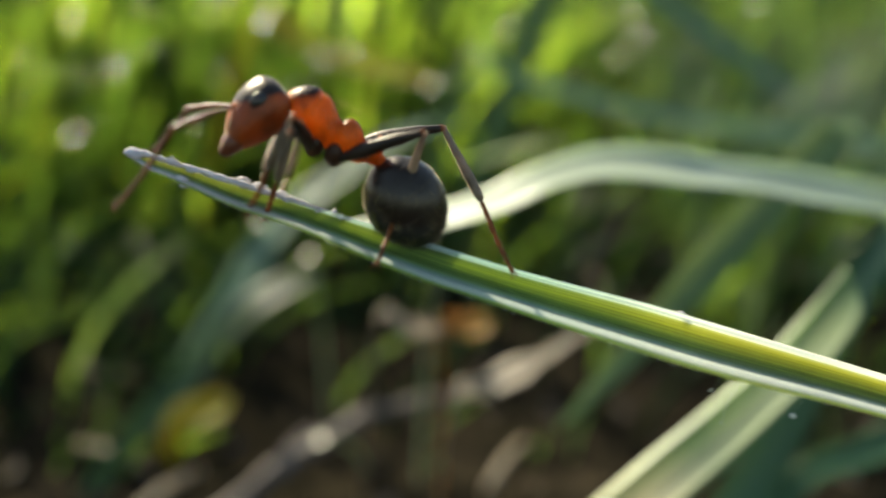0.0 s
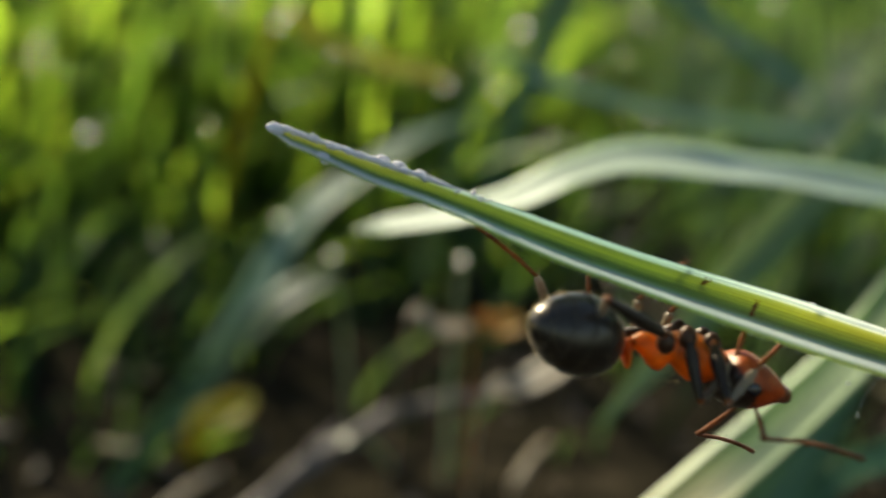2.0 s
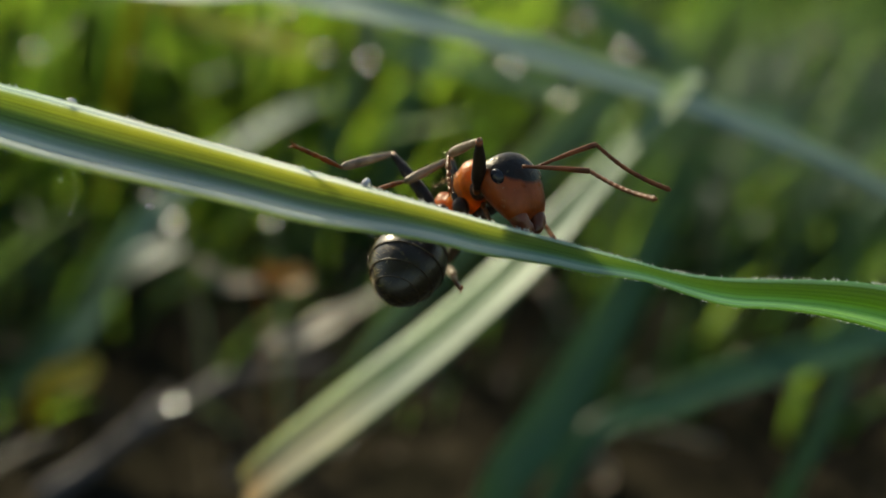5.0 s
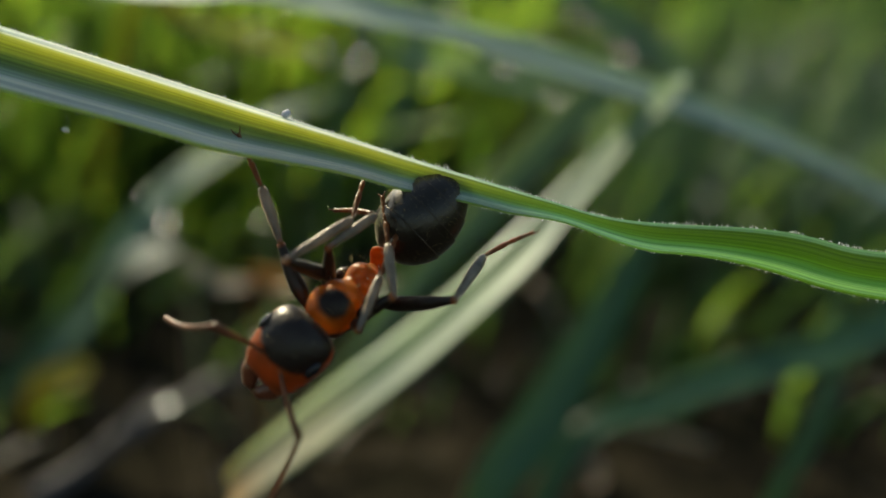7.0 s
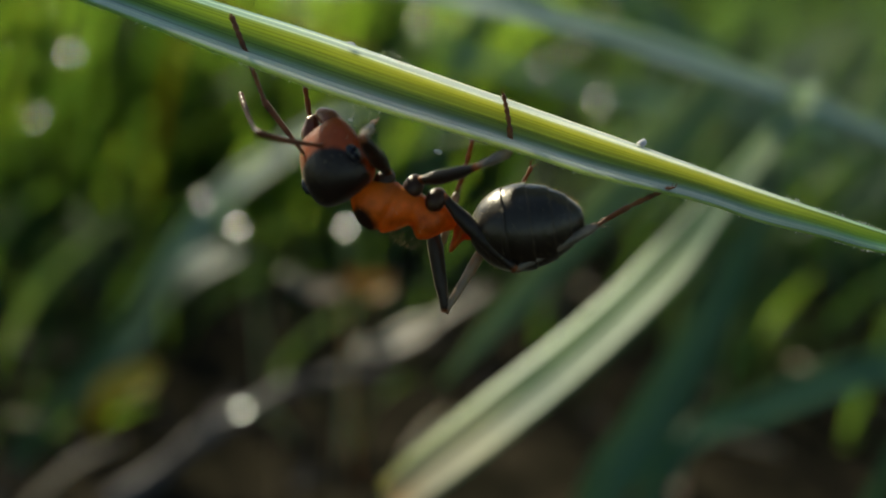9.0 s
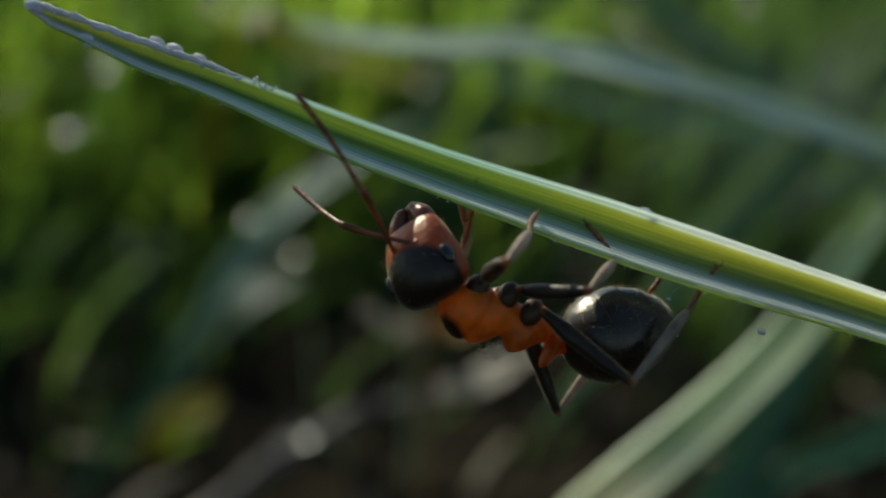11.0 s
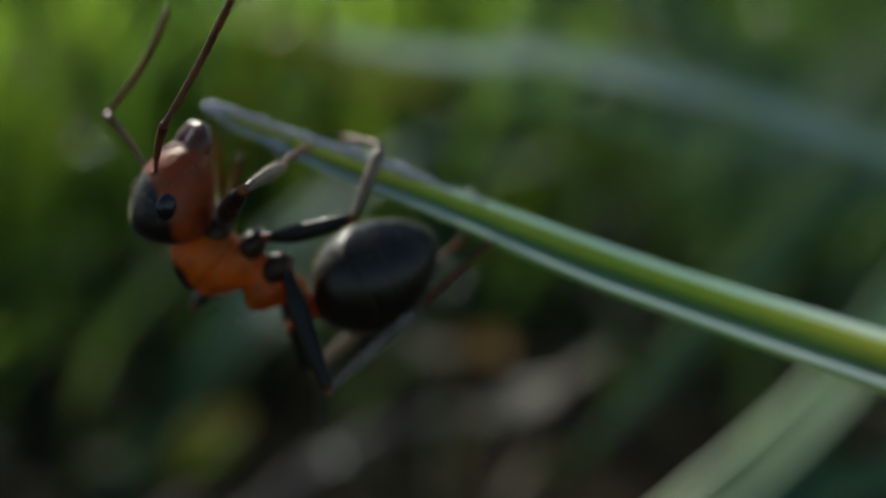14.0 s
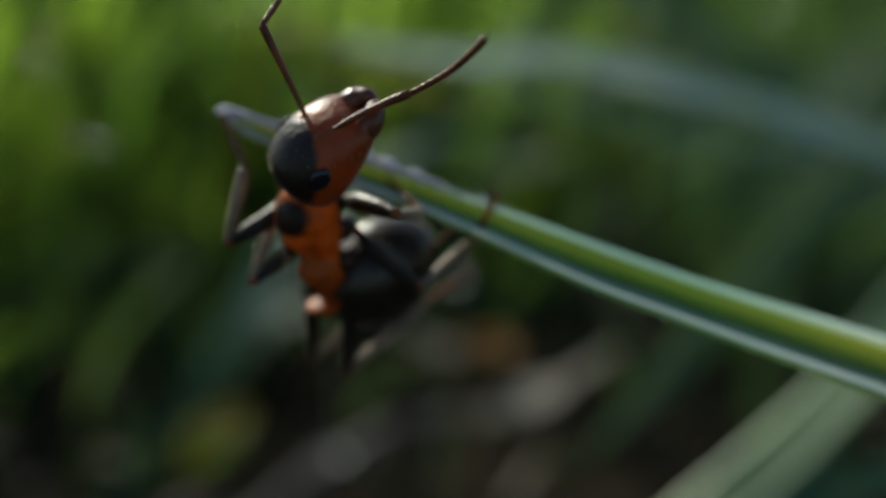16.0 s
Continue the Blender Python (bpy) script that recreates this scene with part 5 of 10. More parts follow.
    walk(limbs["gaster"], [
        (0, limb(-1.88, 0.00, -0.35, -7, 47, -171)), (0.17, limb(-1.88, 0.00, -0.35, -36, 20, 148)), (0.33, limb(-1.88, 0.00, -0.35, -41, 27, 151)),
        (0.5, limb(-1.88, 0.00, -0.35, -46, 35, 153)), (0.75, limb(-1.88, 0.00, -0.35, -26, 32, 139)), (1, limb(-1.88, 0.00, -0.35, -5, 33, 125)),
        (1.17, limb(-1.88, 0.00, -0.35, 1, 28, 134)), (1.33, limb(-1.88, 0.00, -0.35, 6, 23, 142)), (1.5, limb(-1.88, 0.00, -0.35, 10, 17, 149)),
        (1.75, limb(-1.88, 0.00, -0.35, 14, 20, 155)), (2, limb(-1.88, 0.00, -0.35, 19, 22, 162)), (2.5, limb(-1.88, 0.00, -0.35, 23, 22, 156)),
        (2.75, limb(-1.88, 0.00, -0.35, 25, 33, 154)), (3, limb(-1.88, 0.00, -0.35, 27, 44, 153)), (3.17, limb(-1.88, 0.00, -0.35, 19, 36, 174)),
        (3.33, limb(-1.88, 0.00, -0.35, 9, 30, -166)), (3.5, limb(-1.88, 0.00, -0.35, -3, 28, -145)), (3.75, limb(-1.88, 0.00, -0.35, -8, 36, -144)),
        (4, limb(-1.88, 0.00, -0.35, -14, 45, -143)), (4.25, limb(-1.88, 0.00, -0.35, -2, 43, -127)), (4.5, limb(-1.88, 0.00, -0.35, 8, 40, -112)),
        (5, limb(-1.88, 0.00, -0.35, 24, 60, -104)), (5.29, limb(-1.88, 0.00, -0.35, 17, 57, -112)), (5.58, limb(-1.88, 0.00, -0.35, 4, 49, -129)),
        (5.86, limb(-1.88, 0.00, -0.35, -6, 36, -145)), (6.15, limb(-1.88, 0.00, -0.35, -11, 18, -157)), (6.44, limb(-1.88, 0.00, -0.35, -12, 0, -168)),
        (6.72, limb(-1.88, 0.00, -0.35, -10, -15, -177)), (7.01, limb(-1.88, 0.00, -0.35, -7, -26, 176)), (7.3, limb(-1.88, 0.00, -0.35, -6, -30, 173)),
        (7.37, limb(-1.88, 0.00, -0.35, -2, -4, 169)), (7.43, limb(-1.88, 0.00, -0.35, -0, 23, 166)), (7.5, limb(-1.88, 0.00, -0.35, 0, 49, 164)),
        (7.67, limb(-1.88, 0.00, -0.35, 7, 47, 170)), (7.83, limb(-1.88, 0.00, -0.35, 12, 44, 176)), (8, limb(-1.88, 0.00, -0.35, 17, 41, -179)),
        (8.17, limb(-1.88, 0.00, -0.35, 9, 41, -174)), (8.33, limb(-1.88, 0.00, -0.35, 1, 42, -169)), (8.5, limb(-1.88, 0.00, -0.35, -7, 44, -164)),
        (8.75, limb(-1.88, 0.00, -0.35, -1, 37, -158)), (9, limb(-1.88, 0.00, -0.35, 3, 30, -153)), (9.25, limb(-1.88, 0.00, -0.35, -2, 44, -160)),
        (9.5, limb(-1.88, 0.00, -0.35, -12, 58, -171)), (9.75, limb(-1.88, 0.00, -0.35, -13, 53, -172)), (10, limb(-1.88, 0.00, -0.35, -14, 48, -173)),
        (10.31, limb(-1.88, 0.00, -0.35, -14, 48, -173)), (10.62, limb(-1.88, 0.00, -0.35, -14, 48, -174)), (10.94, limb(-1.88, 0.00, -0.35, -14, 48, -175)),
        (11.25, limb(-1.88, 0.00, -0.35, -14, 48, -175)), (11.56, limb(-1.88, 0.00, -0.35, -14, 48, -176)), (11.88, limb(-1.88, 0.00, -0.35, -13, 48, -177)),
        (12.19, limb(-1.88, 0.00, -0.35, -13, 48, -178)), (12.5, limb(-1.88, 0.00, -0.35, -13, 48, -178)), (12.75, limb(-1.88, 0.00, -0.35, -5, 51, -175)),
        (13, limb(-1.88, 0.00, -0.35, 5, 54, -171)), (13.17, limb(-1.88, 0.00, -0.35, 8, 55, -168)), (13.33, limb(-1.88, 0.00, -0.35, 11, 56, -164)),
        (13.5, limb(-1.88, 0.00, -0.35, 15, 57, -161)), (13.75, limb(-1.88, 0.00, -0.35, 2, 63, -162)), (14, limb(-1.88, 0.00, -0.35, -16, 70, -168)),
        (14.25, limb(-1.88, 0.00, -0.35, 20, 67, -137)), (14.5, limb(-1.88, 0.00, -0.35, 45, 59, -119)), (14.75, limb(-1.88, 0.00, -0.35, 58, 66, -105)),
        (15, limb(-1.88, 0.00, -0.35, 79, 70, -85)), (15.17, limb(-1.88, 0.00, -0.35, 105, 70, -64)), (15.33, limb(-1.88, 0.00, -0.35, 127, 66, -48)),
        (15.5, limb(-1.88, 0.00, -0.35, 143, 61, -37)), (15.75, limb(-1.88, 0.00, -0.35, 128, 60, -42)), (16, limb(-1.88, 0.00, -0.35, 114, 59, -48)),
    ])
    walk(limbs["lffemur"], [
        (0, limb(0.85, 0.45, -0.48, 0, -31, 110)), (0.17, limb(0.85, 0.45, -0.48, -2, -40, 113)), (0.33, limb(0.85, 0.45, -0.48, -4, -48, 117)),
        (0.5, limb(0.85, 0.45, -0.48, -8, -56, 122)), (0.75, limb(0.85, 0.45, -0.48, -2, -46, 114)), (1, limb(0.85, 0.45, -0.48, 2, -36, 109)),
        (1.17, limb(0.85, 0.45, -0.48, 7, -30, 101)), (1.33, limb(0.85, 0.45, -0.48, 11, -23, 93)), (1.5, limb(0.85, 0.45, -0.48, 13, -16, 87)),
        (1.75, limb(0.85, 0.45, -0.48, 13, -31, 89)), (2, limb(0.85, 0.45, -0.48, 12, -46, 93)), (2.5, limb(0.85, 0.45, -0.48, 28, -60, 71)),
        (2.75, limb(0.85, 0.45, -0.48, 32, -61, 67)), (3, limb(0.85, 0.45, -0.48, 36, -61, 62)), (3.17, limb(0.85, 0.45, -0.48, 30, -51, 69)),
        (3.33, limb(0.85, 0.45, -0.48, 27, -40, 74)), (3.5, limb(0.85, 0.45, -0.48, 25, -29, 77)), (3.75, limb(0.85, 0.45, -0.48, 27, -21, 75)),
        (4, limb(0.85, 0.45, -0.48, 28, -12, 73)), (4.25, limb(0.85, 0.45, -0.48, 28, -34, 77)), (4.5, limb(0.85, 0.45, -0.48, 24, -55, 86)),
        (5, limb(0.85, 0.45, -0.48, -37, -58, 159)), (5.29, limb(0.85, 0.45, -0.48, -36, -58, 157)), (5.58, limb(0.85, 0.45, -0.48, -35, -58, 156)),
        (5.86, limb(0.85, 0.45, -0.48, -37, -53, 158)), (6.15, limb(0.85, 0.45, -0.48, -34, -54, 154)), (6.44, limb(0.85, 0.45, -0.48, -30, -55, 150)),
        (6.72, limb(0.85, 0.45, -0.48, -32, -50, 153)), (7.01, limb(0.85, 0.45, -0.48, -32, -50, 152)), (7.3, limb(0.85, 0.45, -0.48, -31, -50, 151)),
        (7.37, limb(0.85, 0.45, -0.48, -30, -51, 150)), (7.43, limb(0.85, 0.45, -0.48, -29, -52, 149)), (7.5, limb(0.85, 0.45, -0.48, -28, -53, 148)),
        (7.67, limb(0.85, 0.45, -0.48, 1, -38, 113)), (7.83, limb(0.85, 0.45, -0.48, 21, -3, 82)), (8, limb(0.85, 0.45, -0.48, 22, 20, 65)),
        (8.17, limb(0.85, 0.45, -0.48, 16, 27, 50)), (8.33, limb(0.85, 0.45, -0.48, 8, 32, 32)), (8.5, limb(0.85, 0.45, -0.48, -2, 34, 14)),
        (8.75, limb(0.85, 0.45, -0.48, 1, 10, 19)), (9, limb(0.85, 0.45, -0.48, 2, -14, 23)), (9.25, limb(0.85, 0.45, -0.48, -6, -17, 56)),
        (9.5, limb(0.85, 0.45, -0.48, -14, -15, 90)), (9.75, limb(0.85, 0.45, -0.48, -15, -11, 90)), (10, limb(0.85, 0.45, -0.48, -15, -8, 91)),
        (10.31, limb(0.85, 0.45, -0.48, -14, -7, 88)), (10.62, limb(0.85, 0.45, -0.48, -14, -4, 85)), (10.94, limb(0.85, 0.45, -0.48, -14, 1, 86)),
        (11.25, limb(0.85, 0.45, -0.48, -14, 6, 77)), (11.56, limb(0.85, 0.45, -0.48, -15, 11, 67)), (11.88, limb(0.85, 0.45, -0.48, -15, 16, 67)),
        (12.19, limb(0.85, 0.45, -0.48, -16, 19, 64)), (12.5, limb(0.85, 0.45, -0.48, -17, 20, 61)), (12.75, limb(0.85, 0.45, -0.48, -14, -7, 73)),
        (13, limb(0.85, 0.45, -0.48, -18, -33, 86)), (13.17, limb(0.85, 0.45, -0.48, -12, -17, 75)), (13.33, limb(0.85, 0.45, -0.48, -9, 1, 64)),
        (13.5, limb(0.85, 0.45, -0.48, -10, 18, 55)), (13.75, limb(0.85, 0.45, -0.48, -7, -4, 65)), (14, limb(0.85, 0.45, -0.48, -8, -26, 76)),
        (14.25, limb(0.85, 0.45, -0.48, -14, -42, 89)), (14.5, limb(0.85, 0.45, -0.48, -29, -56, 109)), (14.75, limb(0.85, 0.45, -0.48, -30, -39, 110)),
        (15, limb(0.85, 0.45, -0.48, -35, -32, 117)), (15.17, limb(0.85, 0.45, -0.48, -35, -25, 118)), (15.33, limb(0.85, 0.45, -0.48, -38, -26, 126)),
        (15.5, limb(0.85, 0.45, -0.48, -41, -26, 134)), (15.75, limb(0.85, 0.45, -0.48, -39, -39, 129)), (16, limb(0.85, 0.45, -0.48, -35, -51, 123)),
    ])
    walk(limbs["lftibia"], [
        (0, limb(0.25, 2.10, 0.58, 0, 84, -39)), (0.17, limb(0.24, 1.91, 0.83, -13, 82, -51)), (0.33, limb(0.23, 1.68, 1.04, -20, 80, -59)),
        (0.5, limb(0.24, 1.43, 1.22, -26, 78, -64)), (0.75, limb(0.27, 1.75, 1.00, -24, 75, -63)), (1, limb(0.32, 2.02, 0.73, -24, 73, -62)),
        (1.17, limb(0.52, 2.20, 0.54, 15, 52, -23)), (1.33, limb(0.75, 2.34, 0.31, 30, 18, -8)), (1.5, limb(0.97, 2.42, 0.07, 34, -8, -1)),
        (1.75, limb(0.87, 2.21, 0.57, 35, 7, -20)), (2, limb(0.78, 1.87, 1.00, 30, 21, -40)), (2.5, limb(1.18, 1.41, 1.30, 32, 22, -32)),
        (2.75, limb(1.25, 1.37, 1.31, 34, 23, -27)), (3, limb(1.31, 1.32, 1.32, 36, 23, -22)), (3.17, limb(1.31, 1.66, 1.11, 38, 34, -20)),
        (3.33, limb(1.29, 1.96, 0.84, 40, 44, -17)), (3.5, limb(1.25, 2.19, 0.53, 43, 55, -13)), (3.75, limb(1.36, 2.30, 0.25, 45, 59, -11)),
        (4, limb(1.45, 2.36, -0.05, 48, 64, -7)), (4.25, limb(1.22, 2.11, 0.66, 51, 67, -4)), (4.5, limb(0.94, 1.61, 1.21, 55, 71, -1)),
        (5, limb(-0.17, 0.85, 1.25, 13, 59, -44)), (5.29, limb(-0.14, 0.86, 1.27, 11, 58, -47)), (5.58, limb(-0.16, 0.89, 1.25, -2, 58, -62)),
        (5.86, limb(-0.31, 0.91, 1.15, -28, 53, -94)), (6.15, limb(-0.24, 0.97, 1.18, -41, 41, -110)), (6.44, limb(-0.16, 1.03, 1.21, -48, 27, -121)),
        (6.72, limb(-0.31, 1.04, 1.10, -52, 14, -134)), (7.01, limb(-0.33, 1.07, 1.08, -53, 8, -138)), (7.3, limb(-0.30, 1.09, 1.09, -53, 6, -138)),
        (7.37, limb(-0.27, 1.10, 1.11, -52, 20, -131)), (7.43, limb(-0.24, 1.10, 1.13, -48, 36, -121)), (7.5, limb(-0.20, 1.11, 1.15, -39, 49, -109)),
        (7.67, limb(0.22, 1.95, 0.77, -36, 51, -104)), (7.83, limb(1.13, 2.48, -0.37, -32, 52, -98)), (8, limb(1.66, 2.20, -1.18, -27, 54, -93)),
        (8.17, limb(2.02, 1.86, -1.40, -79, 75, -149)), (8.33, limb(2.32, 1.38, -1.56, -166, 36, 119)), (8.5, limb(2.49, 0.87, -1.63, -170, 7, 110)),
        (8.75, limb(2.76, 1.11, -0.84, -174, 49, 78)), (9, limb(2.68, 1.23, 0.02, 121, 58, -11)), (9.25, limb(1.94, 2.08, 0.12, 128, 59, -3)),
        (9.5, limb(0.86, 2.43, 0.03, 135, 59, 5)), (9.75, limb(0.84, 2.46, -0.08, 121, 56, -12)), (10, limb(0.82, 2.48, -0.19, 111, 51, -25)),
        (10.31, limb(0.91, 2.48, -0.23, 110, 52, -26)), (10.62, limb(1.02, 2.49, -0.34, 106, 57, -31)), (10.94, limb(1.00, 2.49, -0.50, 84, 69, -55)),
        (11.25, limb(1.33, 2.43, -0.70, 58, 73, -81)), (11.56, limb(1.62, 2.31, -0.88, 27, 73, -113)), (11.88, limb(1.61, 2.27, -1.05, -6, 63, -147)),
        (12.19, limb(1.70, 2.19, -1.15, -13, 58, -155)), (12.5, limb(1.77, 2.14, -1.18, -14, 57, -156)), (12.75, limb(1.44, 2.40, -0.24, 11, 66, -127)),
        (13, limb(0.97, 2.16, 0.64, 48, 66, -85)), (13.17, limb(1.36, 2.34, 0.13, 17, 64, -118)), (13.33, limb(1.74, 2.30, -0.53, -5, 55, -143)),
        (13.5, limb(1.97, 2.05, -1.10, -17, 45, -157)), (13.75, limb(1.70, 2.31, -0.33, -8, 64, -144)), (14, limb(1.28, 2.24, 0.42, 40, 78, -92)),
        (14.25, limb(0.88, 1.97, 0.89, 69, 79, -62)), (14.5, limb(0.47, 1.54, 1.22, 96, 77, -34)), (14.75, limb(0.30, 1.93, 0.82, -83, 69, 148)),
        (15, limb(0.07, 2.00, 0.62, 147, 63, 8)), (15.17, limb(-0.03, 2.09, 0.38, -93, 63, 138)), (15.33, limb(-0.24, 1.94, 0.41, 101, 35, -23)),
        (15.5, limb(-0.42, 1.77, 0.43, 99, 7, -27)), (15.75, limb(-0.16, 1.68, 0.81, 102, 17, -16)), (16, limb(0.15, 1.53, 1.12, 107, 27, -5)),
    ])
    walk(limbs["lftarsus"], [
        (0, limb(0.40, 1.98, -1.11, 0, 81, -37)), (0.17, limb(0.39, 1.72, -0.86, -8, 79, -45)), (0.33, limb(0.39, 1.42, -0.63, -14, 76, -51)),
        (0.5, limb(0.40, 1.10, -0.44, -18, 74, -55)), (0.75, limb(0.47, 1.36, -0.65, -19, 72, -56)), (1, limb(0.55, 1.58, -0.90, -20, 70, -57)),
        (1.17, limb(1.48, 1.79, -0.81, 11, 45, -25)), (1.33, limb(2.35, 2.11, -0.21, 31, -5, -9)), (1.5, limb(2.65, 2.38, 0.30, 32, -33, -0)),
        (1.75, limb(2.46, 1.63, 0.36, 42, -10, -21)), (2, limb(2.00, 0.85, 0.38, 43, 14, -39)), (2.5, limb(2.52, 0.57, 0.67, 45, 18, -32)),
        (2.75, limb(2.65, 0.66, 0.65, 46, 19, -27)), (3, limb(2.76, 0.75, 0.64, 48, 20, -22)), (3.17, limb(2.64, 1.18, 0.17, 49, 31, -20)),
        (3.33, limb(2.45, 1.60, -0.35, 51, 41, -18)), (3.5, limb(2.21, 1.97, -0.86, 54, 52, -15)), (3.75, limb(2.21, 2.14, -1.21, 56, 56, -13)),
        (4, limb(2.20, 2.27, -1.57, 58, 61, -10)), (4.25, limb(1.88, 2.06, -0.90, 42, 62, -28)), (4.5, limb(1.49, 1.61, -0.40, 26, 61, -46)),
        (5, limb(0.47, 0.23, -0.20, 26, 55, -46)), (5.29, limb(0.48, 0.20, -0.17, 23, 54, -49)), (5.58, limb(0.27, 0.09, -0.19, 13, 54, -62)),
        (5.86, limb(-0.37, -0.10, -0.22, -11, 50, -91)), (6.15, limb(-0.67, -0.23, 0.06, -24, 39, -108)), (6.44, limb(-0.94, -0.26, 0.43, -31, 26, -120)),
        (6.72, limb(-1.45, -0.14, 0.68, -36, 14, -133)), (7.01, limb(-1.58, -0.06, 0.85, -37, 8, -138)), (7.3, limb(-1.56, -0.03, 0.92, -37, 6, -138)),
        (7.37, limb(-1.32, -0.10, 0.52, -36, 20, -130)), (7.43, limb(-0.95, -0.08, 0.14, -32, 34, -119)), (7.5, limb(-0.56, 0.05, -0.13, -24, 46, -105)),
        (7.67, limb(-0.04, 0.90, -0.55, -27, 32, -108)), (7.83, limb(0.98, 1.45, -1.71, -29, 17, -111)), (8, limb(1.62, 1.20, -2.55, -30, 2, -113)),
        (8.17, limb(1.65, 1.63, -3.04, -27, 19, -92)), (8.33, limb(1.66, 2.59, -2.55, -12, 37, -56)), (8.5, limb(1.92, 2.46, -1.84, 9, 41, -23)),
        (8.75, limb(2.99, 2.21, -2.12, 10, 44, -22)), (9, limb(3.56, 1.06, -1.43, 10, 46, -21)), (9.25, limb(2.81, 2.03, -1.34, 17, 52, -12)),
        (9.5, limb(1.73, 2.51, -1.43, 26, 56, 0)), (9.75, limb(1.78, 2.27, -1.48, 15, 53, -13)), (10, limb(1.80, 2.03, -1.50, 6, 48, -25)),
        (10.31, limb(1.86, 2.03, -1.56, 7, 46, -23)), (10.62, limb(1.80, 2.02, -1.77, 8, 40, -22)), (10.94, limb(1.36, 1.99, -2.09, 8, 34, -22)),
        (11.25, limb(1.40, 1.94, -2.32, 10, 21, -18)), (11.56, limb(1.42, 1.84, -2.50, 11, 10, -16)), (11.88, limb(0.96, 1.85, -2.57, 12, 2, -16)),
        (12.19, limb(0.88, 1.81, -2.59, 12, -4, -15)), (12.5, limb(0.92, 1.77, -2.61, 12, -6, -14)), (12.75, limb(1.03, 1.85, -1.80, 13, 16, -26)),
        (13, limb(1.03, 1.48, -0.92, 9, 37, -40)), (13.17, limb(1.01, 1.69, -1.40, 8, 23, -44)), (13.33, limb(0.97, 1.72, -1.93, 7, 7, -46)),
        (13.5, limb(0.86, 1.58, -2.30, 7, -7, -49)), (13.75, limb(1.10, 1.86, -1.86, 6, 15, -43)), (14, limb(1.27, 1.88, -1.24, 9, 36, -36)),
        (14.25, limb(1.03, 1.68, -0.78, 11, 45, -33)), (14.5, limb(0.79, 1.32, -0.44, 14, 53, -28)), (14.75, limb(-0.21, 2.25, -0.77, 25, 56, -15)),
        (15, limb(0.83, 2.10, -0.90, 61, 66, 27)), (15.17, limb(-0.61, 2.60, -1.14, 50, 45, 16)), (15.33, limb(1.05, 1.40, -0.56, 58, 30, 28)),
        (15.5, limb(1.08, 1.01, 0.23, 61, 16, 36)), (15.75, limb(1.39, 1.22, 0.30, 64, 24, 45)), (16, limb(1.65, 1.40, 0.33, 69, 31, 54)),
    ])
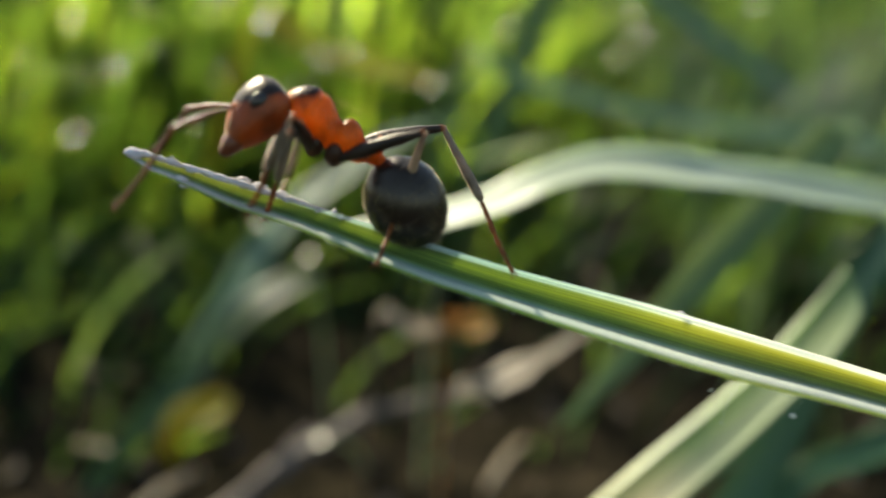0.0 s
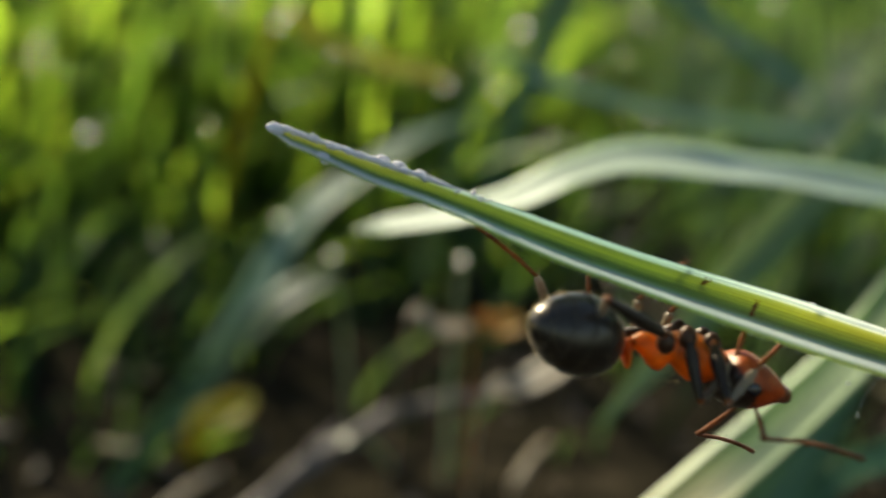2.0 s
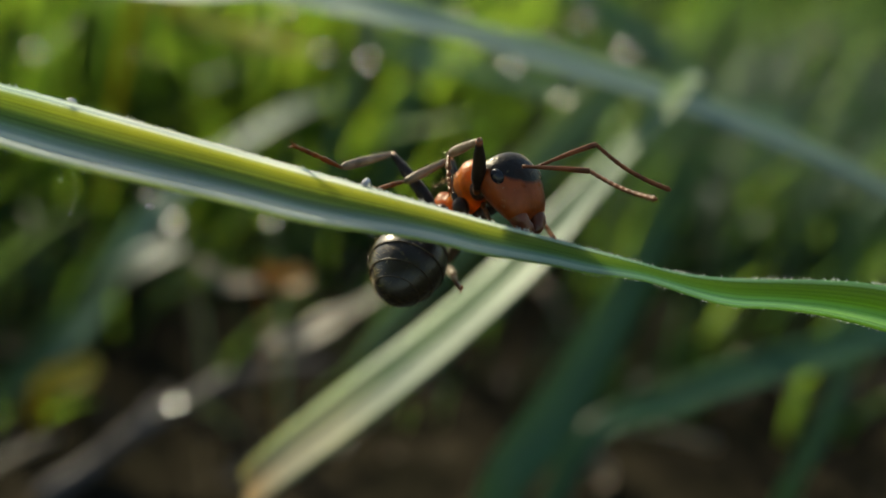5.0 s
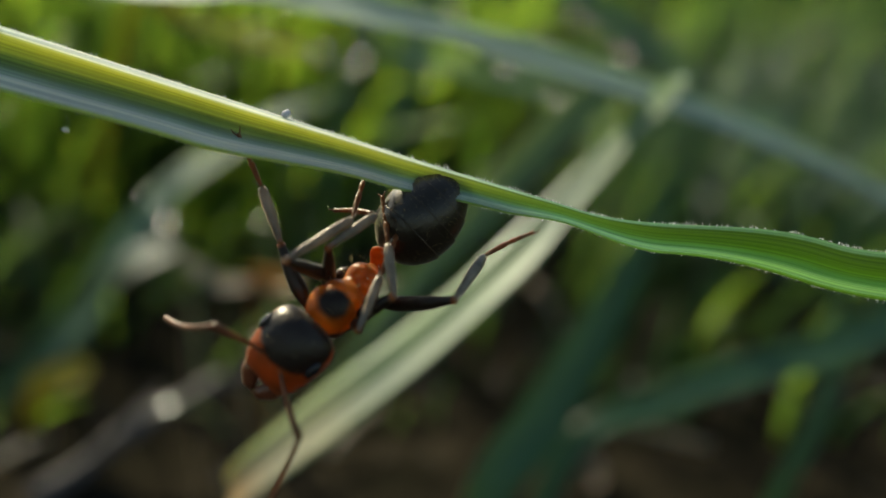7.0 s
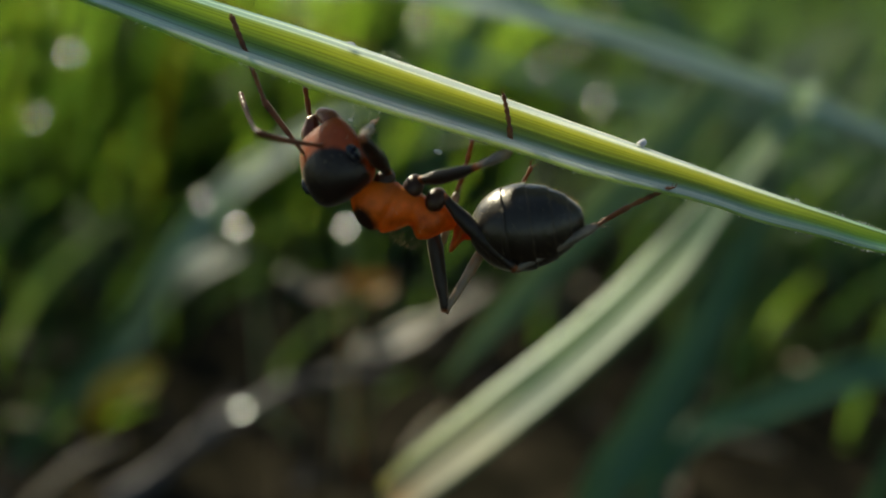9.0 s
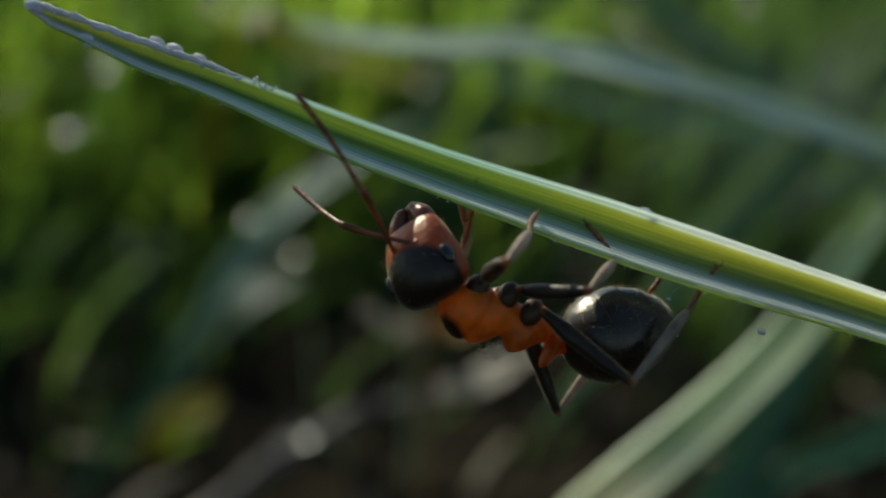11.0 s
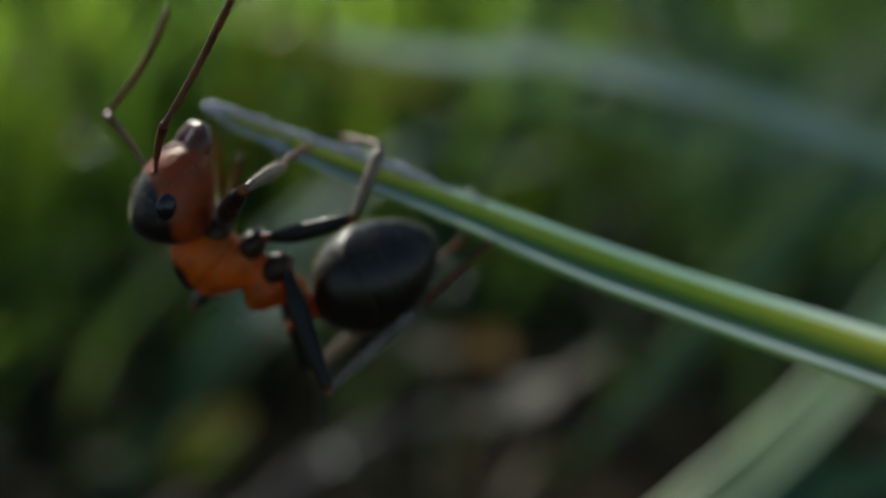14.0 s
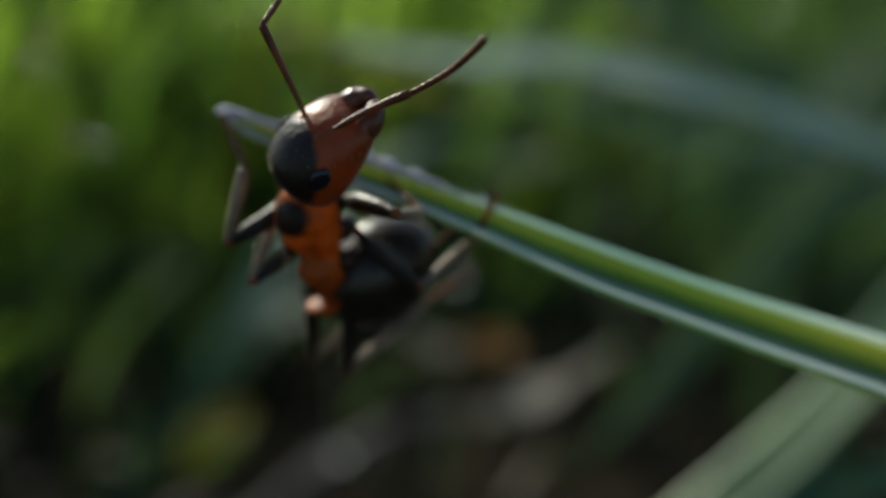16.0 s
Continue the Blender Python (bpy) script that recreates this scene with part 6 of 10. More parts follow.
    walk(limbs["lmfemur"], [
        (0, limb(0.10, 0.48, -0.75, 0, -51, 76)), (0.17, limb(0.10, 0.48, -0.75, -3, -59, 80)), (0.33, limb(0.10, 0.48, -0.75, -8, -68, 85)),
        (0.5, limb(0.10, 0.48, -0.75, -19, -76, 97)), (0.75, limb(0.10, 0.48, -0.75, -10, -60, 87)), (1, limb(0.10, 0.48, -0.75, -7, -43, 84)),
        (1.17, limb(0.10, 0.48, -0.75, -12, -51, 91)), (1.33, limb(0.10, 0.48, -0.75, -20, -58, 101)), (1.5, limb(0.10, 0.48, -0.75, -31, -64, 114)),
        (1.75, limb(0.10, 0.48, -0.75, -17, -68, 99)), (2, limb(0.10, 0.48, -0.75, 2, -70, 78)), (2.5, limb(0.10, 0.48, -0.75, -42, -69, 126)),
        (2.75, limb(0.10, 0.48, -0.75, -32, -62, 114)), (3, limb(0.10, 0.48, -0.75, -26, -55, 108)), (3.17, limb(0.10, 0.48, -0.75, -23, -51, 104)),
        (3.33, limb(0.10, 0.48, -0.75, -20, -47, 100)), (3.5, limb(0.10, 0.48, -0.75, -18, -42, 97)), (3.75, limb(0.10, 0.48, -0.75, -12, -38, 88)),
        (4, limb(0.10, 0.48, -0.75, -7, -33, 80)), (4.25, limb(0.10, 0.48, -0.75, -2, -33, 70)), (4.5, limb(0.10, 0.48, -0.75, 3, -32, 61)),
        (5, limb(0.10, 0.48, -0.75, 5, -35, 58)), (5.29, limb(0.10, 0.48, -0.75, 5, -36, 59)), (5.58, limb(0.10, 0.48, -0.75, 6, -40, 57)),
        (5.86, limb(0.10, 0.48, -0.75, 11, -42, 48)), (6.15, limb(0.10, 0.48, -0.75, 12, -49, 47)), (6.44, limb(0.10, 0.48, -0.75, 13, -56, 46)),
        (6.72, limb(0.10, 0.48, -0.75, 23, -57, 33)), (7.01, limb(0.10, 0.48, -0.75, 27, -59, 28)), (7.3, limb(0.10, 0.48, -0.75, 28, -61, 28)),
        (7.37, limb(0.10, 0.48, -0.75, -23, -61, 85)), (7.43, limb(0.10, 0.48, -0.75, -64, 11, 151)), (7.5, limb(0.10, 0.48, -0.75, -58, 34, 165)),
        (7.67, limb(0.10, 0.48, -0.75, -60, 23, 163)), (7.83, limb(0.10, 0.48, -0.75, -61, 10, 161)), (8, limb(0.10, 0.48, -0.75, -61, -1, 159)),
        (8.17, limb(0.10, 0.48, -0.75, -61, -2, 154)), (8.33, limb(0.10, 0.48, -0.75, -61, -2, 150)), (8.5, limb(0.10, 0.48, -0.75, -60, -2, 145)),
        (8.75, limb(0.10, 0.48, -0.75, -60, -8, 144)), (9, limb(0.10, 0.48, -0.75, -60, -14, 143)), (9.25, limb(0.10, 0.48, -0.75, -55, -8, 121)),
        (9.5, limb(0.10, 0.48, -0.75, -52, -1, 99)), (9.75, limb(0.10, 0.48, -0.75, -51, -6, 89)), (10, limb(0.10, 0.48, -0.75, -49, -11, 78)),
        (10.31, limb(0.10, 0.48, -0.75, -49, -12, 79)), (10.62, limb(0.10, 0.48, -0.75, -49, -15, 79)), (10.94, limb(0.10, 0.48, -0.75, -48, -19, 74)),
        (11.25, limb(0.10, 0.48, -0.75, -49, -24, 78)), (11.56, limb(0.10, 0.48, -0.75, -51, -29, 82)), (11.88, limb(0.10, 0.48, -0.75, -48, -33, 77)),
        (12.19, limb(0.10, 0.48, -0.75, -48, -36, 77)), (12.5, limb(0.10, 0.48, -0.75, -49, -37, 79)), (12.75, limb(0.10, 0.48, -0.75, -52, -49, 82)),
        (13, limb(0.10, 0.48, -0.75, -57, -62, 87)), (13.17, limb(0.10, 0.48, -0.75, -59, -64, 89)), (13.33, limb(0.10, 0.48, -0.75, -62, -67, 92)),
        (13.5, limb(0.10, 0.48, -0.75, -65, -69, 95)), (13.75, limb(0.10, 0.48, -0.75, -59, -68, 89)), (14, limb(0.10, 0.48, -0.75, -54, -66, 84)),
        (14.25, limb(0.10, 0.48, -0.75, -67, -69, 98)), (14.5, limb(0.10, 0.48, -0.75, -83, -70, 115)), (14.75, limb(0.10, 0.48, -0.75, -88, -62, 120)),
        (15, limb(0.10, 0.48, -0.75, -90, -54, 123)), (15.17, limb(0.10, 0.48, -0.75, -106, -53, 142)), (15.33, limb(0.10, 0.48, -0.75, -121, -50, 161)),
        (15.5, limb(0.10, 0.48, -0.75, -132, -44, 176)), (15.75, limb(0.10, 0.48, -0.75, -122, -52, 163)), (16, limb(0.10, 0.48, -0.75, -108, -57, 145)),
    ])
    walk(limbs["lmtibia"], [
        (0, limb(0.41, 1.74, 0.84, 0, 78, 22)), (0.17, limb(0.29, 1.51, 1.01, 138, 87, 161)), (0.33, limb(0.16, 1.25, 1.15, 167, 73, -170)),
        (0.5, limb(0.04, 0.97, 1.24, 169, 59, -167)), (0.75, limb(0.15, 1.51, 1.02, 169, 72, -168)), (1, limb(0.25, 1.96, 0.66, 167, 85, -169)),
        (1.17, limb(0.08, 1.77, 0.84, -45, 72, -19)), (1.33, limb(-0.10, 1.55, 0.99, -45, 44, -14)), (1.5, limb(-0.28, 1.31, 1.09, -47, 21, -13)),
        (1.75, limb(-0.02, 1.25, 1.15, -50, 27, -21)), (2, limb(0.25, 1.17, 1.17, -54, 32, -30)), (2.5, limb(-0.33, 1.08, 1.16, -61, -5, -33)),
        (2.75, limb(-0.30, 1.35, 1.06, -60, -5, -40)), (3, limb(-0.26, 1.61, 0.92, -59, -4, -47)), (3.17, limb(-0.20, 1.74, 0.84, -59, 12, -42)),
        (3.33, limb(-0.15, 1.87, 0.74, -57, 28, -35)), (3.5, limb(-0.09, 1.98, 0.63, -53, 42, -26)), (3.75, limb(0.16, 2.09, 0.51, -52, 51, -24)),
        (4, limb(0.41, 2.17, 0.36, -50, 60, -21)), (4.25, limb(0.68, 2.11, 0.35, -43, 61, -14)), (4.5, limb(0.93, 2.01, 0.33, -36, 61, -6)),
        (5, limb(0.99, 1.91, 0.42, -42, 68, -12)), (5.29, limb(0.96, 1.89, 0.46, -46, 71, -17)), (5.58, limb(0.97, 1.80, 0.56, -67, 77, -38)),
        (5.86, limb(1.12, 1.61, 0.62, -119, 77, -92)), (6.15, limb(1.02, 1.46, 0.79, -173, 54, -147)), (6.44, limb(0.90, 1.30, 0.95, 178, 27, -158)),
        (6.72, limb(1.04, 1.10, 0.97, 177, 13, -160)), (7.01, limb(1.02, 0.98, 1.01, 177, 5, -161)), (7.3, limb(0.98, 0.94, 1.05, 177, 2, -162)),
        (7.37, limb(0.19, 1.47, 1.04, 176, 13, -170)), (7.43, limb(-1.67, 1.45, -1.13, 174, 24, -179)), (7.5, limb(-1.54, 0.91, -1.91, 170, 33, 171)),
        (7.67, limb(-1.71, 1.03, -1.54, -180, 44, -171)), (7.83, limb(-1.81, 1.14, -1.12, -161, 50, -144)), (8, limb(-1.81, 1.21, -0.70, -142, 50, -117)),
        (8.17, limb(-1.75, 1.37, -0.69, -137, 57, -112)), (8.33, limb(-1.67, 1.52, -0.67, -130, 64, -103)), (8.5, limb(-1.57, 1.66, -0.66, -118, 70, -90)),
        (8.75, limb(-1.54, 1.68, -0.46, -102, 65, -73)), (9, limb(-1.48, 1.69, -0.27, -92, 60, -62)), (9.25, limb(-0.94, 2.23, -0.47, -77, 65, -45)),
        (9.5, limb(-0.24, 2.50, -0.72, -56, 67, -23)), (9.75, limb(0.15, 2.52, -0.54, -69, 65, -37)), (10, limb(0.53, 2.45, -0.36, -80, 61, -49)),
        (10.31, limb(0.48, 2.45, -0.32, -81, 62, -51)), (10.62, limb(0.47, 2.42, -0.22, -79, 62, -49)), (10.94, limb(0.63, 2.35, -0.09, -70, 60, -38)),
        (11.25, limb(0.49, 2.31, 0.08, -72, 64, -40)), (11.56, limb(0.33, 2.26, 0.25, -74, 67, -42)), (11.88, limb(0.49, 2.16, 0.36, -63, 65, -31)),
        (12.19, limb(0.48, 2.10, 0.45, -61, 65, -28)), (12.5, limb(0.42, 2.09, 0.48, -62, 66, -29)), (12.75, limb(0.29, 1.80, 0.81, -63, 66, -30)),
        (13, limb(0.15, 1.45, 1.06, -64, 66, -31)), (13.17, limb(0.11, 1.37, 1.10, -62, 67, -30)), (13.33, limb(0.07, 1.29, 1.13, -61, 68, -28)),
        (13.5, limb(0.04, 1.20, 1.17, -59, 69, -26)), (13.75, limb(0.11, 1.25, 1.15, -47, 69, -14)), (14, limb(0.19, 1.30, 1.13, -36, 68, -2)),
        (14.25, limb(-0.00, 1.21, 1.16, -39, 69, -5)), (14.5, limb(-0.19, 1.11, 1.18, -42, 70, -8)), (14.75, limb(-0.38, 1.32, 1.06, -38, 76, -3)),
        (15, limb(-0.56, 1.50, 0.90, -26, 82, 9)), (15.17, limb(-0.87, 1.23, 0.90, -27, 75, 8)), (15.33, limb(-1.15, 0.91, 0.82, -27, 67, 8)),
        (15.5, limb(-1.37, 0.59, 0.68, -27, 59, 8)), (15.75, limb(-1.12, 0.86, 0.86, -28, 54, 7)), (16, limb(-0.82, 1.12, 0.97, -29, 49, 6)),
    ])
    walk(limbs["lmtarsus"], [
        (0, limb(0.75, 1.88, -0.93, 0, 77, 22)), (0.17, limb(0.21, 1.54, -0.79, 14, 79, 36)), (0.33, limb(-0.35, 1.15, -0.57, 35, 81, 58)),
        (0.5, limb(-0.86, 0.77, -0.31, 61, 81, 84)), (0.75, limb(-0.40, 1.39, -0.69, 51, 84, 74)), (1, limb(0.09, 1.93, -1.13, 24, 87, 47)),
        (1.17, limb(0.61, 1.59, -0.87, 53, 72, 76)), (1.33, limb(1.16, 1.23, -0.26, 57, 56, 79)), (1.5, limb(1.36, 0.93, 0.44, 59, 41, 80)),
        (1.75, limb(1.48, 0.67, 0.33, 25, 63, 39)), (2, limb(1.57, 0.42, 0.21, -37, 58, -30)), (2.5, limb(1.17, 0.10, 1.33, -38, 23, -25)),
        (2.75, limb(1.07, 0.19, 1.20, -36, 30, -20)), (3, limb(0.96, 0.29, 1.04, -34, 37, -16)), (3.17, limb(1.11, 0.57, 0.48, -33, 42, -14)),
        (3.33, limb(1.16, 0.96, -0.10, -32, 47, -13)), (3.5, limb(1.10, 1.40, -0.58, -31, 52, -11)), (3.75, limb(1.18, 1.63, -0.90, -33, 57, -13)),
        (4, limb(1.24, 1.85, -1.20, -36, 62, -16)), (4.25, limb(1.53, 1.90, -1.22, -30, 62, -10)), (4.5, limb(1.80, 1.92, -1.25, -25, 61, -4)),
        (5, limb(1.66, 1.77, -1.25, -31, 67, -11)), (5.29, limb(1.51, 1.72, -1.24, -35, 71, -15)), (5.58, limb(1.29, 1.54, -1.20, -54, 77, -35)),
        (5.86, limb(1.11, 1.20, -1.13, -107, 77, -89)), (6.15, limb(0.14, 0.89, -0.67, -161, 55, -147)), (6.44, limb(-0.58, 0.70, 0.12, -170, 27, -158)),
        (6.72, limb(-0.61, 0.49, 0.56, -170, 13, -160)), (7.01, limb(-0.68, 0.41, 0.85, -170, 5, -161)), (7.3, limb(-0.74, 0.39, 0.97, -170, 2, -162)),
        (7.37, limb(-1.54, 1.17, 0.64, -171, 13, -170)), (7.43, limb(-3.31, 1.42, -1.86, -173, 24, -179)), (7.5, limb(-3.02, 1.14, -2.90, -177, 34, 171)),
        (7.67, limb(-3.00, 0.83, -2.78, -167, 44, -171)), (7.83, limb(-2.74, 0.46, -2.50, -148, 50, -144)), (8, limb(-2.34, 0.18, -2.07, -129, 50, -117)),
        (8.17, limb(-2.11, 0.45, -2.19, -124, 57, -111)), (8.33, limb(-1.85, 0.74, -2.29, -116, 64, -102)), (8.5, limb(-1.58, 1.04, -2.35, -103, 70, -89)),
        (8.75, limb(-1.32, 0.96, -2.10, -88, 65, -72)), (9, limb(-1.05, 0.89, -1.82, -78, 60, -60)), (9.25, limb(-0.40, 1.69, -2.10, -63, 65, -43)),
        (9.5, limb(0.40, 2.24, -2.38, -42, 67, -21)), (9.75, limb(0.76, 2.05, -2.16, -55, 64, -36)), (10, limb(1.11, 1.78, -1.93, -66, 60, -48)),
        (10.31, limb(1.02, 1.79, -1.91, -67, 61, -49)), (10.62, limb(1.03, 1.80, -1.82, -65, 62, -47)), (10.94, limb(1.33, 1.79, -1.65, -56, 60, -37)),
        (11.25, limb(1.10, 1.80, -1.53, -57, 63, -38)), (11.56, limb(0.85, 1.79, -1.42, -59, 67, -40)), (11.88, limb(1.15, 1.76, -1.27, -49, 64, -29)),
        (12.19, limb(1.15, 1.74, -1.19, -47, 64, -27)), (12.5, limb(1.06, 1.74, -1.17, -47, 66, -27)), (12.75, limb(0.92, 1.44, -0.84, -48, 66, -28)),
        (13, limb(0.76, 1.08, -0.59, -49, 66, -29)), (13.17, limb(0.72, 1.03, -0.56, -48, 67, -28)), (13.33, limb(0.67, 0.97, -0.54, -46, 67, -26)),
        (13.5, limb(0.62, 0.92, -0.51, -45, 68, -24)), (13.75, limb(0.74, 1.10, -0.53, -33, 68, -12)), (14, limb(0.87, 1.28, -0.54, -23, 67, -1)),
        (14.25, limb(0.64, 1.16, -0.52, -25, 68, -3)), (14.5, limb(0.42, 1.03, -0.51, -27, 69, -6)), (14.75, limb(0.04, 1.29, -0.69, -23, 75, -1)),
        (15, limb(-0.33, 1.53, -0.88, -12, 81, 10)), (15.17, limb(-0.40, 1.29, -0.84, -13, 73, 9)), (15.33, limb(-0.45, 1.01, -0.84, -14, 65, 9)),
        (15.5, limb(-0.45, 0.72, -0.86, -14, 58, 9)), (15.75, limb(-0.07, 0.99, -0.60, -15, 53, 8)), (16, limb(0.35, 1.25, -0.39, -15, 47, 7)),
    ])
    walk(limbs["lhfemur"], [
        (0, limb(-0.60, 0.58, -0.70, 0, -36, -163)), (0.17, limb(-0.60, 0.58, -0.70, 7, -48, -175)), (0.33, limb(-0.60, 0.58, -0.70, 23, -60, 164)),
        (0.5, limb(-0.60, 0.58, -0.70, 51, -66, 131)), (0.75, limb(-0.60, 0.58, -0.70, 67, -16, 121)), (1, limb(-0.60, 0.58, -0.70, 72, 35, 116)),
        (1.17, limb(-0.60, 0.58, -0.70, 76, 10, 127)), (1.33, limb(-0.60, 0.58, -0.70, 73, -24, 140)), (1.5, limb(-0.60, 0.58, -0.70, 64, -48, 154)),
        (1.75, limb(-0.60, 0.58, -0.70, 70, -8, 152)), (2, limb(-0.60, 0.58, -0.70, 74, 32, 150)), (2.5, limb(-0.60, 0.58, -0.70, 77, -6, 114)),
        (2.75, limb(-0.60, 0.58, -0.70, 70, -9, 143)), (3, limb(-0.60, 0.58, -0.70, 62, -9, 173)), (3.17, limb(-0.60, 0.58, -0.70, 73, -33, 154)),
        (3.33, limb(-0.60, 0.58, -0.70, 141, -58, 84)), (3.5, limb(-0.60, 0.58, -0.70, -178, -46, 39)), (3.75, limb(-0.60, 0.58, -0.70, 164, -51, 64)),
        (4, limb(-0.60, 0.58, -0.70, 143, -51, 92)), (4.25, limb(-0.60, 0.58, -0.70, 132, -25, 104)), (4.5, limb(-0.60, 0.58, -0.70, 128, 2, 111)),
        (5, limb(-0.60, 0.58, -0.70, 132, -3, 144)), (5.29, limb(-0.60, 0.58, -0.70, 132, -5, 142)), (5.58, limb(-0.60, 0.58, -0.70, 133, -11, 139)),
        (5.86, limb(-0.60, 0.58, -0.70, 133, -18, 138)), (6.15, limb(-0.60, 0.58, -0.70, 136, -29, 129)), (6.44, limb(-0.60, 0.58, -0.70, 143, -39, 117)),
        (6.72, limb(-0.60, 0.58, -0.70, 144, -45, 115)), (7.01, limb(-0.60, 0.58, -0.70, 148, -49, 109)), (7.3, limb(-0.60, 0.58, -0.70, 151, -51, 105)),
        (7.37, limb(-0.60, 0.58, -0.70, 136, -37, 127)), (7.43, limb(-0.60, 0.58, -0.70, 127, -18, 143)), (7.5, limb(-0.60, 0.58, -0.70, 125, -1, 155)),
        (7.67, limb(-0.60, 0.58, -0.70, 125, -6, 158)), (7.83, limb(-0.60, 0.58, -0.70, 124, -12, 162)), (8, limb(-0.60, 0.58, -0.70, 123, -17, 166)),
        (8.17, limb(-0.60, 0.58, -0.70, 123, -18, 167)), (8.33, limb(-0.60, 0.58, -0.70, 122, -20, 169)), (8.5, limb(-0.60, 0.58, -0.70, 122, -22, 170)),
        (8.75, limb(-0.60, 0.58, -0.70, 125, -34, 163)), (9, limb(-0.60, 0.58, -0.70, 130, -46, 154)), (9.25, limb(-0.60, 0.58, -0.70, 125, -27, 161)),
        (9.5, limb(-0.60, 0.58, -0.70, 122, -8, 166)), (9.75, limb(-0.60, 0.58, -0.70, 122, -15, 168)), (10, limb(-0.60, 0.58, -0.70, 121, -22, 171)),
        (10.31, limb(-0.60, 0.58, -0.70, 121, -24, 170)), (10.62, limb(-0.60, 0.58, -0.70, 122, -27, 167)), (10.94, limb(-0.60, 0.58, -0.70, 123, -29, 165)),
        (11.25, limb(-0.60, 0.58, -0.70, 126, -36, 160)), (11.56, limb(-0.60, 0.58, -0.70, 130, -43, 153)), (11.88, limb(-0.60, 0.58, -0.70, 132, -44, 151)),
        (12.19, limb(-0.60, 0.58, -0.70, 134, -47, 148)), (12.5, limb(-0.60, 0.58, -0.70, 136, -49, 145)), (12.75, limb(-0.60, 0.58, -0.70, 133, -42, 149)),
        (13, limb(-0.60, 0.58, -0.70, 131, -35, 152)), (13.17, limb(-0.60, 0.58, -0.70, 130, -32, 153)), (13.33, limb(-0.60, 0.58, -0.70, 130, -29, 154)),
        (13.5, limb(-0.60, 0.58, -0.70, 129, -25, 155)), (13.75, limb(-0.60, 0.58, -0.70, 129, -27, 155)), (14, limb(-0.60, 0.58, -0.70, 130, -29, 154)),
        (14.25, limb(-0.60, 0.58, -0.70, 130, -33, 153)), (14.5, limb(-0.60, 0.58, -0.70, 131, -36, 152)), (14.75, limb(-0.60, 0.58, -0.70, -39, 180, -46)),
        (15, limb(-0.60, 0.58, -0.70, -46, 175, -24)), (15.17, limb(-0.60, 0.58, -0.70, -38, 165, -33)), (15.33, limb(-0.60, 0.58, -0.70, -27, 155, -44)),
        (15.5, limb(-0.60, 0.58, -0.70, -14, 147, -57)), (15.75, limb(-0.60, 0.58, -0.70, -53, 155, -42)), (16, limb(-0.60, 0.58, -0.70, 114, -4, 177)),
    ])
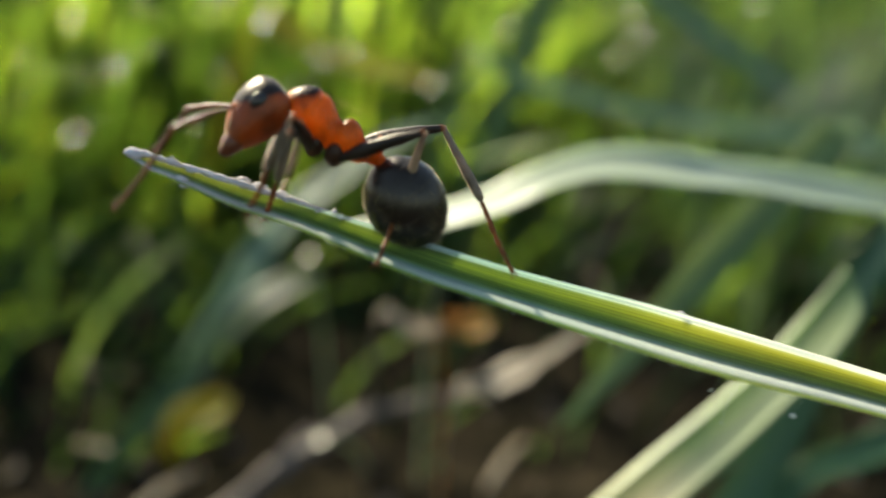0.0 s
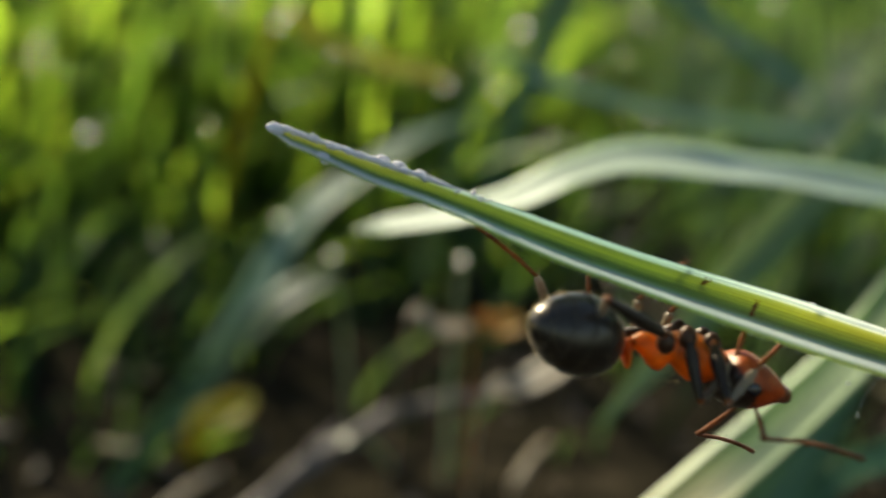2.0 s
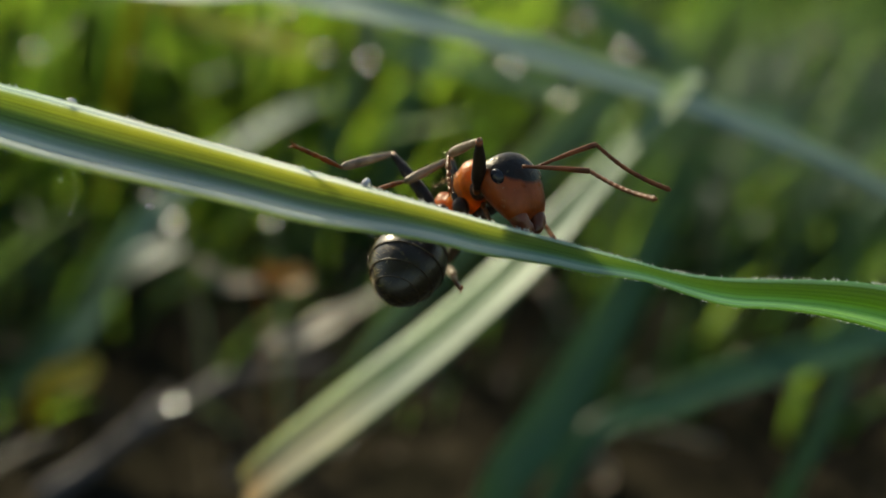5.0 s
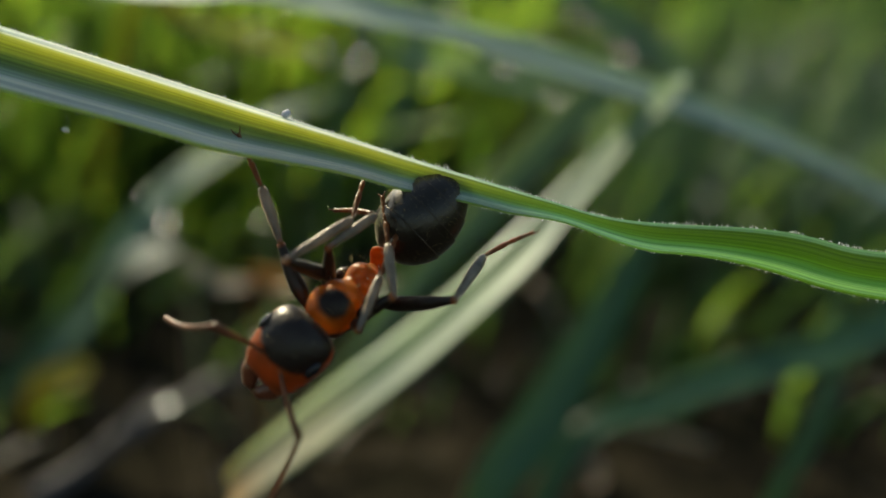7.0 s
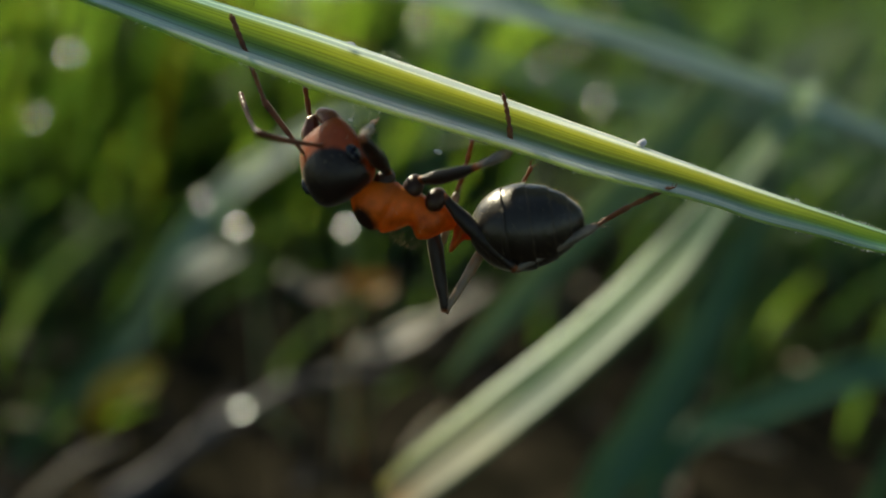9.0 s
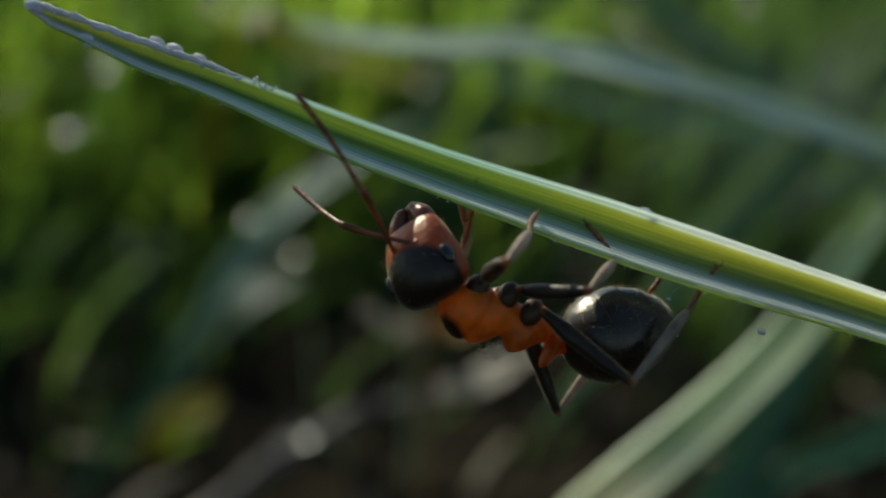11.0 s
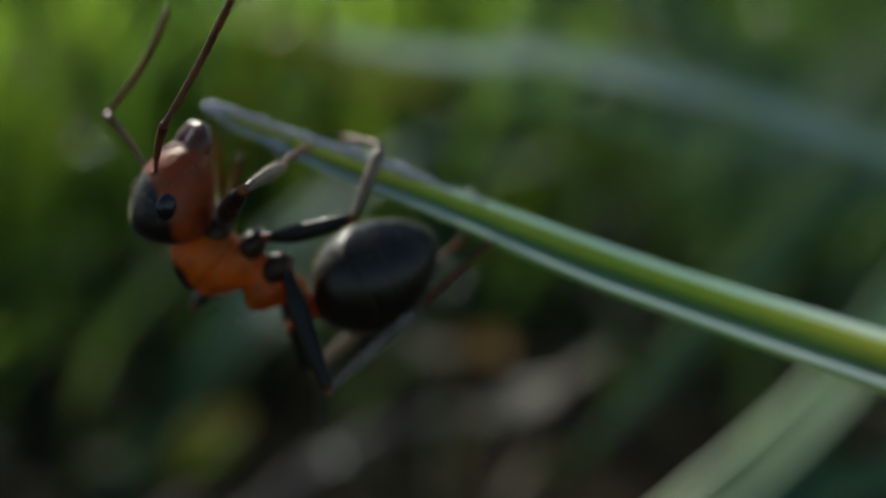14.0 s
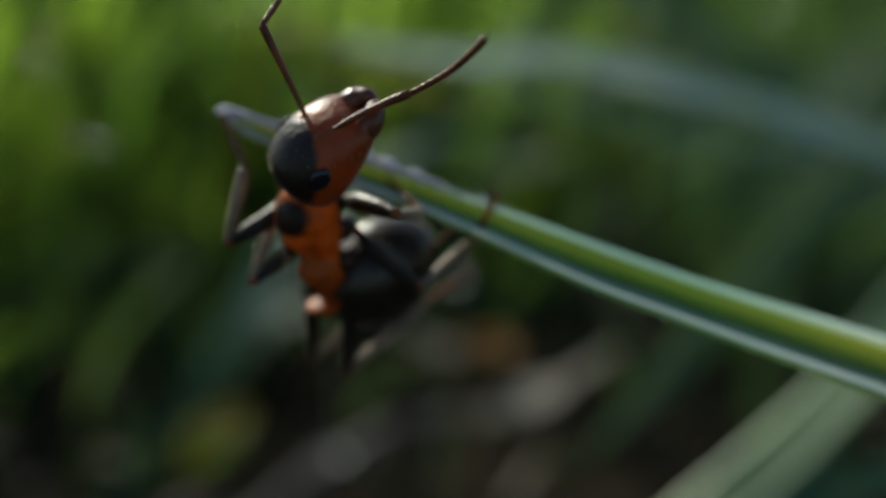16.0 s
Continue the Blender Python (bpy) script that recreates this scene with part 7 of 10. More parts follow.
    walk(limbs["lhtibia"], [
        (0, limb(-2.86, -0.09, 0.99, 0, 79, 89)), (0.17, limb(-2.52, 0.42, 1.47, -0, 83, 89)), (0.33, limb(-1.99, 0.99, 1.81, -1, 87, 88)),
        (0.5, limb(-1.39, 1.48, 1.94, -176, 89, -86)), (0.75, limb(-2.05, 2.97, 0.08, -102, 37, -18)), (1, limb(-1.65, 2.72, -2.35, -98, -15, -16)),
        (1.17, limb(-2.31, 2.86, -1.21, -97, 0, -18)), (1.33, limb(-2.62, 2.30, 0.48, -97, 16, -19)), (1.5, limb(-2.35, 1.44, 1.45, -98, 31, -21)),
        (1.75, limb(-3.13, 1.95, -0.30, -94, -7, -51)), (2, limb(-2.73, 1.82, -2.24, -67, -42, -87)), (2.5, limb(-1.76, 3.22, -0.38, -68, -2, -109)),
        (2.75, limb(-2.90, 2.29, -0.25, -70, 19, -111)), (3, limb(-3.44, 0.93, -0.24, -73, 40, -114)), (3.17, limb(-2.78, 1.62, 0.90, -94, 57, -138)),
        (3.33, limb(-0.44, 2.11, 1.76, -151, 64, 163)), (3.5, limb(0.97, 1.85, 1.39, 174, 51, 125)), (3.75, limb(0.19, 2.21, 1.57, 176, 82, 127)),
        (4, limb(-0.67, 2.42, 1.54, -9, 68, -57)), (4.25, limb(-1.24, 3.14, 0.52, -7, 42, -53)), (4.5, limb(-1.66, 3.28, -0.79, -7, 16, -52)),
        (5, limb(-2.93, 2.29, -0.52, -6, 35, -46)), (5.29, limb(-2.87, 2.37, -0.42, -6, 36, -47)), (5.58, limb(-2.75, 2.45, -0.16, -11, 41, -55)),
        (5.86, limb(-2.65, 2.43, 0.19, -29, 50, -83)), (6.15, limb(-2.19, 2.57, 0.68, -55, 52, -119)), (6.44, limb(-1.61, 2.59, 1.13, -77, 44, -151)),
        (6.72, limb(-1.47, 2.45, 1.34, -86, 30, -169)), (7.01, limb(-1.22, 2.37, 1.49, -89, 24, -175)), (7.3, limb(-1.06, 2.35, 1.55, -89, 23, -177)),
        (7.37, limb(-1.98, 2.43, 1.06, -84, 31, -166)), (7.43, limb(-2.81, 2.22, 0.20, -75, 39, -153)), (7.5, limb(-3.22, 1.81, -0.66, -64, 45, -137)),
        (7.67, limb(-3.28, 1.64, -0.39, -61, 40, -132)), (7.83, limb(-3.31, 1.45, -0.12, -58, 35, -127)), (8, limb(-3.29, 1.25, 0.14, -56, 30, -124)),
        (8.17, limb(-3.28, 1.18, 0.22, -56, 42, -122)), (8.33, limb(-3.27, 1.11, 0.30, -55, 55, -120)), (8.5, limb(-3.25, 1.05, 0.37, -52, 67, -116)),
        (8.75, limb(-2.90, 1.27, 0.92, -42, 68, -105)), (9, limb(-2.42, 1.45, 1.38, -31, 69, -94)), (9.25, limb(-3.05, 1.42, 0.61, -20, 74, -82)),
        (9.5, limb(-3.38, 1.29, -0.31, 0, 78, -61)), (9.75, limb(-3.34, 1.16, 0.06, -10, 76, -72)), (10, limb(-3.24, 1.02, 0.41, -18, 74, -80)),
        (10.31, limb(-3.20, 1.06, 0.49, -14, 74, -76)), (10.62, limb(-3.11, 1.15, 0.63, -16, 75, -78)), (10.94, limb(-3.05, 1.22, 0.72, -39, 76, -102)),
        (11.25, limb(-2.80, 1.38, 1.01, -28, 77, -90)), (11.56, limb(-2.47, 1.54, 1.30, -15, 78, -77)), (11.88, limb(-2.42, 1.58, 1.33, -44, 79, -107)),
        (12.19, limb(-2.28, 1.64, 1.42, -48, 79, -111)), (12.5, limb(-2.17, 1.67, 1.48, -43, 80, -106)), (12.75, limb(-2.45, 1.69, 1.24, -50, 78, -113)),
        (13, limb(-2.69, 1.68, 0.98, -55, 77, -118)), (13.17, limb(-2.80, 1.68, 0.84, -57, 75, -120)), (13.33, limb(-2.89, 1.68, 0.69, -59, 74, -122)),
        (13.5, limb(-2.98, 1.67, 0.54, -60, 72, -123)), (13.75, limb(-2.93, 1.68, 0.63, -54, 72, -117)), (14, limb(-2.88, 1.68, 0.71, -49, 71, -112)),
        (14.25, limb(-2.78, 1.68, 0.87, -33, 69, -95)), (14.5, limb(-2.67, 1.67, 1.02, -21, 67, -82)), (14.75, limb(-2.62, 2.66, -0.71, 15, 95, -46)),
        (15, limb(-3.25, 1.74, -0.95, -52, 81, -113)), (15.17, limb(-2.94, 2.11, -1.46, 4, 79, -56)), (15.33, limb(-2.47, 2.42, -1.94, 23, 69, -34)),
        (15.5, limb(-1.91, 2.62, -2.29, 25, 59, -31)), (15.75, limb(-2.56, 2.34, -1.92, 21, 70, -37)), (16, limb(-3.49, 0.73, -0.48, 16, 25, -41)),
    ])
    walk(limbs["lhtarsus"], [
        (0, limb(-2.85, 0.40, -1.46, -0, 11, 100)), (0.17, limb(-2.51, 0.73, -1.01, 0, 30, 102)), (0.33, limb(-1.98, 1.11, -0.68, 2, 53, 105)),
        (0.5, limb(-1.39, 1.42, -0.56, 9, 72, 113)), (0.75, limb(-0.16, 2.37, -1.44, 24, 51, 128)), (1, limb(0.67, 2.05, -1.72, 30, 29, 133)),
        (1.17, limb(0.07, 2.11, -1.22, 19, 52, 112)), (1.33, limb(-0.35, 1.51, -0.22, -49, 64, 27)), (1.5, limb(-0.34, 0.68, 0.16, -77, 44, -9)),
        (1.75, limb(-1.57, 0.01, -0.01, -100, 59, -35)), (2, limb(-2.64, -0.04, -0.56, -142, 63, -80)), (2.5, limb(-2.56, 0.85, -0.31, -164, 40, -106)),
        (2.75, limb(-3.74, 0.09, -1.07, -166, 45, -110)), (3, limb(-4.22, -0.83, -1.84, -170, 49, -115)), (3.17, limb(-3.78, 0.71, -1.21, -166, 46, -109)),
        (3.33, limb(-1.49, 2.43, -0.49, -163, 42, -105)), (3.5, limb(0.07, 3.12, -0.57, -160, 39, -101)), (3.75, limb(-0.04, 2.50, -0.90, -154, 51, -92)),
        (4, limb(-0.16, 1.65, -0.78, -141, 63, -77)), (4.25, limb(-0.13, 1.65, -1.17, -127, 40, -61)), (4.5, limb(-0.19, 1.38, -1.48, -121, 17, -54)),
        (5, limb(-1.52, 0.81, -1.96, -118, 35, -49)), (5.29, limb(-1.50, 0.88, -1.90, -118, 36, -49)), (5.58, limb(-1.68, 0.91, -1.81, -122, 42, -55)),
        (5.86, limb(-2.46, 0.85, -1.73, -144, 55, -83)), (6.15, limb(-2.93, 1.23, -1.29, 165, 59, -142)), (6.44, limb(-3.20, 1.72, -0.60, 133, 38, 177)),
        (6.72, limb(-3.60, 2.03, 0.10, 127, 21, 167)), (7.01, limb(-3.50, 2.17, 0.48, 125, 14, 163)), (7.3, limb(-3.37, 2.21, 0.59, 125, 13, 161)),
        (7.37, limb(-4.05, 1.91, -0.24, 127, 36, 169)), (7.43, limb(-4.53, 1.33, -1.39, 143, 65, -167)), (7.5, limb(-4.51, 0.62, -2.44, -152, 74, -97)),
        (7.67, limb(-4.55, 0.22, -2.01, -109, 74, -52)), (7.83, limb(-4.54, -0.17, -1.57, -83, 65, -24)), (8, limb(-4.49, -0.55, -1.12, -72, 55, -11)),
        (8.17, limb(-4.27, -0.38, -1.47, -78, 64, -17)), (8.33, limb(-3.98, -0.12, -1.75, -92, 73, -31)), (8.5, limb(-3.68, 0.18, -1.93, -125, 79, -65)),
        (8.75, limb(-3.15, 0.38, -1.40, -141, 75, -82)), (9, limb(-2.49, 0.54, -0.94, -151, 71, -92)), (9.25, limb(-2.95, 0.73, -1.79, -142, 75, -83)),
        (9.5, limb(-3.13, 0.83, -2.76, -127, 79, -67)), (9.75, limb(-3.15, 0.60, -2.37, -139, 77, -79)), (10, limb(-3.13, 0.35, -2.00, -147, 74, -88)),
        (10.31, limb(-3.04, 0.40, -1.92, -143, 75, -83)), (10.62, limb(-2.98, 0.51, -1.78, -146, 75, -86)), (10.94, limb(-3.17, 0.62, -1.70, -169, 75, -111)),
        (11.25, limb(-2.80, 0.83, -1.42, -160, 77, -101)), (11.56, limb(-2.36, 1.03, -1.15, -149, 78, -90)), (11.88, limb(-2.56, 1.11, -1.12, -178, 77, -119)),
        (12.19, limb(-2.45, 1.19, -1.04, 178, 77, -124)), (12.5, limb(-2.29, 1.24, -0.98, -178, 78, -120)), (12.75, limb(-2.65, 1.21, -1.20, 178, 77, -124)),
        (13, limb(-2.97, 1.17, -1.45, 175, 75, -127)), (13.17, limb(-3.12, 1.13, -1.58, 174, 74, -128)), (13.33, limb(-3.26, 1.09, -1.71, 173, 72, -129)),
        (13.5, limb(-3.40, 1.04, -1.84, 172, 71, -130)), (13.75, limb(-3.29, 0.98, -1.75, 177, 70, -124)), (14, limb(-3.18, 0.93, -1.65, -178, 70, -119)),
        (14.25, limb(-2.86, 0.80, -1.47, -162, 69, -102)), (14.5, limb(-2.53, 0.68, -1.28, -149, 66, -88)), (14.75, limb(-2.76, 2.80, -3.20, -107, 95, -46)),
        (15, limb(-3.41, 1.36, -3.42, 5, 99, 67)), (15.17, limb(-2.67, 1.71, -3.91, -119, 79, -56)), (15.33, limb(-1.74, 1.92, -4.27, -98, 69, -34)),
        (15.5, limb(-0.81, 1.95, -4.43, -97, 59, -31)), (15.75, limb(-1.87, 1.83, -4.26, -104, 70, -37)), (16, limb(-1.77, -0.75, -1.52, -113, 26, -44)),
    ])
    walk(limbs["rffemur"], [
        (0, limb(0.85, -0.45, -0.48, 0, 41, -38)), (0.17, limb(0.85, -0.45, -0.48, -19, 31, -68)), (0.33, limb(0.85, -0.45, -0.48, -32, 11, -97)),
        (0.5, limb(0.85, -0.45, -0.48, -33, -6, -116)), (0.75, limb(0.85, -0.45, -0.48, -39, 31, -114)), (1, limb(0.85, -0.45, -0.48, -42, 67, -110)),
        (1.17, limb(0.85, -0.45, -0.48, -44, 46, -110)), (1.33, limb(0.85, -0.45, -0.48, -47, 20, -109)), (1.5, limb(0.85, -0.45, -0.48, -49, -1, -109)),
        (1.75, limb(0.85, -0.45, -0.48, -49, -18, -116)), (2, limb(0.85, -0.45, -0.48, -46, -34, -125)), (2.5, limb(0.85, -0.45, -0.48, -44, -60, -131)),
        (2.75, limb(0.85, -0.45, -0.48, -62, -68, -111)), (3, limb(0.85, -0.45, -0.48, -92, -71, -79)), (3.17, limb(0.85, -0.45, -0.48, -82, -71, -89)),
        (3.33, limb(0.85, -0.45, -0.48, -73, -71, -100)), (3.5, limb(0.85, -0.45, -0.48, -63, -71, -110)), (3.75, limb(0.85, -0.45, -0.48, -141, -81, -32)),
        (4, limb(0.85, -0.45, -0.48, 163, -67, 24)), (4.25, limb(0.85, -0.45, -0.48, -151, -38, -23)), (4.5, limb(0.85, -0.45, -0.48, -139, -3, -40)),
        (5, limb(0.85, -0.45, -0.48, -137, -19, -44)), (5.29, limb(0.85, -0.45, -0.48, -136, -20, -47)), (5.58, limb(0.85, -0.45, -0.48, -133, -21, -55)),
        (5.86, limb(0.85, -0.45, -0.48, -131, -20, -62)), (6.15, limb(0.85, -0.45, -0.48, -126, -20, -80)), (6.44, limb(0.85, -0.45, -0.48, -121, -19, -99)),
        (6.72, limb(0.85, -0.45, -0.48, -119, -17, -105)), (7.01, limb(0.85, -0.45, -0.48, -118, -15, -111)), (7.3, limb(0.85, -0.45, -0.48, -117, -14, -115)),
        (7.37, limb(0.85, -0.45, -0.48, -117, -31, -113)), (7.43, limb(0.85, -0.45, -0.48, -118, -49, -110)), (7.5, limb(0.85, -0.45, -0.48, -122, -66, -104)),
        (7.67, limb(0.85, -0.45, -0.48, -121, -59, -105)), (7.83, limb(0.85, -0.45, -0.48, -120, -51, -106)), (8, limb(0.85, -0.45, -0.48, -120, -44, -106)),
        (8.17, limb(0.85, -0.45, -0.48, -122, -30, -101)), (8.33, limb(0.85, -0.45, -0.48, -123, -15, -97)), (8.5, limb(0.85, -0.45, -0.48, -122, -0, -93)),
        (8.75, limb(0.85, -0.45, -0.48, -124, -6, -76)), (9, limb(0.85, -0.45, -0.48, -128, -11, -60)), (9.25, limb(0.85, -0.45, -0.48, -119, 26, -42)),
        (9.5, limb(0.85, -0.45, -0.48, -85, 60, -7)), (9.75, limb(0.85, -0.45, -0.48, -113, 27, -58)), (10, limb(0.85, -0.45, -0.48, -105, -15, -83)),
        (10.31, limb(0.85, -0.45, -0.48, -104, -14, -85)), (10.62, limb(0.85, -0.45, -0.48, -104, -9, -87)), (10.94, limb(0.85, -0.45, -0.48, -104, -2, -84)),
        (11.25, limb(0.85, -0.45, -0.48, -105, 7, -91)), (11.56, limb(0.85, -0.45, -0.48, -106, 15, -99)), (11.88, limb(0.85, -0.45, -0.48, -105, 22, -96)),
        (12.19, limb(0.85, -0.45, -0.48, -106, 27, -98)), (12.5, limb(0.85, -0.45, -0.48, -107, 28, -101)), (12.75, limb(0.85, -0.45, -0.48, -106, 29, -98)),
        (13, limb(0.85, -0.45, -0.48, -105, 30, -96)), (13.17, limb(0.85, -0.45, -0.48, -105, 12, -99)), (13.33, limb(0.85, -0.45, -0.48, -104, -10, -103)),
        (13.5, limb(0.85, -0.45, -0.48, -101, -28, -107)), (13.75, limb(0.85, -0.45, -0.48, -102, -7, -96)), (14, limb(0.85, -0.45, -0.48, -99, 15, -86)),
        (14.25, limb(0.85, -0.45, -0.48, -98, -2, -98)), (14.5, limb(0.85, -0.45, -0.48, -94, -20, -110)), (14.75, limb(0.85, -0.45, -0.48, -104, -28, -90)),
        (15, limb(0.85, -0.45, -0.48, -118, -34, -67)), (15.17, limb(0.85, -0.45, -0.48, -107, -37, -87)), (15.33, limb(0.85, -0.45, -0.48, -94, -37, -109)),
        (15.5, limb(0.85, -0.45, -0.48, -83, -32, -129)), (15.75, limb(0.85, -0.45, -0.48, -95, -31, -105)), (16, limb(0.85, -0.45, -0.48, -105, -25, -83)),
    ])
    walk(limbs["rftibia"], [
        (0, limb(2.07, -1.40, -1.82, -0, 18, 108)), (0.17, limb(1.52, -2.07, -1.54, -4, 27, 96)), (0.33, limb(0.60, -2.45, -0.86, -10, 35, 82)),
        (0.5, limb(-0.05, -2.28, -0.25, -19, 41, 66)), (0.75, limb(0.12, -2.06, -1.52, -23, 61, 62)), (1, limb(0.58, -1.19, -2.37, -40, 81, 45)),
        (1.17, limb(0.37, -1.79, -1.95, -35, 70, 51)), (1.33, limb(0.21, -2.26, -1.19, -34, 59, 52)), (1.5, limb(0.17, -2.38, -0.44, -34, 48, 53)),
        (1.75, limb(-0.02, -2.20, 0.15, -34, 59, 54)), (2, limb(-0.12, -1.84, 0.67, -32, 70, 56)), (2.5, limb(0.19, -1.22, 1.30, 171, 89, -99)),
        (2.75, limb(0.58, -1.18, 1.42, -82, 70, 9)), (3, limb(0.97, -1.11, 1.46, -81, 50, 10)), (3.17, limb(0.86, -1.10, 1.46, -73, 56, 21)),
        (3.33, limb(0.74, -1.10, 1.46, -61, 60, 35)), (3.5, limb(0.62, -1.09, 1.45, -46, 62, 51)), (3.75, limb(1.12, -0.62, 1.55, -40, 77, 59)),
        (4, limb(1.58, -0.13, 1.41, 64, 86, 164)), (4.25, limb(2.33, -1.08, 0.79, 56, 39, 144)), (4.5, limb(2.43, -1.75, -0.38, 65, -8, 143)),
        (5, limb(2.25, -1.79, 0.20, 59, -19, 162)), (5.29, limb(2.16, -1.87, 0.22, 58, -19, 165)), (5.58, limb(1.96, -2.01, 0.24, 55, -20, 173)),
        (5.86, limb(1.77, -2.14, 0.23, 49, -22, -173)), (6.15, limb(1.18, -2.34, 0.24, 42, -20, -156)), (6.44, limb(0.56, -2.37, 0.17, 37, -16, -141)),
        (6.72, limb(0.35, -2.35, 0.11, 31, -14, -125)), (7.01, limb(0.13, -2.29, 0.05, 29, -12, -118)), (7.3, limb(0.01, -2.25, 0.03, 29, -11, -117)),
        (7.37, limb(0.16, -2.06, 0.58, 26, 8, -97)), (7.43, limb(0.39, -1.70, 1.08, 34, 34, -63)), (7.5, limb(0.64, -1.26, 1.39, 53, 44, -30)),
        (7.67, limb(0.57, -1.48, 1.27, 54, 46, -27)), (7.83, limb(0.50, -1.69, 1.12, 56, 47, -25)), (8, limb(0.44, -1.87, 0.94, 58, 48, -23)),
        (8.17, limb(0.52, -2.20, 0.54, 89, 62, 12)), (8.33, limb(0.63, -2.42, 0.04, 143, 57, 72)), (8.5, limb(0.74, -2.50, -0.46, 164, 40, 98)),
        (8.75, limb(1.33, -2.43, -0.27, 162, 40, 94)), (9, limb(1.87, -2.19, -0.09, 159, 40, 90)), (9.25, limb(2.21, -1.68, -1.39, 152, 35, 78)),
        (9.5, limb(1.88, -0.57, -2.25, 146, 30, 68)), (9.75, limb(1.81, -2.01, -1.40, 157, 39, 86)), (10, limb(1.10, -2.41, 0.06, 172, 45, 109)),
        (10.31, limb(1.03, -2.44, 0.00, 174, 45, 111)), (10.62, limb(0.97, -2.47, -0.16, 175, 46, 112)), (10.94, limb(1.05, -2.49, -0.42, 171, 50, 107)),
        (11.25, limb(0.80, -2.49, -0.72, 177, 51, 115)), (11.56, limb(0.56, -2.41, -1.01, -177, 52, 122)), (11.88, limb(0.64, -2.34, -1.25, 179, 56, 117)),
        (12.19, limb(0.59, -2.26, -1.41, 180, 57, 119)), (12.5, limb(0.52, -2.22, -1.46, -178, 57, 122)), (12.75, limb(0.60, -2.22, -1.49, 173, 50, 111)),
        (13, limb(0.68, -2.21, -1.52, 167, 42, 103)), (13.17, limb(0.52, -2.43, -0.90, 162, 50, 95)), (13.33, limb(0.39, -2.42, -0.14, 152, 58, 83)),
        (13.5, limb(0.32, -2.18, 0.49, 137, 64, 66)), (13.75, limb(0.63, -2.48, -0.25, 158, 54, 89)), (14, limb(0.98, -2.42, -1.03, 168, 41, 102)),
        (14.25, limb(0.56, -2.48, -0.40, 162, 45, 93)), (14.5, limb(0.18, -2.26, 0.21, 156, 48, 83)), (14.75, limb(0.85, -2.25, 0.50, 169, 53, 101)),
        (15, limb(1.53, -2.01, 0.66, -174, 55, 122)), (15.17, limb(0.95, -2.08, 0.76, 161, 68, 92)), (15.33, limb(0.30, -2.00, 0.74, 106, 68, 31)),
        (15.5, limb(-0.24, -1.79, 0.62, 80, 55, 1)), (15.75, limb(0.38, -2.15, 0.56, 116, 81, 36)), (16, limb(1.06, -2.30, 0.38, -126, 68, 154)),
    ])
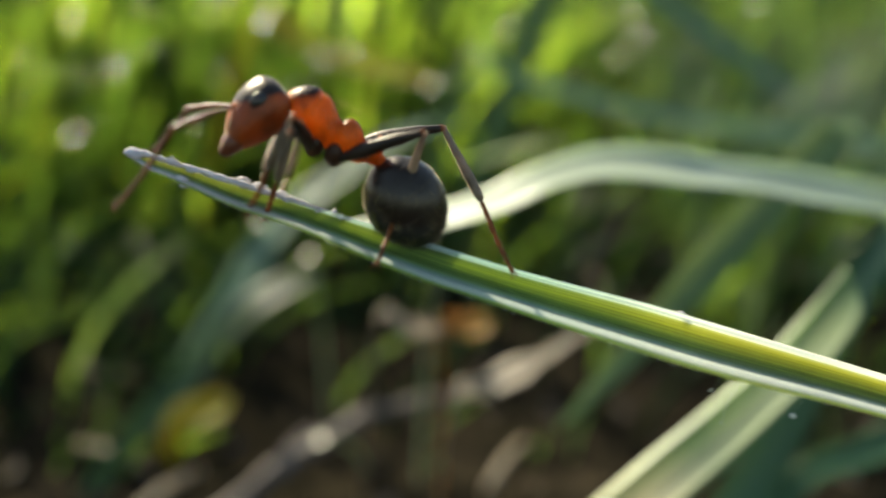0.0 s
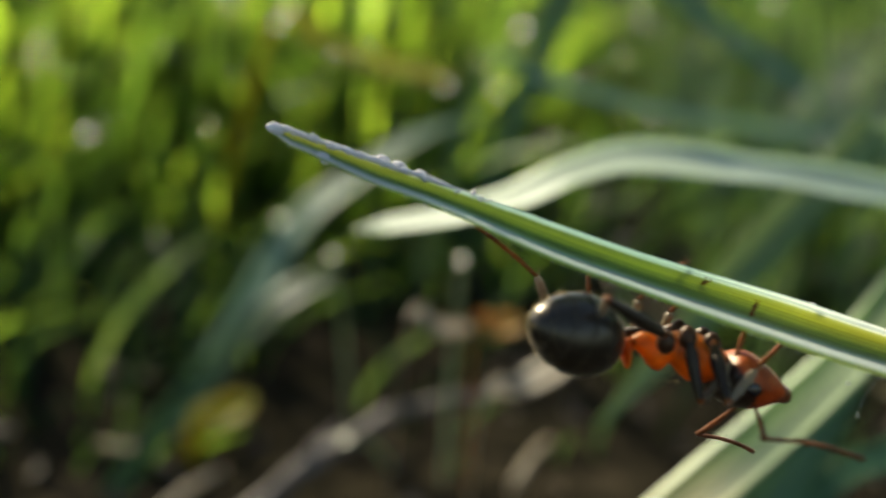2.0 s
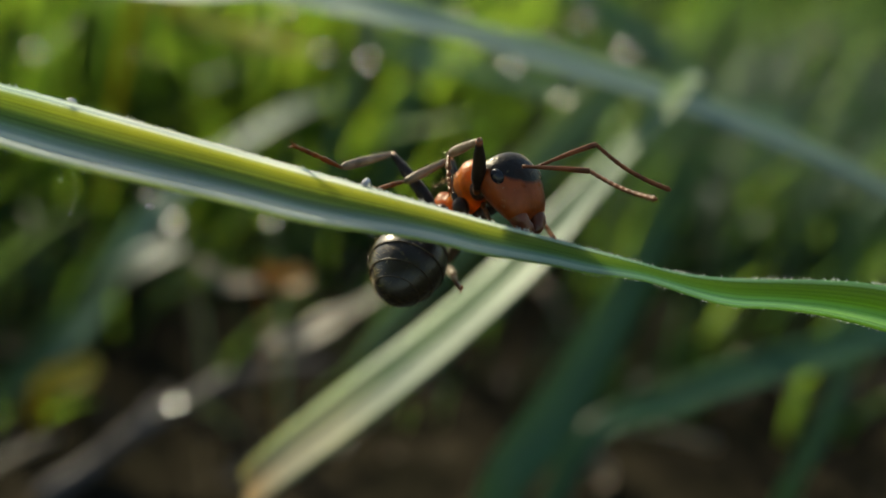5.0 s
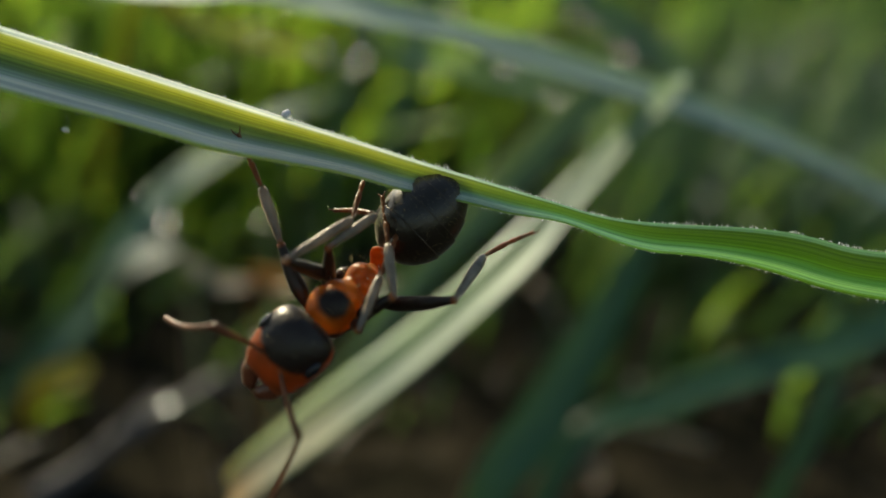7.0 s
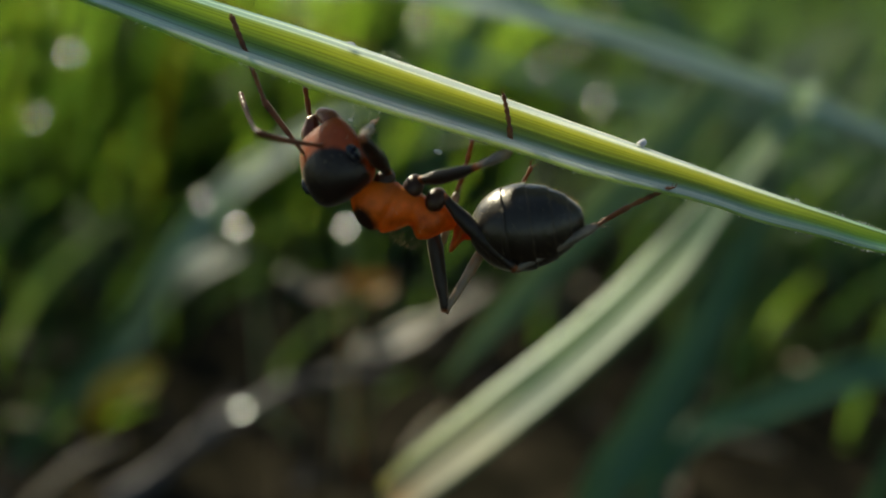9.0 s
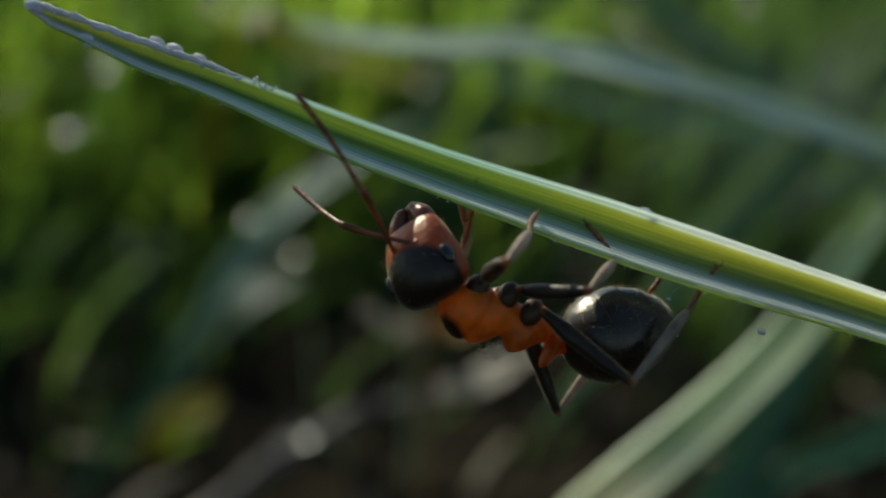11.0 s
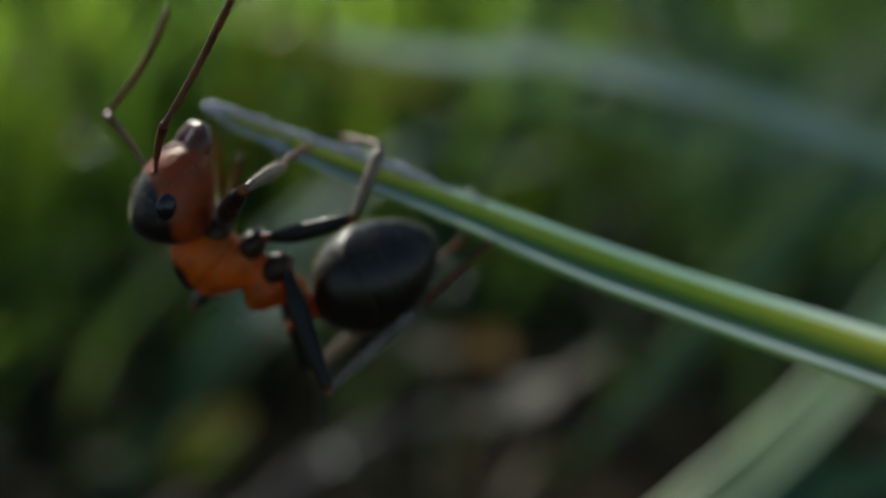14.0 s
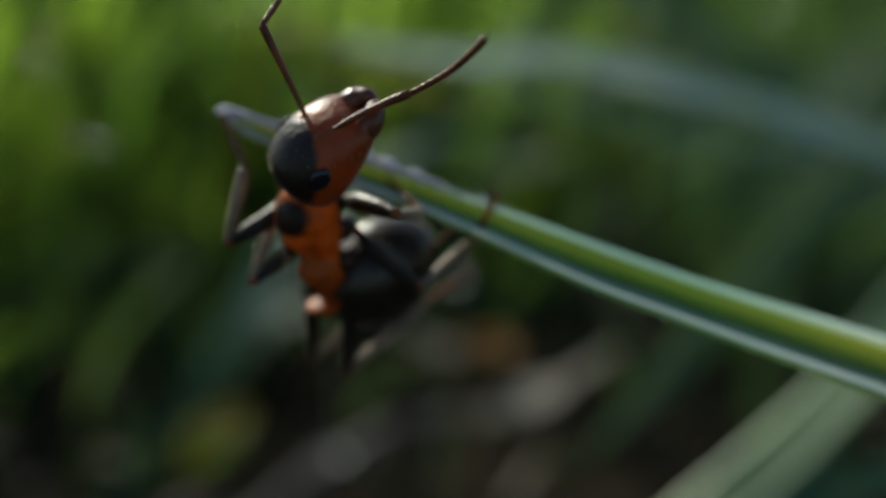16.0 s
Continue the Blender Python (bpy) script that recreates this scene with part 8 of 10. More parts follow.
    walk(limbs["rftarsus"], [
        (0, limb(1.58, 0.14, -2.34, 0, 18, 108)), (0.17, limb(1.36, -0.56, -2.30, -4, 26, 95)), (0.33, limb(0.80, -1.07, -1.83, -10, 33, 80)),
        (0.5, limb(0.48, -1.10, -1.36, -19, 38, 64)), (0.75, limb(0.50, -1.33, -3.01, -25, 10, 59)), (1, limb(0.77, -1.00, -4.05, -28, -18, 54)),
        (1.17, limb(0.73, -1.35, -3.55, -28, -9, 52)), (1.33, limb(0.74, -1.57, -2.65, -28, -0, 51)), (1.5, limb(0.85, -1.48, -1.71, -28, 9, 49)),
        (1.75, limb(0.49, -1.49, -1.31, -29, 26, 48)), (2, limb(0.20, -1.36, -0.93, -31, 43, 47)), (2.5, limb(0.19, -1.25, -0.40, -41, 62, 36)),
        (2.75, limb(1.14, -1.09, -0.18, -51, 52, 24)), (3, limb(2.04, -0.91, 0.15, -57, 42, 16)), (3.17, limb(1.75, -0.76, 0.06, -51, 49, 25)),
        (3.33, limb(1.44, -0.61, -0.01, -42, 54, 36)), (3.5, limb(1.12, -0.47, -0.05, -31, 58, 49)), (3.75, limb(1.32, -0.28, -0.11, -27, 74, 55)),
        (4, limb(1.48, -0.10, -0.29, 49, 87, 132)), (4.25, limb(1.26, -0.31, -0.29, -49, 79, 35)), (4.5, limb(1.08, -0.74, -0.15, -57, 67, 27)),
        (5, limb(0.72, -1.30, 0.75, -161, 75, -77)), (5.29, limb(0.60, -1.46, 0.77, -171, 73, -87)), (5.58, limb(0.37, -1.82, 0.82, -179, 66, -96)),
        (5.86, limb(0.20, -2.32, 0.87, -178, 53, -95)), (6.15, limb(-0.28, -2.99, 0.81, 171, 32, -107)), (6.44, limb(-0.72, -3.39, 0.65, 167, 12, -114)),
        (6.72, limb(-0.60, -3.70, 0.53, 167, -2, -112)), (7.01, limb(-0.65, -3.76, 0.41, 167, -10, -113)), (7.3, limb(-0.74, -3.74, 0.36, 167, -12, -115)),
        (7.37, limb(-0.05, -3.73, 0.33, 168, -14, -119)), (7.43, limb(1.03, -2.96, 0.12, 170, -16, -124)), (7.5, limb(1.70, -1.86, 0.20, 171, -18, -129)),
        (7.67, limb(1.62, -2.03, 0.05, 165, 6, -112)), (7.83, limb(1.55, -2.18, -0.13, -178, 55, -37)), (8, limb(1.48, -2.30, -0.33, -141, 49, 10)),
        (8.17, limb(1.30, -2.02, -0.96, -119, 54, 40)), (8.33, limb(0.91, -1.54, -1.38, -93, 50, 74)), (8.5, limb(0.57, -1.21, -1.56, -79, 39, 97)),
        (8.75, limb(1.24, -1.13, -1.36, -82, 39, 92)), (9, limb(1.87, -0.88, -1.17, -85, 38, 87)), (9.25, limb(2.49, -0.33, -2.38, -124, 37, 32)),
        (9.5, limb(2.44, 0.79, -3.10, -148, 15, -10)), (9.75, limb(1.90, -0.70, -2.48, -125, 48, 37)), (10, limb(0.71, -1.27, -1.14, -72, 44, 113)),
        (10.31, limb(0.59, -1.32, -1.20, -72, 43, 113)), (10.62, limb(0.52, -1.39, -1.40, -74, 42, 110)), (10.94, limb(0.74, -1.44, -1.72, -81, 41, 99)),
        (11.25, limb(0.36, -1.51, -2.04, -81, 38, 100)), (11.56, limb(-0.00, -1.52, -2.35, -81, 36, 100)), (11.88, limb(0.21, -1.48, -2.66, -86, 34, 90)),
        (12.19, limb(0.14, -1.45, -2.83, -87, 33, 88)), (12.5, limb(0.03, -1.43, -2.88, -87, 32, 88)), (12.75, limb(0.20, -1.19, -2.79, -84, 39, 93)),
        (13, limb(0.39, -0.97, -2.65, -81, 47, 98)), (13.17, limb(0.42, -1.35, -2.21, -91, 53, 84)), (13.33, limb(0.49, -1.53, -1.59, -107, 57, 66)),
        (13.5, limb(0.62, -1.51, -1.04, -125, 59, 46)), (13.75, limb(0.65, -1.47, -1.62, -99, 52, 79)), (14, limb(0.71, -1.16, -2.14, -85, 40, 100)),
        (14.25, limb(0.49, -1.27, -1.60, -91, 43, 91)), (14.5, limb(0.31, -1.12, -1.05, -98, 46, 81)), (14.75, limb(0.66, -1.24, -0.86, -84, 52, 99)),
        (15, limb(1.01, -1.18, -0.73, -66, 54, 120)), (15.17, limb(0.92, -1.45, -0.82, -94, 65, 90)), (15.33, limb(0.84, -1.68, -0.84, -139, 64, 42)),
        (15.5, limb(0.73, -1.78, -0.78, -165, 53, 13)), (15.75, limb(0.61, -1.99, -1.11, -136, 50, 51)), (16, limb(0.49, -2.02, -1.20, -119, 36, 79)),
    ])
    walk(limbs["rmfemur"], [
        (0, limb(0.10, -0.48, -0.75, -27, 23, -45)), (0.17, limb(0.10, -0.48, -0.75, 9, -71, -97)), (0.33, limb(0.10, -0.48, -0.75, 17, -69, -105)),
        (0.5, limb(0.10, -0.48, -0.75, 23, -67, -112)), (0.75, limb(0.10, -0.48, -0.75, 25, -37, -111)), (1, limb(0.10, -0.48, -0.75, 28, -7, -110)),
        (1.17, limb(0.10, -0.48, -0.75, 29, 6, -116)), (1.33, limb(0.10, -0.48, -0.75, 28, 19, -123)), (1.5, limb(0.10, -0.48, -0.75, 26, 31, -130)),
        (1.75, limb(0.10, -0.48, -0.75, 31, 0, -126)), (2, limb(0.10, -0.48, -0.75, 34, -31, -122)), (2.5, limb(0.10, -0.48, -0.75, 47, -64, -133)),
        (2.75, limb(0.10, -0.48, -0.75, 43, -67, -128)), (3, limb(0.10, -0.48, -0.75, 37, -68, -122)), (3.17, limb(0.10, -0.48, -0.75, 31, -70, -114)),
        (3.33, limb(0.10, -0.48, -0.75, 22, -72, -106)), (3.5, limb(0.10, -0.48, -0.75, 12, -73, -95)), (3.75, limb(0.10, -0.48, -0.75, 24, -58, -106)),
        (4, limb(0.10, -0.48, -0.75, 28, -42, -111)), (4.25, limb(0.10, -0.48, -0.75, 43, -62, -129)), (4.5, limb(0.10, -0.48, -0.75, 97, -74, 175)),
        (5, limb(0.10, -0.48, -0.75, 161, -85, 110)), (5.29, limb(0.10, -0.48, -0.75, 174, -86, 97)), (5.58, limb(0.10, -0.48, -0.75, 138, -88, 133)),
        (5.86, limb(0.10, -0.48, -0.75, 72, -83, -160)), (6.15, limb(0.10, -0.48, -0.75, 32, -82, -120)), (6.44, limb(0.10, -0.48, -0.75, 7, -79, -95)),
        (6.72, limb(0.10, -0.48, -0.75, 27, -74, -115)), (7.01, limb(0.10, -0.48, -0.75, 25, -71, -113)), (7.3, limb(0.10, -0.48, -0.75, 21, -71, -109)),
        (7.37, limb(0.10, -0.48, -0.75, 19, -69, -107)), (7.43, limb(0.10, -0.48, -0.75, 17, -68, -105)), (7.5, limb(0.10, -0.48, -0.75, 15, -66, -103)),
        (7.67, limb(0.10, -0.48, -0.75, 18, -53, -105)), (7.83, limb(0.10, -0.48, -0.75, 19, -38, -107)), (8, limb(0.10, -0.48, -0.75, 20, -25, -107)),
        (8.17, limb(0.10, -0.48, -0.75, 21, -17, -109)), (8.33, limb(0.10, -0.48, -0.75, 22, -8, -111)), (8.5, limb(0.10, -0.48, -0.75, 22, -0, -113)),
        (8.75, limb(0.10, -0.48, -0.75, 22, 5, -118)), (9, limb(0.10, -0.48, -0.75, 22, 9, -124)), (9.25, limb(0.10, -0.48, -0.75, 24, -8, -114)),
        (9.5, limb(0.10, -0.48, -0.75, 22, -26, -103)), (9.75, limb(0.10, -0.48, -0.75, 26, -10, -111)), (10, limb(0.10, -0.48, -0.75, 27, 6, -118)),
        (10.31, limb(0.10, -0.48, -0.75, 27, 7, -117)), (10.62, limb(0.10, -0.48, -0.75, 27, 10, -119)), (10.94, limb(0.10, -0.48, -0.75, 26, 13, -126)),
        (11.25, limb(0.10, -0.48, -0.75, 26, 17, -126)), (11.56, limb(0.10, -0.48, -0.75, 26, 22, -126)), (11.88, limb(0.10, -0.48, -0.75, 23, 24, -133)),
        (12.19, limb(0.10, -0.48, -0.75, 22, 26, -135)), (12.5, limb(0.10, -0.48, -0.75, 22, 28, -135)), (12.75, limb(0.10, -0.48, -0.75, 27, 14, -126)),
        (13, limb(0.10, -0.48, -0.75, 29, 1, -117)), (13.17, limb(0.10, -0.48, -0.75, 29, -5, -124)), (13.33, limb(0.10, -0.48, -0.75, 29, -10, -132)),
        (13.5, limb(0.10, -0.48, -0.75, 31, -15, -139)), (13.75, limb(0.10, -0.48, -0.75, 35, 16, -142)), (14, limb(0.10, -0.48, -0.75, 36, 46, -147)),
        (14.25, limb(0.10, -0.48, -0.75, 53, 23, -118)), (14.5, limb(0.10, -0.48, -0.75, 57, -3, -99)), (14.75, limb(0.10, -0.48, -0.75, 57, -8, -115)),
        (15, limb(0.10, -0.48, -0.75, 60, -12, -131)), (15.17, limb(0.10, -0.48, -0.75, 60, -1, -134)), (15.33, limb(0.10, -0.48, -0.75, 60, 11, -136)),
        (15.5, limb(0.10, -0.48, -0.75, 60, 22, -139)), (15.75, limb(0.10, -0.48, -0.75, 61, 14, -134)), (16, limb(0.10, -0.48, -0.75, 62, 5, -129)),
    ])
    walk(limbs["rmtibia"], [
        (0, limb(1.45, -1.81, -1.55, 14, 35, 106)), (0.17, limb(0.02, -1.15, 1.18, -1, 61, 86)), (0.33, limb(-0.09, -1.19, 1.16, -1, 59, 85)),
        (0.5, limb(-0.20, -1.23, 1.13, -2, 58, 85)), (0.75, limb(-0.48, -2.02, 0.48, -10, 57, 75)), (1, limb(-0.60, -2.39, -0.51, -19, 56, 65)),
        (1.17, limb(-0.80, -2.31, -0.95, 29, 71, 120)), (1.33, limb(-0.95, -2.11, -1.41, 86, 48, -170)), (1.5, limb(-1.04, -1.83, -1.80, 92, 23, -156)),
        (1.75, limb(-1.11, -2.14, -0.75, 72, 58, -178)), (2, limb(-0.83, -1.98, 0.29, -18, 69, 89)), (2.5, limb(-0.50, -1.13, 1.10, 46, 68, 158)),
        (2.75, limb(-0.40, -1.13, 1.13, 49, 77, 161)), (3, limb(-0.30, -1.12, 1.16, 62, 85, 173)), (3.17, limb(-0.18, -1.11, 1.18, 65, 70, 175)),
        (3.33, limb(-0.07, -1.09, 1.20, 66, 54, 175)), (3.5, limb(0.04, -1.07, 1.21, 66, 39, 175)), (3.75, limb(-0.21, -1.53, 0.98, 68, 36, 178)),
        (4, limb(-0.44, -1.91, 0.62, 70, 32, -179)), (4.25, limb(-0.50, -1.23, 1.06, 100, 43, -135)), (4.5, limb(-0.46, -0.43, 1.22, 134, 35, -89)),
        (5, limb(0.04, -0.32, 1.29, 119, 24, -131)), (5.29, limb(0.08, -0.35, 1.30, 118, 24, -132)), (5.58, limb(0.06, -0.44, 1.30, 116, 22, -139)),
        (5.86, limb(-0.14, -0.57, 1.28, 112, 18, -152)), (6.15, limb(-0.04, -0.72, 1.28, 109, 16, -162)), (6.44, limb(0.07, -0.87, 1.26, 107, 12, -174)),
        (6.72, limb(-0.14, -0.99, 1.22, 106, 7, 177)), (7.01, limb(-0.16, -1.08, 1.19, 106, 4, 171)), (7.3, limb(-0.12, -1.11, 1.19, 106, 3, 169)),
        (7.37, limb(-0.11, -1.17, 1.17, 114, 25, -170)), (7.43, limb(-0.10, -1.24, 1.15, -174, 48, -85)), (7.5, limb(-0.09, -1.30, 1.12, -149, 35, -50)),
        (7.67, limb(-0.23, -1.68, 0.88, -137, 53, -34)), (7.83, limb(-0.36, -2.02, 0.52, -96, 68, 13)), (8, limb(-0.45, -2.26, 0.11, -47, 63, 65)),
        (8.17, limb(-0.55, -2.33, -0.16, -24, 62, 91)), (8.33, limb(-0.63, -2.37, -0.45, -3, 57, 114)), (8.5, limb(-0.69, -2.37, -0.74, 9, 49, 129)),
        (8.75, limb(-0.87, -2.28, -0.92, 9, 51, 128)), (9, limb(-1.04, -2.15, -1.09, 8, 53, 127)), (9.25, limb(-0.74, -2.33, -0.46, 42, 54, 171)),
        (9.5, limb(-0.33, -2.28, 0.14, 65, 41, -155)), (9.75, limb(-0.62, -2.37, -0.40, 41, 52, 175)), (10, limb(-0.84, -2.29, -0.98, 8, 52, 137)),
        (10.31, limb(-0.82, -2.29, -1.01, 4, 53, 132)), (10.62, limb(-0.87, -2.25, -1.10, -2, 54, 125)), (10.94, limb(-1.07, -2.10, -1.20, -5, 52, 120)),
        (11.25, limb(-1.05, -2.07, -1.36, -19, 51, 102)), (11.56, limb(-1.01, -2.02, -1.52, -32, 48, 85)), (11.88, limb(-1.18, -1.84, -1.59, -33, 45, 84)),
        (12.19, limb(-1.21, -1.77, -1.66, -37, 43, 78)), (12.5, limb(-1.19, -1.76, -1.70, -39, 42, 75)), (12.75, limb(-1.06, -2.09, -1.26, -40, 50, 74)),
        (13, limb(-0.84, -2.30, -0.77, -42, 59, 72)), (13.17, limb(-1.05, -2.17, -0.59, -48, 62, 65)), (13.33, limb(-1.24, -1.99, -0.40, -55, 64, 57)),
        (13.5, limb(-1.39, -1.79, -0.23, -63, 65, 48)), (13.75, limb(-1.46, -1.69, -1.31, -66, 68, 45)), (14, limb(-1.09, -1.25, -2.23, -69, 71, 42)),
        (14.25, limb(-0.80, -2.14, -1.56, -32, 69, 81)), (14.5, limb(-0.22, -2.50, -0.64, -9, 60, 105)), (14.75, limb(-0.75, -2.32, -0.46, -12, 70, 102)),
        (15, limb(-1.22, -1.99, -0.31, -19, 80, 95)), (15.17, limb(-1.31, -1.97, -0.71, 4, 81, 118)), (15.33, limb(-1.35, -1.88, -1.13, 28, 80, 143)),
        (15.5, limb(-1.33, -1.74, -1.51, 47, 78, 162)), (15.75, limb(-1.28, -1.92, -1.23, 175, 83, -71)), (16, limb(-1.19, -2.06, -0.94, -160, 67, -46)),
    ])
    walk(limbs["rmtarsus"], [
        (0, limb(1.05, -0.39, -2.58, 12, 11, 103)), (0.17, limb(0.08, -0.28, -0.39, -16, 58, 67)), (0.33, limb(-0.01, -0.27, -0.38, -29, 52, 52)),
        (0.5, limb(-0.11, -0.27, -0.39, -37, 45, 41)), (0.75, limb(-0.22, -1.08, -1.04, -36, 35, 43)), (1, limb(-0.17, -1.49, -2.01, -36, 25, 44)),
        (1.17, limb(-1.10, -1.79, -2.65, -42, 22, 27)), (1.33, limb(-2.14, -2.31, -2.75, -47, 18, 11)), (1.5, limb(-2.55, -2.50, -2.51, -50, 12, -4)),
        (1.75, limb(-2.06, -2.16, -2.28, -46, 27, 8)), (2, limb(-0.82, -1.35, -1.39, -38, 41, 23)), (2.5, limb(-1.12, -0.88, -0.57, -50, 44, 3)),
        (2.75, limb(-0.78, -0.99, -0.62, -53, 55, 0)), (3, limb(-0.44, -1.10, -0.64, -59, 66, -6)), (3.17, limb(-0.79, -1.05, -0.51, -63, 56, -10)),
        (3.33, limb(-1.13, -1.00, -0.26, -65, 46, -12)), (3.5, limb(-1.35, -0.96, 0.08, -66, 36, -14)), (3.75, limb(-1.67, -1.48, -0.06, -74, 48, -24)),
        (4, limb(-1.96, -1.92, -0.34, -87, 58, -40)), (4.25, limb(-1.42, -2.15, -0.18, -103, 50, -60)), (4.5, limb(-0.43, -1.90, 0.18, -112, 40, -73)),
        (5, limb(-1.04, -1.56, 0.57, -117, 30, -83)), (5.29, limb(-1.02, -1.57, 0.57, -116, 31, -82)), (5.58, limb(-1.19, -1.53, 0.61, -116, 33, -82)),
        (5.86, limb(-1.65, -1.37, 0.71, -120, 36, -89)), (6.15, limb(-1.69, -1.25, 0.80, -118, 40, -85)), (6.44, limb(-1.69, -1.06, 0.90, -115, 43, -81)),
        (6.72, limb(-1.92, -0.89, 1.01, -121, 46, -88)), (7.01, limb(-1.93, -0.80, 1.06, -121, 49, -89)), (7.3, limb(-1.88, -0.77, 1.08, -120, 49, -87)),
        (7.37, limb(-1.71, -1.45, 0.40, -117, 44, -83)), (7.43, limb(0.00, -2.43, -0.20, -115, 39, -80)), (7.5, limb(0.87, -2.43, 0.10, -113, 34, -78)),
        (7.67, limb(0.67, -2.28, -0.56, -104, 55, -68)), (7.83, limb(0.30, -1.87, -1.15, -56, 77, -20)), (8, limb(-0.10, -1.50, -1.49, 25, 69, 61)),
        (8.17, limb(-0.56, -1.49, -1.75, 20, 62, 55)), (8.33, limb(-1.03, -1.46, -1.95, 17, 54, 52)), (8.5, limb(-1.44, -1.45, -2.09, 15, 47, 49)),
        (8.75, limb(-1.58, -1.38, -2.31, 1, 55, 31)), (9, limb(-1.70, -1.28, -2.52, -19, 59, 7)), (9.25, limb(-1.79, -2.17, -1.91, -4, 35, 24)),
        (9.5, limb(-1.56, -2.86, -1.05, 1, 10, 33)), (9.75, limb(-1.72, -2.28, -1.82, 2, 19, 39)), (10, limb(-1.64, -1.53, -2.40, 4, 27, 45)),
        (10.31, limb(-1.54, -1.50, -2.46, 4, 27, 45)), (10.62, limb(-1.48, -1.37, -2.55, 6, 29, 49)), (10.94, limb(-1.64, -1.14, -2.61, 11, 33, 59)),
        (11.25, limb(-1.29, -0.97, -2.76, 13, 35, 62)), (11.56, limb(-0.91, -0.83, -2.86, 14, 36, 65)), (11.88, limb(-1.04, -0.58, -2.87, 21, 39, 77)),
        (12.19, limb(-0.95, -0.47, -2.89, 24, 40, 82)), (12.5, limb(-0.84, -0.46, -2.90, 24, 40, 82)), (12.75, limb(-0.74, -0.99, -2.65, 23, 40, 80)),
        (13, limb(-0.55, -1.43, -2.32, 22, 40, 79)), (13.17, limb(-0.69, -1.39, -2.17, 18, 48, 72)), (13.33, limb(-0.80, -1.32, -2.01, 11, 55, 62)),
        (13.5, limb(-0.88, -1.22, -1.86, -0, 61, 49)), (13.75, limb(-0.99, -1.21, -2.98, 11, 32, 61)), (14, limb(-0.65, -0.86, -3.93, 16, 3, 67)),
        (14.25, limb(-0.69, -1.49, -3.24, 18, 24, 76)), (14.5, limb(-0.44, -1.63, -2.20, 25, 44, 89)), (14.75, limb(-0.88, -1.72, -2.16, 23, 59, 86)),
        (15, limb(-1.24, -1.67, -2.08, 17, 74, 78)), (15.17, limb(-1.45, -1.71, -2.49, -13, 51, 48)), (15.33, limb(-1.59, -1.69, -2.90, -24, 19, 37)),
        (15.5, limb(-1.68, -1.62, -3.27, -28, -6, 32)), (15.75, limb(-1.21, -2.12, -3.02, -21, -14, 1)), (16, limb(-0.71, -2.56, -2.60, -10, -18, -31)),
    ])
